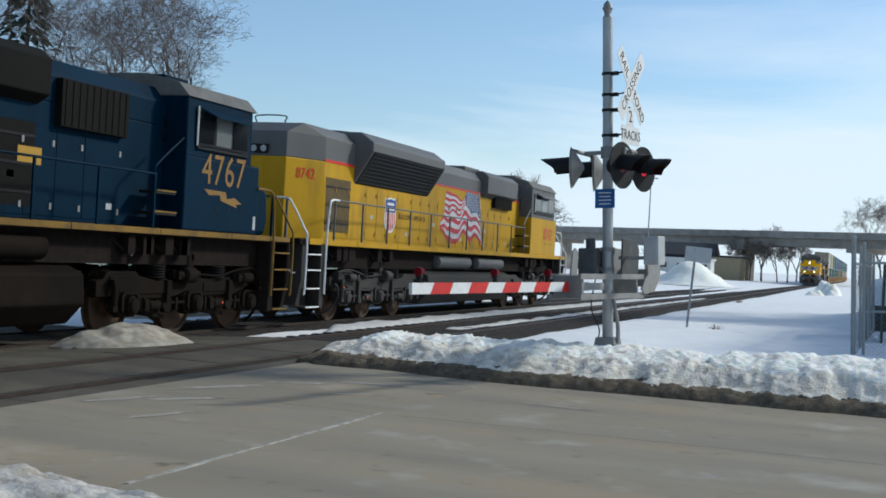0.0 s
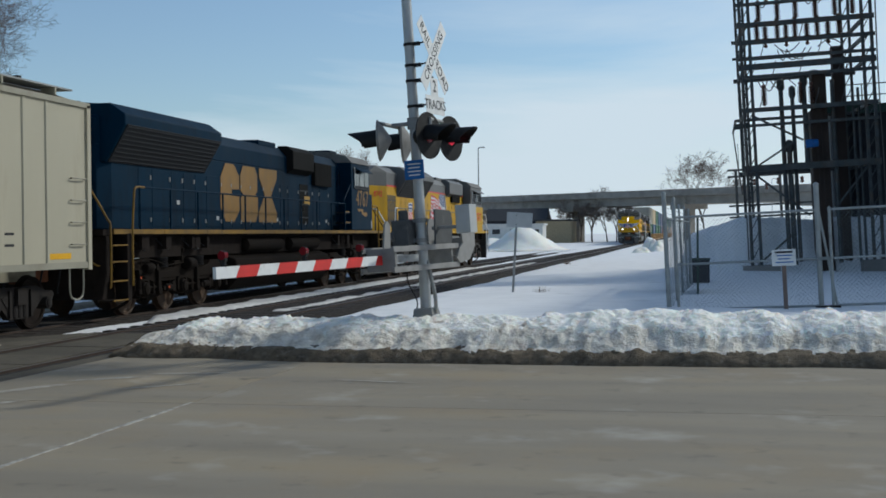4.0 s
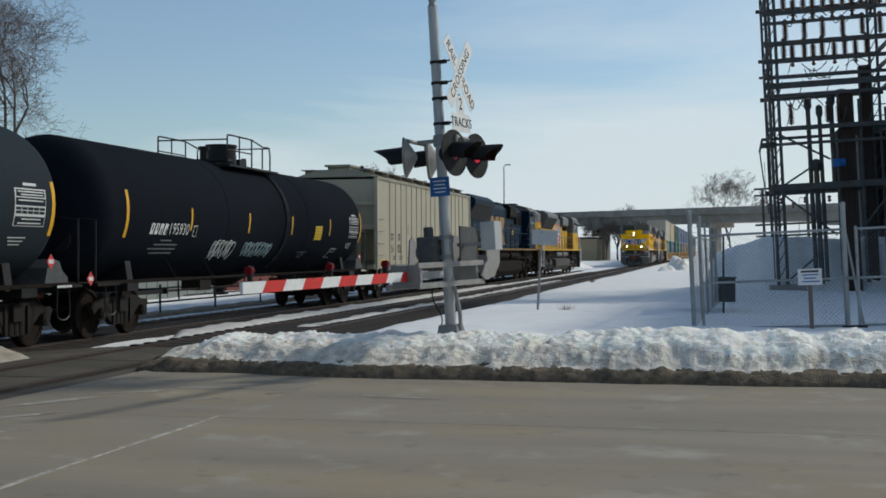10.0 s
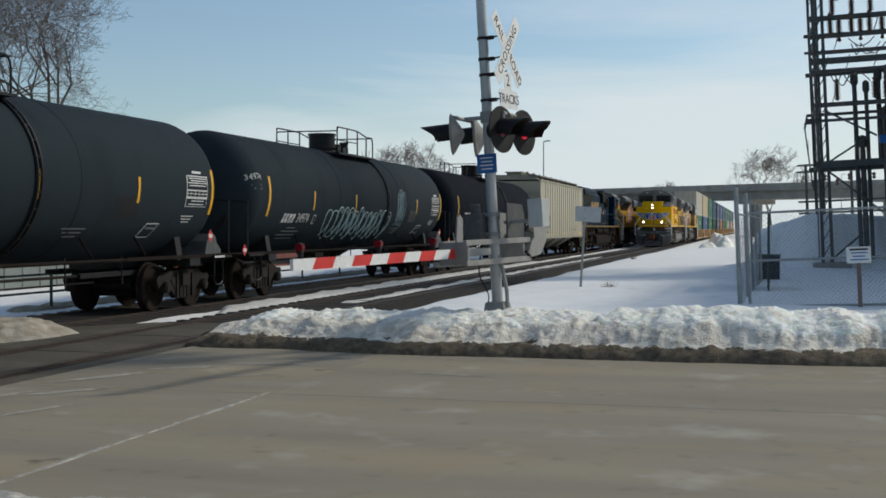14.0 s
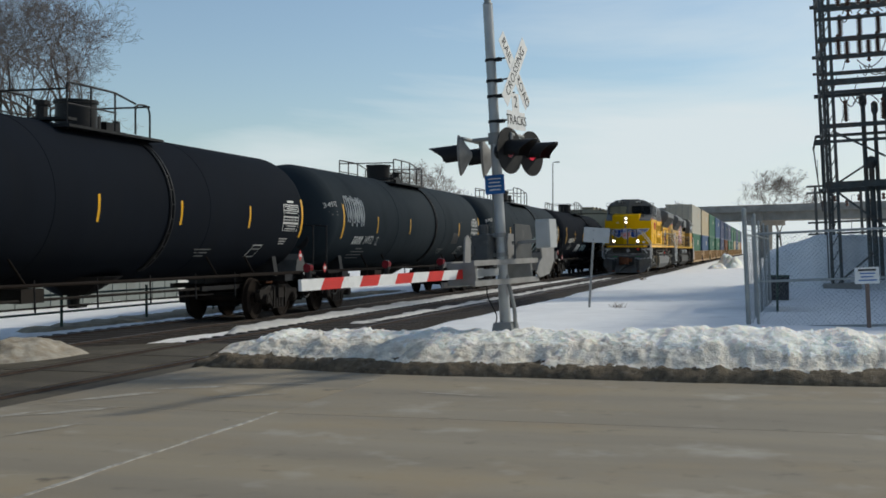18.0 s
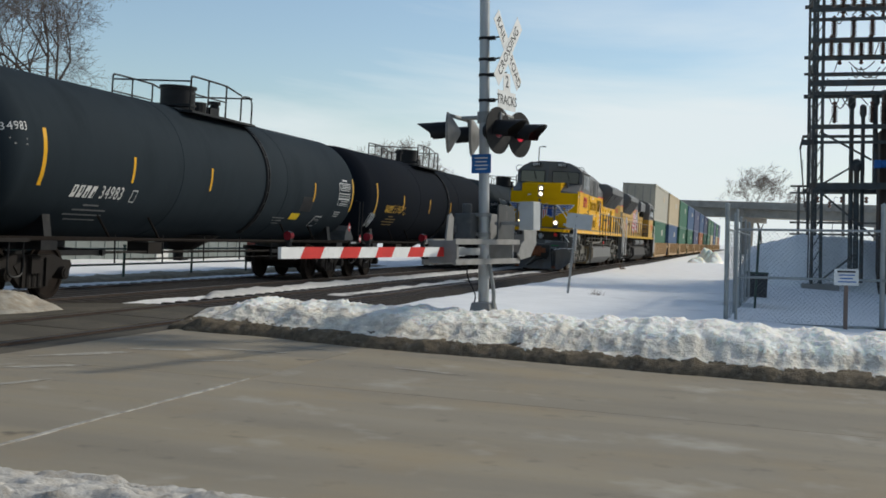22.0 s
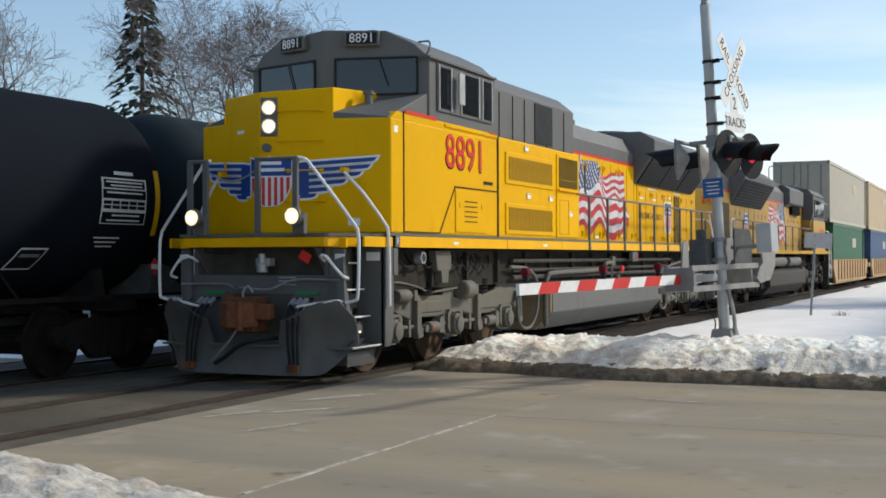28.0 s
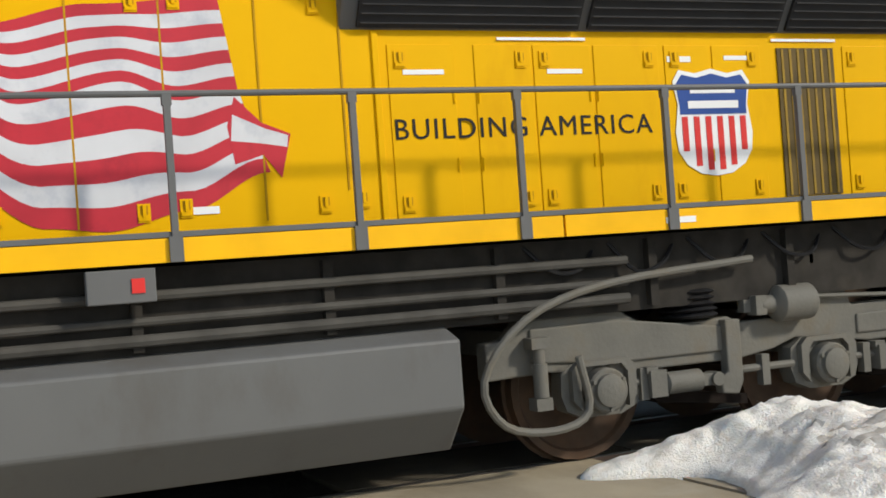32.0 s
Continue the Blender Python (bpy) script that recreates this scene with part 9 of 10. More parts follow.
def freight_truck(car, yc, wheels, z_lift=0.0):
    """Two-axle freight truck: cast side frames with windows, bolster, springs and bearing adapters."""
    def side():
        g = Geo()
        prof = [(-1.22, 0.62), (-1.16, 0.70), (-0.95, 0.70), (-0.62, 0.80), (0.62, 0.80), (0.95, 0.70), (1.16, 0.70), (1.22, 0.62), (1.12, 0.46), (0.98, 0.56), (0.80, 0.58), (0.36, 0.22), (-0.36, 0.22), (-0.80, 0.58), (-0.98, 0.56), (-1.12, 0.46)]
        g.prism(prof, "x", -0.06, 0.06)
        for a in (-1, 1):
            g.prism([(0.42 * a, 0.40), (0.62 * a, 0.62), (0.42 * a, 0.68)], "x", 0.05, 0.075)
            g.box(0.02, 0.0 + 0.36 * a, 0.5, 0.16, 0.07, 0.5)
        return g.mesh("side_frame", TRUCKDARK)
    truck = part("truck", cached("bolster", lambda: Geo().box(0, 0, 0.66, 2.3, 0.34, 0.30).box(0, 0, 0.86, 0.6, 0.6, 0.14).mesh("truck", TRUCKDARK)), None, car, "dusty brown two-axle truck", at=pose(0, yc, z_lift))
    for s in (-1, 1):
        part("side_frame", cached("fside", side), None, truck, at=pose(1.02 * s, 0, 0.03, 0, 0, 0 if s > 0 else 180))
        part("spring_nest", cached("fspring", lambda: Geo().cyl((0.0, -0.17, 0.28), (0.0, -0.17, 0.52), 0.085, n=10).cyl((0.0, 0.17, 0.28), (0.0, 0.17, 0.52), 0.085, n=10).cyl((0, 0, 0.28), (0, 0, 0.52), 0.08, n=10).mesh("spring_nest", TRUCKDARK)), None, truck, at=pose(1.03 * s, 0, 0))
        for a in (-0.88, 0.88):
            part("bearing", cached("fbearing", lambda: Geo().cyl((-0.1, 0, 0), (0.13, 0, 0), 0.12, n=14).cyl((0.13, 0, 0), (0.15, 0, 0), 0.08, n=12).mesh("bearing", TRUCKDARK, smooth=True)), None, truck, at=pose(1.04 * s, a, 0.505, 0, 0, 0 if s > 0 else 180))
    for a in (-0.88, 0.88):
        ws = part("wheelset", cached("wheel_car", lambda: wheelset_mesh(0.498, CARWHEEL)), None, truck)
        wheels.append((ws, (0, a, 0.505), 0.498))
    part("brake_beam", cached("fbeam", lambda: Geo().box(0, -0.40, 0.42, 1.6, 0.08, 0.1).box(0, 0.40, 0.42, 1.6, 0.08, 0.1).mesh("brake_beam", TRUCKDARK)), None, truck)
    # bulky dark boxes: brake gear, and filler for the deep shadow under the truck
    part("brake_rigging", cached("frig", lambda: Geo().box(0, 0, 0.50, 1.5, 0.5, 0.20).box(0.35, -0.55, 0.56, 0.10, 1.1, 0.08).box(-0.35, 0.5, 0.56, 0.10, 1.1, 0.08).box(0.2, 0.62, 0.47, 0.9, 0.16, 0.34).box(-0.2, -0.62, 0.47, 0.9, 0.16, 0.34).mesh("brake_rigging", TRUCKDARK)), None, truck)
    return truck


RT, ZT, LT = 1.50, 2.49, 18.0      # tank radius, axis height, length
TAIL, HEAD = 0.55, 0.78            # overhang of the rear end, depth of the domed heads


def on_tank(y, a, lift=0.0):
    """A point on the tank's visible side: y along, a the angle above its widest line."""
    u = max(0.0, min(0.98, (-(LT / 2 + TAIL - HEAD) - y) / HEAD))
    r = RT * math.sqrt(1 - u * u) + lift
    return (math.cos(a) * r, y, ZT + math.sin(a) * r)


def tank_patch(car, name, y, z, w, h, material, lift=0.006, label="", lean=0.0):
    a0 = math.asin(max(-0.99, min(0.99, (z - ZT) / RT)))
    da = h / RT
    n = 5
    vs = []
    for i in range(n + 1):
        a = a0 + da * (i / n - 0.5)
        sh = lean * (i / n - 0.5)
        vs += [on_tank(y - w / 2 + sh, a, lift), on_tank(y + w / 2 + sh, a, lift)]
    return part(name, Geo().add(vs, [(2 * i, 2 * i + 1, 2 * i + 3, 2 * i + 2) for i in range(n)]), material, car, label)


def tank_text(car, name, body, y, z, size, material, squeeze=0.85):
    me = text_mesh(body, size, 0.0, material, 1.1, squeeze)
    a0 = math.asin((z - ZT) / RT)
    for v in me.vertices:
        # letters read from the rear towards the front of the car
        p = on_tank(y + v.co.x, a0 + v.co.y / RT, 0.006)
        v.co = p
    return part(name, me, None, car)


def scribble(car, y0, y1, z0, z1, material, seed, thick=0.016, strokes=7):
    """Sprayed graffiti as loose looping strokes, no letters."""
    rnd = random.Random(seed)
    pts = []
    pitch = (y1 - y0) / strokes
    for k in range(strokes):
        yc = y0 + pitch * (k + 0.5)
        ry, top, low = pitch * rnd.uniform(0.42, 0.66), z1 - rnd.uniform(0, 0.14) * (z1 - z0), z0 + rnd.uniform(0, 0.16) * (z1 - z0)
        turns = rnd.choice((1.0, 1.5, 2.0, 2.0))
        n = int(11 * turns)
        for i in range(n + 1):
            t = turns * i / n
            a = -math.pi / 2 + math.tau * t
            q = 1.0 - 0.28 * t
            y = yc + ry * q * math.cos(a) + 0.10 * pitch * math.sin(2 * a)
            z = (top + low) / 2 + (top - low) / 2 * q * math.sin(a)
            pts.append(Vector(on_tank(y, math.asin((z - ZT) / RT), 0.003)))
    g = Geo().tube(pts, thick * 0.8, 4)
    return part("graffiti", g, material, car, "sprayed graffiti strokes")


MARKS = (0.75, 4.0, 7.4, 10.6, 14.1, 17.2)


def tank_car(shell, label, ink, digits, wheels, kind):
    car = thing("tank_car", label, "tank car", group="tank cars of the outbound train")
    h = LT / 2
    d = HEAD
    prof = []
    for k in range(9):
        a = k * math.pi / 16
        prof.append((-h - TAIL + d - d * math.cos(a), RT * math.sin(a) if k else 0.02))
    prof += [(-3.0, RT), (-2.99, RT + 0.008), (-2.93, RT + 0.008), (-2.92, RT), (2.92, RT), (2.93, RT + 0.008), (2.99, RT + 0.008), (3.0, RT)]
    for k in range(8, -1, -1):
        a = k * math.pi / 16
        prof.append((h - d + d * math.cos(a), RT * math.sin(a) if k else 0.02))
    part("tank", cached(("shell", shell.name), lambda: Geo().lathe(prof, (0, 0, ZT), "y", 56).mesh("tank", shell, smooth=True)), None, car)
    # underframe: stub sills, saddles, end decks, side rods
    for s in (-1, 1):
        part("stub_sill", cached("sill", lambda: Geo().box(0, 0, 0.98, 0.42, 4.2, 0.34).mesh("stub_sill", BLACKP)), None, car, at=pose(0, s * (h - 1.6), 0))
        part("saddle", cached("saddle", lambda: Geo().prism([(-1.15, 0.95), (1.15, 0.95), (1.06, 1.50), (0.95, 1.36), (0.7, 1.16), (0, 1.02), (-0.7, 1.16), (-0.95, 1.36), (-1.06, 1.50)], "y", -0.12, 0.12).mesh("saddle", BLACKP)), None, car, at=pose(0, s * (h - 1.6), 0))
        part("end_deck", cached("deck", lambda: Geo().box(0, 0, 1.0, 2.9, 0.9, 0.06).mesh("end_deck", TRUCKDARK)), None, car, at=pose(0, s * (h - 0.1), 0))
        part("coupler", cached("coup", lambda: Geo().box(0, 0.45, 0.86, 0.28, 0.8, 0.26).box(0, 0.8, 0.86, 0.36, 0.26, 0.34).mesh("coupler", RUST)), None, car, at=pose(0, s * (h + 0.05), 0, 0, 0, 0 if s > 0 else 180))
        rail = part("end_handrail", cached("endrail", lambda: Geo().tube([(1.38, 0, 1.0), (1.38, 0, 2.1), (1.30, 0, 2.25), (0.4, 0, 2.3), (-1.30, 0, 2.25), (-1.38, 0, 2.1), (-1.38, 0, 1.0)], 0.02, 6).mesh("end_handrail", BLACKP, smooth=True)), None, car, at=pose(0, s * (h + 0.32), 0))
        for q in (-1, 1):
            part("step_ladder", cached("stepl", lambda: Geo().tube([(0, -0.2, 1.0), (0, -0.2, 0.45), (0, 0.2, 0.45), (0, 0.2, 1.0)], 0.018, 6).mesh("step_ladder", BLACKP)), None, car, at=pose(1.40 * q, s * (h - 0.25), 0))
        pl = part("placard", cached("plac", lambda: Geo().prism([(-0.14, 0), (0, 0.14), (0.14, 0), (0, -0.14)], "x", 0, 0.008).mesh("placard", PLACRED)), None, car, "red diamond placard", at=pose(1.44, h - 0.75 if s > 0 else -h - 0.62, 1.46 if s > 0 else 1.12))
        part("placard_white", cached("placw", lambda: Geo().box(0.01, 0, 0, 0.006, 0.16, 0.075).mesh("placard_white", OLDWHITE)), None, pl)
        freight_truck(car, s * (h - 1.3), wheels, DROP)
        part("body_bolster", cached("bbol", lambda: Geo().box(0, 0, 0.98, 2.7, 0.5, 0.18).mesh("body_bolster", BLACKP)), None, car, at=pose(0, s * (h - 1.3), -0.06))
        for q in (-1, 1):
            part("side_sill", cached("ssill", lambda: Geo().box(0, 0, 1.03, 0.06, 4.6, 0.07).mesh("side_sill", TRUCKD)), None, car, at=pose(1.33 * q, s * (h - 1.95), 0))
        part("end_brace", cached("ebrace", lambda: Geo().prism([(-0.55, 1.05), (0.05, 1.05), (-0.2, 2.0), (-0.42, 2.0)], "x", -0.25, 0.25).mesh("end_brace", BLACKP)), None, car, at=pose(0, s * (h + 0.15), 0, 0, 0, 0 if s > 0 else 180))
        if s > 0:
            part("brake_housing", cached("ares", lambda: Geo().prism([(-0.30, 1.03), (0.52, 1.03), (0.50, 1.16), (0.30, 1.30), (0.22, 1.46), (0.02, 1.50), (-0.20, 1.34)], "x", 0.55, 1.30).mesh("brake_housing", FRAMESTEEL)), None, car, "dull grey brake housing on the end deck", at=pose(0, h - 0.42, 0))
            for k in range(5):
                part("stencil_bar", cached("dbar", lambda: Geo().box(1.453, 0, 1.0, 0.004, 0.085, 0.045).mesh("stencil_bar", OLDWHITE)), None, car, at=pose(0, h - 0.50 + 0.105 * k, 0))
        for k in (3.4, 5.4):
            part("sill_strut", cached("strut", lambda: Geo().cyl((1.33, 0.0, 1.03), (1.20, -0.28, 1.46), 0.022, n=6).mesh("sill_strut", TRUCKD)), None, car, at=pose(0, s * (h - k), 0))
        part("brake_lever", cached("blev", lambda: Geo().box(0.55, 0, 0.72, 0.06, 3.4, 0.10).box(-0.4, 0.2, 0.78, 0.06, 3.0, 0.10).box(0.1, 1.5, 0.72, 1.1, 0.08, 0.12).mesh("brake_lever", BLACKP)), None, car, at=pose(0, s * (h - 2.9), 0))
    part("brake_wheel", cached("bwheel", lambda: Geo().lathe([(0, 0.26), (0.03, 0.28), (0.06, 0.26)], (0, 0, 0), "y", 18).box(0, 0.03, 0, 0.5, 0.02, 0.04).mesh("brake_wheel", BLACKP)), None, car, at=pose(0.6, -h - 0.36, 1.9))
    part("side_rod", cached("srod", lambda: Geo().cyl((1.32, -h + 0.4, 1.02), (1.32, h - 0.4, 1.02), 0.034, n=8).mesh("side_rod", TRUCKD)), None, car)
    part("brake_rigging", cached("rig", lambda: Geo().cyl((0.5, -5.5, 0.72), (0.5, 5.5, 0.72), 0.03, n=6).cyl((0.8, -4, 0.60), (0.8, 4.5, 0.60), 0.02, n=6).box(0.3, -2.2, 0.80, 0.5, 0.7, 0.25).mesh("brake_rigging", TRUCKDARK)), None, car)
    for k in range(6):
        part("rod_hanger", cached("hang", lambda: Geo().cyl((0.8, 0, 1.1), (0.82, 0, 0.55), 0.018, n=5).mesh("rod_hanger", BLACKP)), None, car, at=pose(0.3, -5 + 2.0 * k, 0))
    part("outlet", cached("outlet", lambda: Geo().cyl((0, 0, 1.10), (0, 0, 0.74), 0.95, 0.32, 16).cyl((0, 0, 0.74), (0, 0, 0.48), 0.13, 0.11, 12).box(0, 0.16, 0.52, 0.2, 0.34, 0.07).mesh("outlet", BLACKP)), None, car)
    # top fittings and platform
    top = ZT + RT
    part("manway", cached("manway", lambda: Geo().cyl((0, 0, top - 0.1), (0, 0, top + 0.46), 0.40, n=24).cyl((0, 0, top + 0.46), (0, 0, top + 0.52), 0.43, n=24).mesh("manway", BLACKP, smooth=True)), None, car, at=pose(0, -0.45 if kind else 0.1, 0))
    part("valve_housing", cached("valve", lambda: Geo().cyl((0, 0, top - 0.1), (0, 0, top + 0.26), 0.24, n=14).box(0.05, 0.5, top + 0.08, 0.4, 0.5, 0.2).cyl((0.1, 0.9, top - 0.1), (0.1, 0.9, top + 0.25), 0.08, n=8).mesh("valve_housing", BLACKP)), None, car, at=pose(0, 0.55, 0))
    part("vent_pipe", cached("ventp", lambda: Geo().cyl((0, 0, top - 0.1), (0, 0, top + 0.36), 0.11, n=10).cyl((0, 0, top + 0.3), (0, 0, top + 0.38), 0.15, n=10).mesh("vent_pipe", BLACKP)), None, car, at=pose(0.05, -1.15 if not kind else 1.45, 0))
    plat = part("platform", cached("plat", lambda: Geo().box(0.85, -0.1, top - 0.16, 0.42, 3.5, 0.05).box(-0.85, -0.1, top - 0.16, 0.42, 3.5, 0.05).box(0, -1.6, top - 0.02, 1.9, 0.35, 0.05).mesh("platform", BLACKP)), None, car, "walkway round the manway")
    grip = 1.0 if kind else 0.89

    def railing():
        g = Geo()
        for s in (-1, 1):
            x = 0.95 * s
            g.tube([(x, -1.75, top - 0.2), (x, -1.75, top + 0.52), (x, -1.70, top + 0.60), (x, -1.5, top + 0.62), (x, 0.05, top + 0.62), (x, 0.1, top + 0.58), (x, 0.12, top + 0.5), (x, 0.12, top - 0.2)], 0.022, 6)
            g.tube([(x, 1.0, top - 0.1), (x, 1.0, top + 0.38), (x, 1.05, top + 0.46), (x, 1.2, top + 0.5), (x, 1.5, top + 0.5), (x, 1.6, top + 0.44), (x, 1.65, top + 0.3), (x, 1.65, top - 0.15)], 0.022, 6)
            g.cyl((x, -1.75, top + 0.24), (x, 0.12, top + 0.24), 0.017, n=6)
            g.cyl((x, 0.12, top + 0.62), (x, 1.0, top + 0.5), 0.02, n=6)
            g.cyl((x, -0.85, top - 0.2), (x, -0.85, top + 0.62), 0.02, n=6)
        for y in (-1.75, 1.65):
            g.cyl((-0.95, y, top + 0.50), (0.95, y, top + 0.50), 0.02, n=6)
        return g.mesh("railing", BLACKP, smooth=True)
    part("railing", cached(("tkrail", kind), railing), None, plat, at=Matrix.Translation((0, -1.75 * (1 - grip), 0)) @ Matrix.Diagonal((1, grip, 1, 1)))
    foot = 1.53 if kind else 1.08

    def strap():
        g = Geo()
        for yy in (foot, foot + 0.13):
            g.tube([on_tank(yy, radians(a), 0.02) for a in range(84, -70, -11)], 0.03, 6)
        for a in range(78, -64, -11):
            g.cyl(on_tank(foot, radians(a), 0.03), on_tank(foot + 0.13, radians(a), 0.03), 0.014, n=5)
        return g.mesh("ladder", BLACKP)
    part("ladder", cached(("tkladder", kind), strap), None, car, "narrow curved ladder up the tank's side")
    # marks on the visible side
    zt = 1.88 if kind else 2.12
    for k, m in enumerate(MARKS):
        tank_patch(car, "reflector", h - m, 2.36 if k not in (0, 5) else 2.40, 0.085 if k not in (0, 5) else 0.11, 0.50 if k not in (0, 5) else 0.98, TANKREF)
    for k in range(4):
        tank_patch(car, "mark_bar", h - 16.02 + 0.215 * k, zt, 0.15, 0.24, ink, lean=0.05)
        tank_patch(car, "mark_gap", h - 16.02 + 0.215 * k + (0.02 if k % 2 else 0.0), zt + (0.03 if k < 2 else -0.04), 0.05, 0.12, shell, 0.008, lean=0.02)
    tank_text(car, "number", digits, h - 14.70, zt, 0.37, ink)
    if kind:
        tank_text(car, "number", digits, h - 17.95, 2.86, 0.21, ink)
        for k in range(2):
            tank_patch(car, "stencil_bar", h - 17.9 + 0.04 * k, 2.66 - 0.09 * k, 0.34 - 0.06 * k, 0.03, STENCIL_FAINT)
    for k, (dy, w) in enumerate(((0.0, 0.9), (0.05, 1.3), (-0.05, 1.5), (0.0, 1.2))):
        tank_patch(car, "stencil_bar", h - 15.2 + dy, zt - 0.24 - 0.09 * k, w * (0.9 if k else 0.6), 0.035, STENCIL_TAN if ink is YELSTEN else STENCIL_FAINT)
    tank_patch(car, "inspection_mark", h - 13.85, zt - 0.02, 0.20, 0.26, ink, 0.004)
    tank_patch(car, "inspection_field", h - 13.85, zt - 0.02, 0.165, 0.22, shell, 0.007)
    panel = tank_patch(car, "data_panel", h - 1.50, 2.40, 0.98, 0.66, OLDWHITE, 0.004, "stencilled data panel")
    for u, v, w, q in ((0, 0.245, 0.90, 0.12), (0, 0.10, 0.94, 0.13), (0, -0.235, 0.94, 0.16)):
        tank_patch(car, "data_field", h - 1.50 + u, 2.40 + v, w, q, shell, 0.007)
    for r in range(2):
        for c in range(5):
            tank_patch(car, "data_cell", h - 1.50 + 0.185 * (c - 2), 2.38 - 0.065 * r, 0.165, 0.05, shell, 0.007)
    for r, w in enumerate((0.80, 0.70, 0.78, 0.60, 0.72)):
        tank_patch(car, "data_line", h - 1.50 + 0.04 * (r % 2), (2.67, 2.62, 2.52, 2.20, 2.13)[r], w, 0.022, OLDWHITE, 0.010)
    tank_patch(car, "data_line", h - 1.50, 2.80, 0.42, 0.05, OLDWHITE)
    for r in range(3):
        tank_patch(car, "stencil_bar", h - 1.75, 1.88 - 0.06 * r, 0.55 - 0.1 * r, 0.022, OLDWHITE)
        tank_patch(car, "stencil_bar", h - 5.9, 1.62 - 0.07 * r, 0.80 - 0.18 * r, 0.03, STENCIL_FAINT)
    tank_patch(car, "caution_mark", h - 3.15, 1.58, 0.52, 0.36, OLDWHITE, 0.004, lean=0.16)
    tank_patch(car, "caution_field", h - 3.15, 1.58, 0.47, 0.31, shell, 0.007, lean=0.135)
    tank_patch(car, "caution_line", h - 3.12, 1.63, 0.36, 0.05, STENCIL_FAINT, 0.010, lean=0.02)
    if kind:
        tank_patch(car, "repaint_patch", h - 4.35, 2.02, 0.85, 0.42, BLACKP, 0.004, "dark repainted rectangle")
    return car


CARS = [
    (-17.0, TANK_BLACK, OLDWHITE, "195930", 0, "matt black tank car with white stencils and pale graffiti"),
    (-36.3, TANK_GREY, OLDWHITE, "34974", 1, "charcoal grey tank car with pale graffiti and a curved ladder"),
    (-56.0, TANK_GREY, OLDWHITE, "34972", 1, "charcoal grey tank car with a sprayed figure near one end"),
    (-75.65, TANK_BLACK, YELSTEN, "211950", 0, "black tank car with yellow stencilled numbers"),
    (-94.6, TANK_GREY, OLDWHITE, "34983", 1, "charcoal grey tank car with white stencils"),
    (-113.5, TANK_BLACK, YELSTEN, "208685", 0, "black tank car with yellow numbers and a yellow sticker"),
    (-132.6, TANK_GREY, OLDWHITE, "34", 1, "charcoal grey tank car with lime green graffiti"),
    (-151.3, TANK_BLACK, OLDWHITE, "1908", 0, "black tank car with large white numbers and stencils"),
    (-170.6, TANK_BLACK, OLDWHITE, "195", 0, "plain black tank car"),
    (-189.6, TANK_GREY, OLDWHITE, "34", 1, "charcoal grey tank car"),
    (-208.6, TANK_BLACK, YELSTEN, "21", 0, "black tank car at the tail of the view"),
]
tanks = []
for front, shell, ink, digits, kind, label in CARS:
    c = tank_car(shell, label, ink, digits, A_WHEELS, kind)
    A_TRAIN.append((c, front - LT / 2, 0))
    tanks.append(c)
h = LT / 2
scribble(tanks[0], h - 12.6, h - 11.2, 1.45, 1.95, OLDWHITE, 3, 0.014, 6)
scribble(tanks[0], h - 10.6, h - 8.6, 1.50, 1.90, TEALSPRAY, 4, 0.013, 8)
tank_patch(tanks[0], "sticker", h - 5.05, 2.18, 0.62, 0.42, STICKER, label="yellow sticker")
for k_ in range(4):
    tank_patch(tanks[0], "sticker_line", h - 5.05, 2.31 - 0.085 * k_, 0.46 - 0.06 * (k_ % 2), 0.028, YELSTEN, 0.009)
scribble(tanks[1], h - 13.0, h - 6.9, 1.30, 2.30, TEALSPRAY, 5, 0.020, 13)
scribble(tanks[1], h - 6.3, h - 5.4, 1.6, 3.0, TEALSPRAY, 6, 0.015, 4)
scribble(tanks[2], h - 17.0, h - 15.4, 2.3, 3.2, OLDWHITE, 7, 0.016, 8)
scribble(tanks[3], h - 17.6, h - 17.0, 1.5, 2.0, OLDWHITE, 9, 0.012, 3)
tank_patch(tanks[4], "sticker", h - 4.9, 1.68, 0.62, 0.20, STICKER, label="yellow sticker")
tank_patch(tanks[5], "sticker", h - 3.85, 1.98, 0.60, 0.34, STICKER, label="yellow sticker")
scribble(tanks[6], h - 7.0, h - 4.4, 1.75, 2.35, LIMESPRAY, 8, 0.015, 14)
tank_patch(tanks[6], "sticker", h - 7.4, 1.62, 0.95, 0.34, STICKER, label="worn yellow sticker")


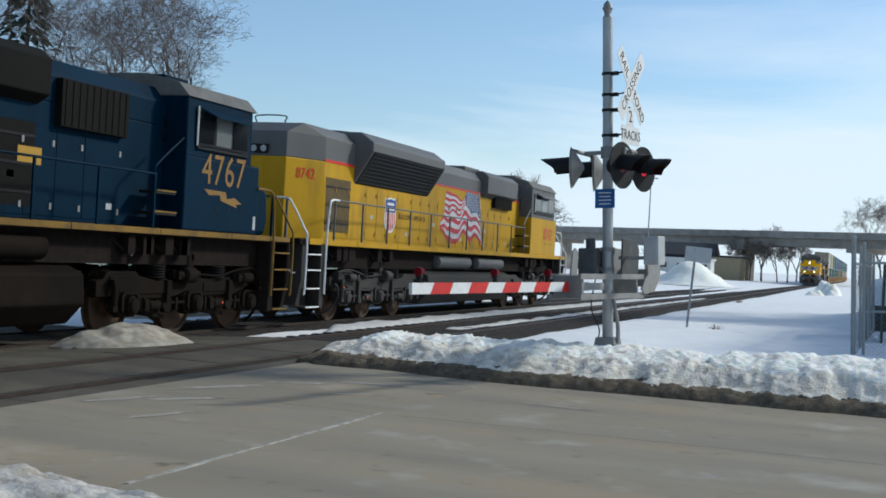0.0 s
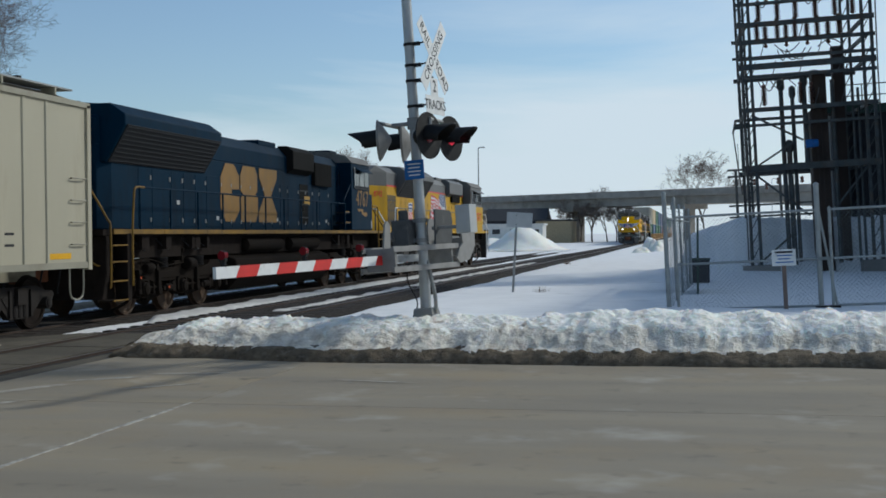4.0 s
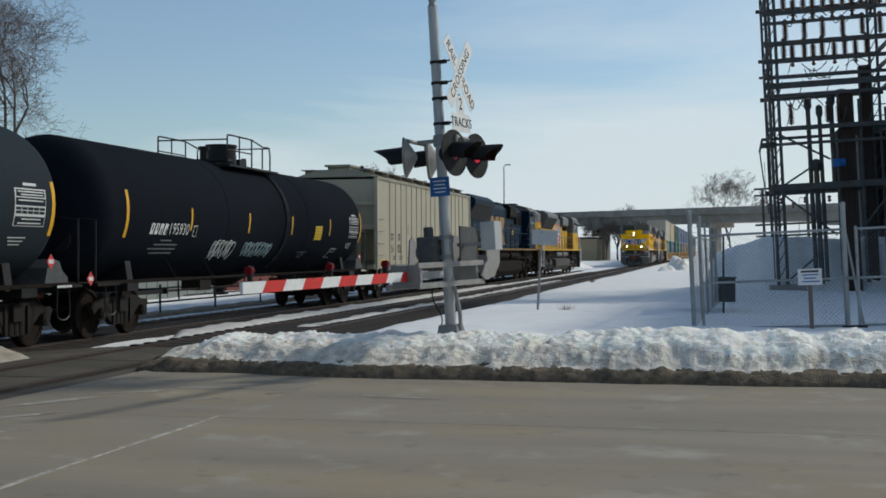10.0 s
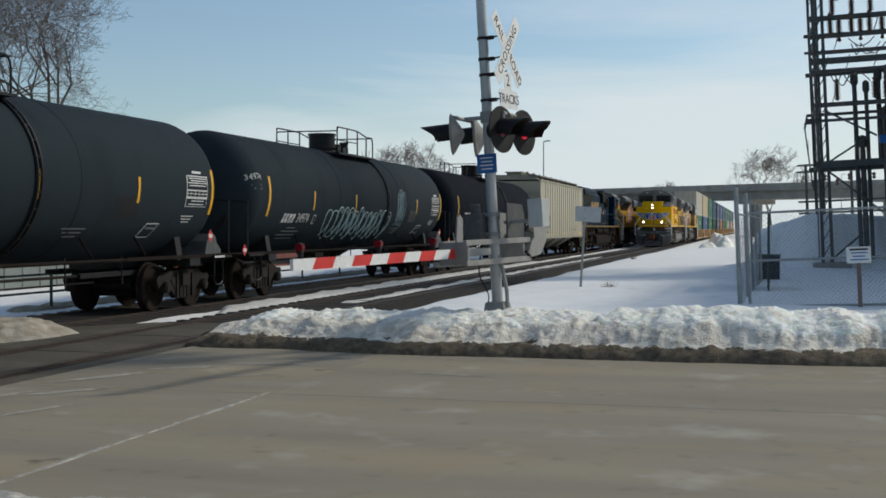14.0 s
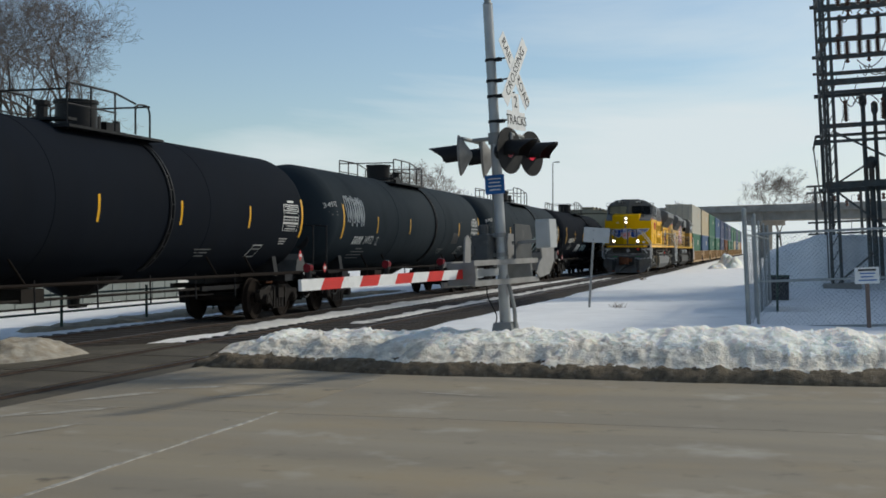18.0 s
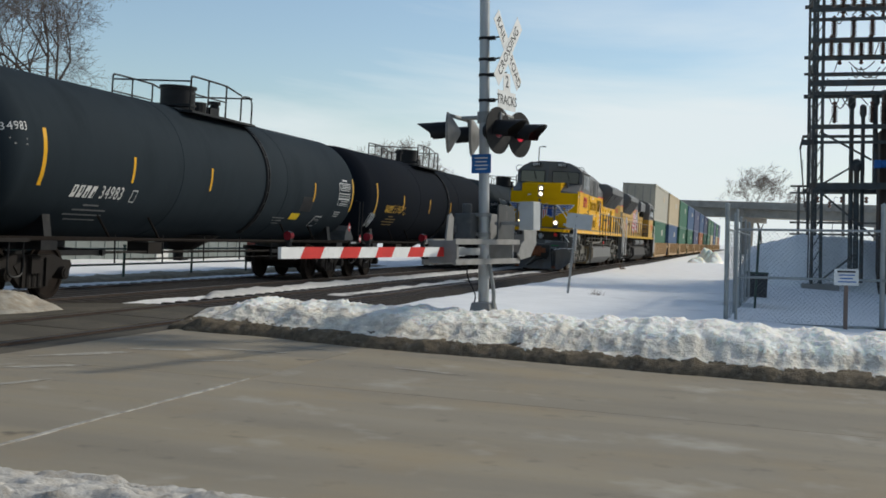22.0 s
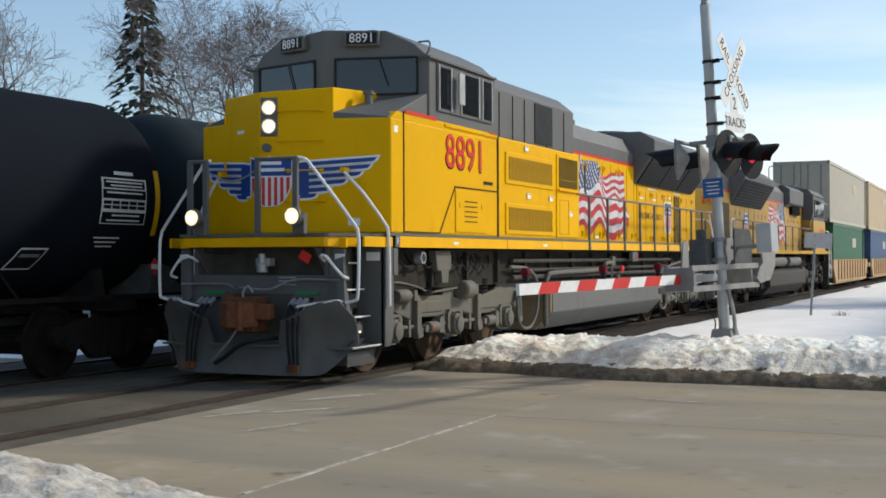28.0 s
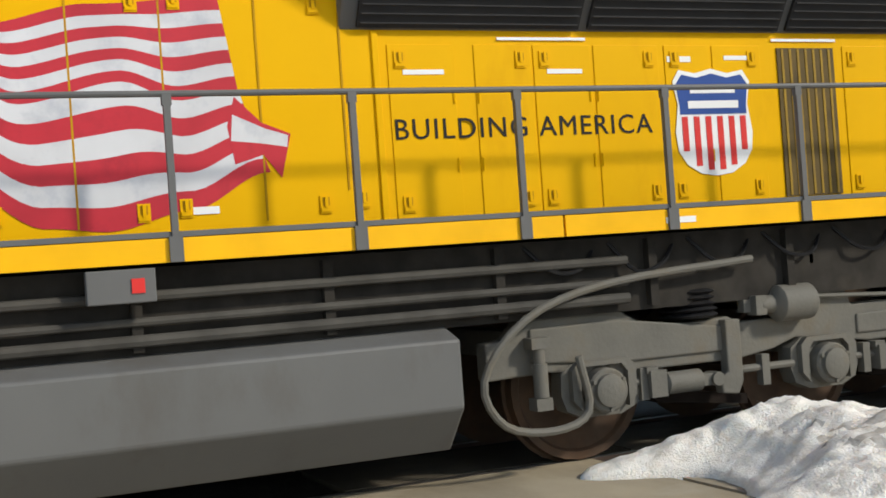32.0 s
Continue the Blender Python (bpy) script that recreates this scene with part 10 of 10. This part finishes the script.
def hopper_car(wheels):
    c = thing("hopper_car", "cream covered hopper car with ribbed sides and roof hatches", "hopper car")
    hl = 8.1
    body = part("body", Geo().prism([(-1.50, 1.05), (1.50, 1.05), (1.50, 4.18), (1.40, 4.26), (-1.40, 4.26), (-1.50, 4.18)], "y", -hl + 2.0, hl - 2.0).prism([(-1.46, 2.55), (1.46, 2.55), (1.46, 4.20), (-1.46, 4.20)], "y", -hl + 0.55, hl - 0.55), CREAM_D, c)
    for s in (-1, 1):
        part("side_sheet", Geo().box(1.505 * s, 0, 2.66, 0.02, 2 * hl, 3.10), CREAM, c, "large cream side sheet")
        part("side_sill", Geo().box(1.50 * s, 0, 1.10, 0.10, 2 * hl, 0.12), CREAM_D, c)
        part("top_chord", Geo().box(1.50 * s, 0, 4.20, 0.12, 2 * hl, 0.10), CREAM_D, c)
        rib = cached("hrib", lambda: Geo().prism([(-0.06, 0), (-0.035, 0.03), (0.035, 0.03), (0.06, 0)], "z", 1.16, 4.14).mesh("rib", CREAM))
        for k in range(17):
            y = -hl + 1.78 + (2 * hl - 3.4) * k / 16
            part("rib", rib, None, c, at=pose(1.513 * s, y, 0, 0, 0, -90 if s > 0 else 90))
        for e in (-1, 1):
            part("corner_post", Geo().box(1.50 * s, e * (hl - 0.06), 2.6, 0.12, 0.14, 3.2), CREAM, c)
            for k in range(4):
                part("rung", Geo().tube([(1.52 * s, e * (hl - 0.25), 1.5 + 0.42 * k), (1.58 * s, e * (hl - 0.25), 1.5 + 0.42 * k), (1.58 * s, e * (hl - 0.75), 1.5 + 0.42 * k), (1.52 * s, e * (hl - 0.75), 1.5 + 0.42 * k)], 0.014, 5), CREAM_D, c)
            part("stirrup", Geo().tube([(1.48 * s, e * (hl - 0.2), 1.05), (1.48 * s, e * (hl - 0.25), 0.5), (1.48 * s, e * (hl - 0.7), 0.5), (1.48 * s, e * (hl - 0.75), 1.05)], 0.02, 5), CREAM_D, c)
    for e in (-1, 1):
        part("end_sheet", Geo().add([(-1.46, e * (hl - 0.12), 4.15), (1.46, e * (hl - 0.12), 4.15), (1.46, e * (hl - 0.25), 2.5), (-1.46, e * (hl - 0.25), 2.5), (1.40, e * (hl - 2.2), 1.2), (-1.40, e * (hl - 2.2), 1.2)], [(0, 1, 2, 3), (3, 2, 4, 5)]), CREAM, c, "sloping end sheet")
        part("end_beam", Geo().box(0, e * (hl - 0.13), 3.32, 2.95, 0.14, 0.12).box(0, e * (hl - 0.15), 2.5, 2.95, 0.16, 0.18).box(0, e * (hl - 0.1), 1.1, 2.95, 0.5, 0.14), CREAM, c)
        for x in (-0.85, 0.85):
            part("end_post", Geo().box(x, e * (hl - 0.12), 1.8, 0.10, 0.10, 1.4), CREAM_D, c)
        part("end_rail", Geo().tube([(1.1, e * (hl + 0.05), 1.1), (1.1, e * (hl + 0.05), 2.3), (0.5, e * (hl + 0.05), 2.35), (0.45, e * (hl + 0.05), 1.1)], 0.018, 6), CREAM_D, c)
        part("brake_gear", Geo().box(0.2, e * (hl - 0.2), 1.95, 0.7, 0.25, 0.3), BLACKP, c)
        part("coupler", Geo().box(0, e * (hl + 0.45), 0.86, 0.28, 0.9, 0.26), RUST, c)
        part("centre_sill", Geo().box(0, e * (hl - 1.6), 0.95, 0.45, 3.6, 0.34), CREAM_D, c)
        freight_truck(c, e * (hl - 1.85), wheels, DROP)
    roof = part("roof", Geo().prism([(-1.46, 4.24), (1.46, 4.24), (0.7, 4.50), (-0.7, 4.50)], "y", -hl + 0.1, hl - 0.1), CREAM_D, c)
    part("hatch_coaming", Geo().box(0, 0, 4.56, 0.8, 2 * hl - 1.0, 0.14), CREAM_D, roof)
    for k in range(8):
        y = -hl + 1.2 + 1.95 * k
        part("hatch", Geo().box(0, y, 4.66, 0.95, 1.7, 0.07), CREAM_D, roof)
        part("hatch_lock", Geo().box(0.5, y + 0.5, 4.66, 0.12, 0.1, 0.14), BLACKP, roof)
    for s in (-1, 1):
        part("running_board", Geo().box(1.02 * s, 0, 4.50, 0.5, 2 * hl - 0.3, 0.03), GALV_DULL, roof)
        for k in range(9):
            part("board_bracket", Geo().box(1.12 * s, -hl + 0.6 + 1.85 * k, 4.42, 0.3, 0.06, 0.14), CREAM_D, roof)
    for k in range(3):
        y = -3.6 + 3.6 * k
        part("hopper_bay", Geo().add([(-1.4, y - 1.7, 1.1), (1.4, y - 1.7, 1.1), (1.4, y + 1.7, 1.1), (-1.4, y + 1.7, 1.1), (-0.45, y - 0.35, 0.42), (0.45, y - 0.35, 0.42), (0.45, y + 0.35, 0.42), (-0.45, y + 0.35, 0.42)], [(0, 1, 5, 4), (1, 2, 6, 5), (2, 3, 7, 6), (3, 0, 4, 7), (4, 5, 6, 7), (0, 3, 2, 1)]), UNDER, c)
        part("gate_frame", Geo().box(0, y, 0.40, 1.3, 0.95, 0.08).cyl((-0.75, y, 0.42), (0.75, y, 0.42), 0.03, n=6), BLACKP, c)
    # stencils
    for yy, z, body_, w in ((-5.97, 2.16, None, 0.34), (-5.0, 2.16, None, 0.34)):
        for q in (-0.095, 0.095):
            part("mark_bar", Geo().box(1.518, yy + q, z + 0.09, 0.004, 0.13, 0.06).box(1.518, yy + q - 0.04, z, 0.004, 0.05, 0.26).box(1.518, yy + q, z - 0.09 + (0.04 if q > 0 else 0), 0.004, 0.13, 0.05), SIGNB, c)
    part("number", text_mesh("56", 0.42, 0.002, SIGNB, 1.1, 0.75), None, c, at=Matrix.Translation((1.520, -5.97, 1.72)) @ SIDE)
    part("number", text_mesh("826", 0.42, 0.002, SIGNB, 1.1, 0.75), None, c, at=Matrix.Translation((1.520, -5.0, 1.72)) @ SIDE)
    for yy, z, w in ((-5.72, 1.45, 0.3), (-4.72, 1.45, 0.45), (-5.72, 1.36, 0.3), (-4.72, 1.36, 0.5), (-3.7, 1.38, 0.3), (4.6, 1.6, 0.35), (4.6, 1.5, 0.4), (5.2, 1.7, 0.3), (5.2, 1.5, 0.3), (3.7, 1.55, 0.3)):
        part("stencil_bar", Geo().box(1.518, yy, z, 0.004, w, 0.045), SIGNB, c)
    for yy, w in ((-7.1, 0.9), (-3.6, 0.4), (6.9, 0.9), (0.4, 0.4)):
        part("reflector", Geo().box(1.518, yy, 1.28, 0.004, w, 0.11), TANKREF, c)
    part("frame_mark", Geo().box(1.517, -3.72, 2.45, 0.004, 0.32, 0.36), CREAM_D, c)
    return c


A_TRAIN.append((hopper_car(A_WHEELS), -7.8, 0))

# locomotives of the outbound train: both with their cabs towards the front
def flag_on(loco, y, S):
    """The same waving flag, its pole towards the cab, on an older hood."""
    flag_mural(loco, 1.006 * S, S, y)


SPEC_YELLOW = {"gold": True, "cab": (2.6, 5.9), "window": (2.85, 5.6), "end": 23.6, "chamfer": 1.0, "radiator": (15.5, 20.8), "intake": (7.3, 9.3), "bulge": (7.0, 10.5), "filter": (21.0, 22.4), "tank": (8.0, 16.3), "tank_paint": GRIMEGREY, "truck_paint": GRIMEGREY, "trucks": (4.6, 19.4), "digits": (3.5, 2.55, 0.62), "slogan": 16.7, "shield": 18.35}
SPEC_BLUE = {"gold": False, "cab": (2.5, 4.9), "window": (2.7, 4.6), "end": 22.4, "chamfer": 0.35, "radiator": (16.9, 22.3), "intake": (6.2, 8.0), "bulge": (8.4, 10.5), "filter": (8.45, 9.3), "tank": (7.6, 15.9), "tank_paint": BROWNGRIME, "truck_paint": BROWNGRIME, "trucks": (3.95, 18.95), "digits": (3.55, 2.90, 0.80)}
a1 = hood_locomotive("yellow and grey six-axle diesel locomotive leading the outbound train", YELLOW_WORN, LGREY, "8742", A_WHEELS, SPEC_YELLOW, drop=DROP)
flag_on(a1, -0.4, -1)
A_TRAIN.append((a1, 48.7, 180))
a2 = hood_locomotive("dark blue six-axle diesel locomotive with gold emblem shapes", DEEPBLUE, DEEPBLUE, "4767", A_WHEELS, SPEC_BLUE, drop=DROP)
for outline in ([(15.9, 2.40), (15.55, 2.02), (14.95, 2.02), (14.55, 2.32), (14.55, 2.70), (15.10, 2.72), (15.10, 2.88), (14.55, 2.90), (14.55, 3.26), (14.95, 3.56), (15.55, 3.56), (15.9, 3.18)],
                [(14.42, 2.02), (13.30, 2.02), (13.10, 2.25), (13.10, 2.72), (13.30, 2.80), (13.14, 2.90), (13.14, 3.36), (13.35, 3.56), (14.25, 3.56), (14.46, 3.30), (14.46, 2.88), (14.25, 2.78), (14.42, 2.68)],
                [(13.02, 2.02), (11.50, 2.02), (11.50, 2.30), (11.98, 2.80), (11.48, 3.30), (11.48, 3.56), (12.98, 3.56), (12.98, 3.30), (12.52, 2.80), (13.02, 2.30)]):
    part("emblem_shape", Geo().prism(outline, "x", -1.012, -1.020), OLDGOLD, a2, "large flaking gold emblem shape")
part("arrow_mark", Geo().prism([(4.25, 2.56), (3.45, 2.55), (3.40, 2.42), (3.10, 2.46), (2.82, 2.36), (3.05, 2.34), (3.00, 2.28), (3.62, 2.38), (3.66, 2.48), (4.05, 2.46)], "x", -1.473, -1.479), OLDGOLD, a2, "gold zigzag mark")
part("yellow_notice", Geo().box(-1.014, 8.55, 2.75, 0.006, 0.55, 0.26), YELLOW_OLD, a2, "yellow warning notice")
A_TRAIN.append((a2, 24.3, 180))

# inbound train: two locomotives and double-stacked containers
b1 = locomotive("bright yellow and grey six-axle diesel locomotive, headlights lit", YELLOW, LGREY, "8891", B_WHEELS)
B_TRAIN.append((b1, 0.0, 0))
b2 = hood_locomotive("grimy yellow and grey diesel locomotive running backwards", YELLOW_OLD, LGREY, "8742", B_WHEELS, SPEC_YELLOW)
flag_on(b2, -0.4, -1)
B_TRAIN.append((b2, 47.0, 180))

CONT = {
    "white": mat("container_white", (0.42, 0.39, 0.32), 0.6, var=0.08, dirt=(0.4, 0.37, 0.3), dirt_amt=0.2, dirt_scale=1),
    "tan": mat("container_tan", (0.46, 0.37, 0.24), 0.6, var=0.1, dirt=(0.3, 0.24, 0.16), dirt_amt=0.2, dirt_scale=1),
    "green": mat("container_green", (0.03, 0.12, 0.065), 0.5, var=0.1, dirt=(0.02, 0.08, 0.04), dirt_amt=0.2, dirt_scale=1),
    "blue": mat("container_blue", (0.04, 0.085, 0.17), 0.5, var=0.1, dirt=(0.03, 0.06, 0.15), dirt_amt=0.2, dirt_scale=1),
    "navy": mat("container_navy", (0.06, 0.07, 0.13), 0.5, var=0.1),
    "orange": mat("container_orange", (0.30, 0.11, 0.04), 0.55, var=0.1),
}
WELL = mat("well_car_tan", (0.40, 0.26, 0.13), 0.65, var=0.15, dirt=(0.2, 0.13, 0.08), dirt_amt=0.3, dirt_scale=1)


def container(colour, length, group="containers on the inbound train"):
    c = thing("container", f"{colour} corrugated shipping container stacked on a well car", "container", group=group)
    m = CONT[colour]
    hl = length / 2

    def sides():
        g = Geo()
        n = int(length / 0.3)
        for s in (-1, 1):
            vs, fs = [], []
            for k in range(n * 2 + 1):
                y = -hl + 0.12 + (length - 0.24) * k / (2 * n)
                x = (1.265 if (k // 1) % 2 else 1.235) * s
                vs += [(x, y, 0.12), (x, y, 2.78)]
            fs = [(2 * k, 2 * k + 2, 2 * k + 3, 2 * k + 1) for k in range(2 * n)]
            g.add(vs, fs)
        g.box(0, 0, 1.45, 2.44, length - 0.1, 2.7)
        return g.mesh("shell", m)
    part("shell", cached(("cont", colour, length), sides), None, c)
    def posts():
        g = Geo()
        for s in (-1, 1):
            for e in (-1, 1):
                g.box(1.25 * s, e * (hl - 0.07), 1.45, 0.12, 0.14, 2.9)
            g.box(1.25 * s, 0, 2.83, 0.1, length, 0.13).box(1.25 * s, 0, 0.08, 0.1, length, 0.15)
        for e in (-1, 1):
            g.box(0, e * (hl - 0.06), 2.83, 2.5, 0.1, 0.13).box(0, e * (hl - 0.06), 0.08, 2.5, 0.1, 0.15)
        return g.mesh("frame", m)
    part("frame", cached(("contf", colour, length), posts), None, c)
    for x in (-0.62, 0.62):
        d = part("door", cached(("contd", colour), lambda: Geo().box(0, 0, 1.45, 1.16, 0.05, 2.55).mesh("door", m)), None, c, at=pose(x, -hl + 0.0, 0))
        for q in (-0.3, 0.3):
            part("lock_rod", cached("lockrod", lambda: Geo().cyl((0, -0.05, 0.2), (0, -0.05, 2.7), 0.025, n=6).mesh("lock_rod", GALV_DULL)), None, d, at=pose(q, 0, 0))
    part("logo_panel", Geo().box(1.272, hl * 0.35, 2.0, 0.006, 1.6, 0.5), CONT["white"] if colour != "white" else CONT["tan"], c)
    return c


def well_car(wheels, length=16.6):
    w = thing("well_car", "tan low-slung well car with a truck at each end", "well car", group="well cars of the inbound train")
    hl = length / 2
    part("floor", cached("wfloor", lambda: Geo().box(0, 0, 0.25, 2.5, 14.4, 0.08).mesh("floor", WELL)), None, w)
    for s in (-1, 1):
        part("side_wall", cached(("wside", s), lambda: Geo().prism([(-hl + 0.6, 1.05), (-hl + 1.5, 0.30), (hl - 1.5, 0.30), (hl - 0.6, 1.05), (hl - 0.6, 1.42), (-hl + 0.6, 1.42)], "x", 1.33 * s, 1.43 * s).mesh("side_wall", WELL)), None, w)
        for k in range(11):
            part("stake", cached("stake", lambda: Geo().box(0, 0, 0.92, 0.06, 0.10, 0.95).mesh("stake", WELL)), None, w, at=pose(1.455 * s, -6 + 1.2 * k, 0))
    for e in (-1, 1):
        part("end_platform", cached("wend", lambda: Geo().box(0, 0, 1.08, 2.7, 1.3, 0.24).mesh("end_platform", WELL)), None, w, at=pose(0, e * (hl - 0.35), 0))
        freight_truck(w, e * (hl - 0.2), wheels)
    return w


STACKS = [("green", "white"), ("blue", "tan"), ("green", "green"), ("green", "blue"), ("navy", "navy"), ("orange", "blue"), ("green", "navy"), ("green", "green"), ("tan", "green"), ("blue", "navy"), ("tan", "green"), ("orange", "navy")]
for k, (low_, up_) in enumerate(STACKS):
    y = 55.7 + 17.9 * k
    w = well_car(B_WHEELS if k < 4 else [])
    B_TRAIN.append((w, y, 0))
    for z, col, ln in ((0.30, low_, 14.0 if k % 3 else 13.6), (3.21, up_, 16.1)):
        c = container(col, ln)
        B_TRAIN.append((c, y, 0, z))


# ---- how the two trains move ----
A_RUN = [(0.0, -0.5), (3.0, 16.6), (6.0, 33.6), (9.0, 51.2), (12.0, 69.4), (15.0, 87.7), (18.0, 106.0), (21.0, 124.3), (26.0, 154.8), (32.0, 191.4)]
B_RUN = [(0.0, 199.0), (6.0, 159.5), (13.0, 112.4), (18.0, 78.6), (23.0, 45.6), (26.0, 26.2), (28.5, 9.41), (29.0, 6.08), (29.5, 2.81), (30.0, -0.31), (30.5, -3.32), (31.0, -6.42), (31.5, -9.44), (32.0, -12.54)]


def along(run, t):
    for (a, p), (b, q) in zip(run, run[1:]):
        if t <= b:
            return p + (q - p) * (t - a) / (b - a)
    return run[-1][1]


def motions():
    """Outbound train on the far track, inbound train on the near track, wheels rolling with them."""
    times = [k / 10 for k in range(321)]
    for ob, y0, turn in A_TRAIN:
        walk(ob, [(t, pose(C2, y0 + s, 0, 0, 0, turn)) for t, s in A_RUN])
    for ob, y0, turn, *lift in B_TRAIN:
        walk(ob, [(t, pose(C1, y0 + s, lift[0] if lift else 0, 0, 0, turn)) for t, s in B_RUN])
    for run, sets in ((A_RUN, A_WHEELS), (B_RUN, B_WHEELS)):
        for ob, place, radius in sets:
            s0 = along(run, 0.0)
            walk(ob, [(t, Matrix.Translation(place) @ Matrix.Rotation(-(along(run, t) - s0) / radius, 4, 'X')) for t in times])


motions()
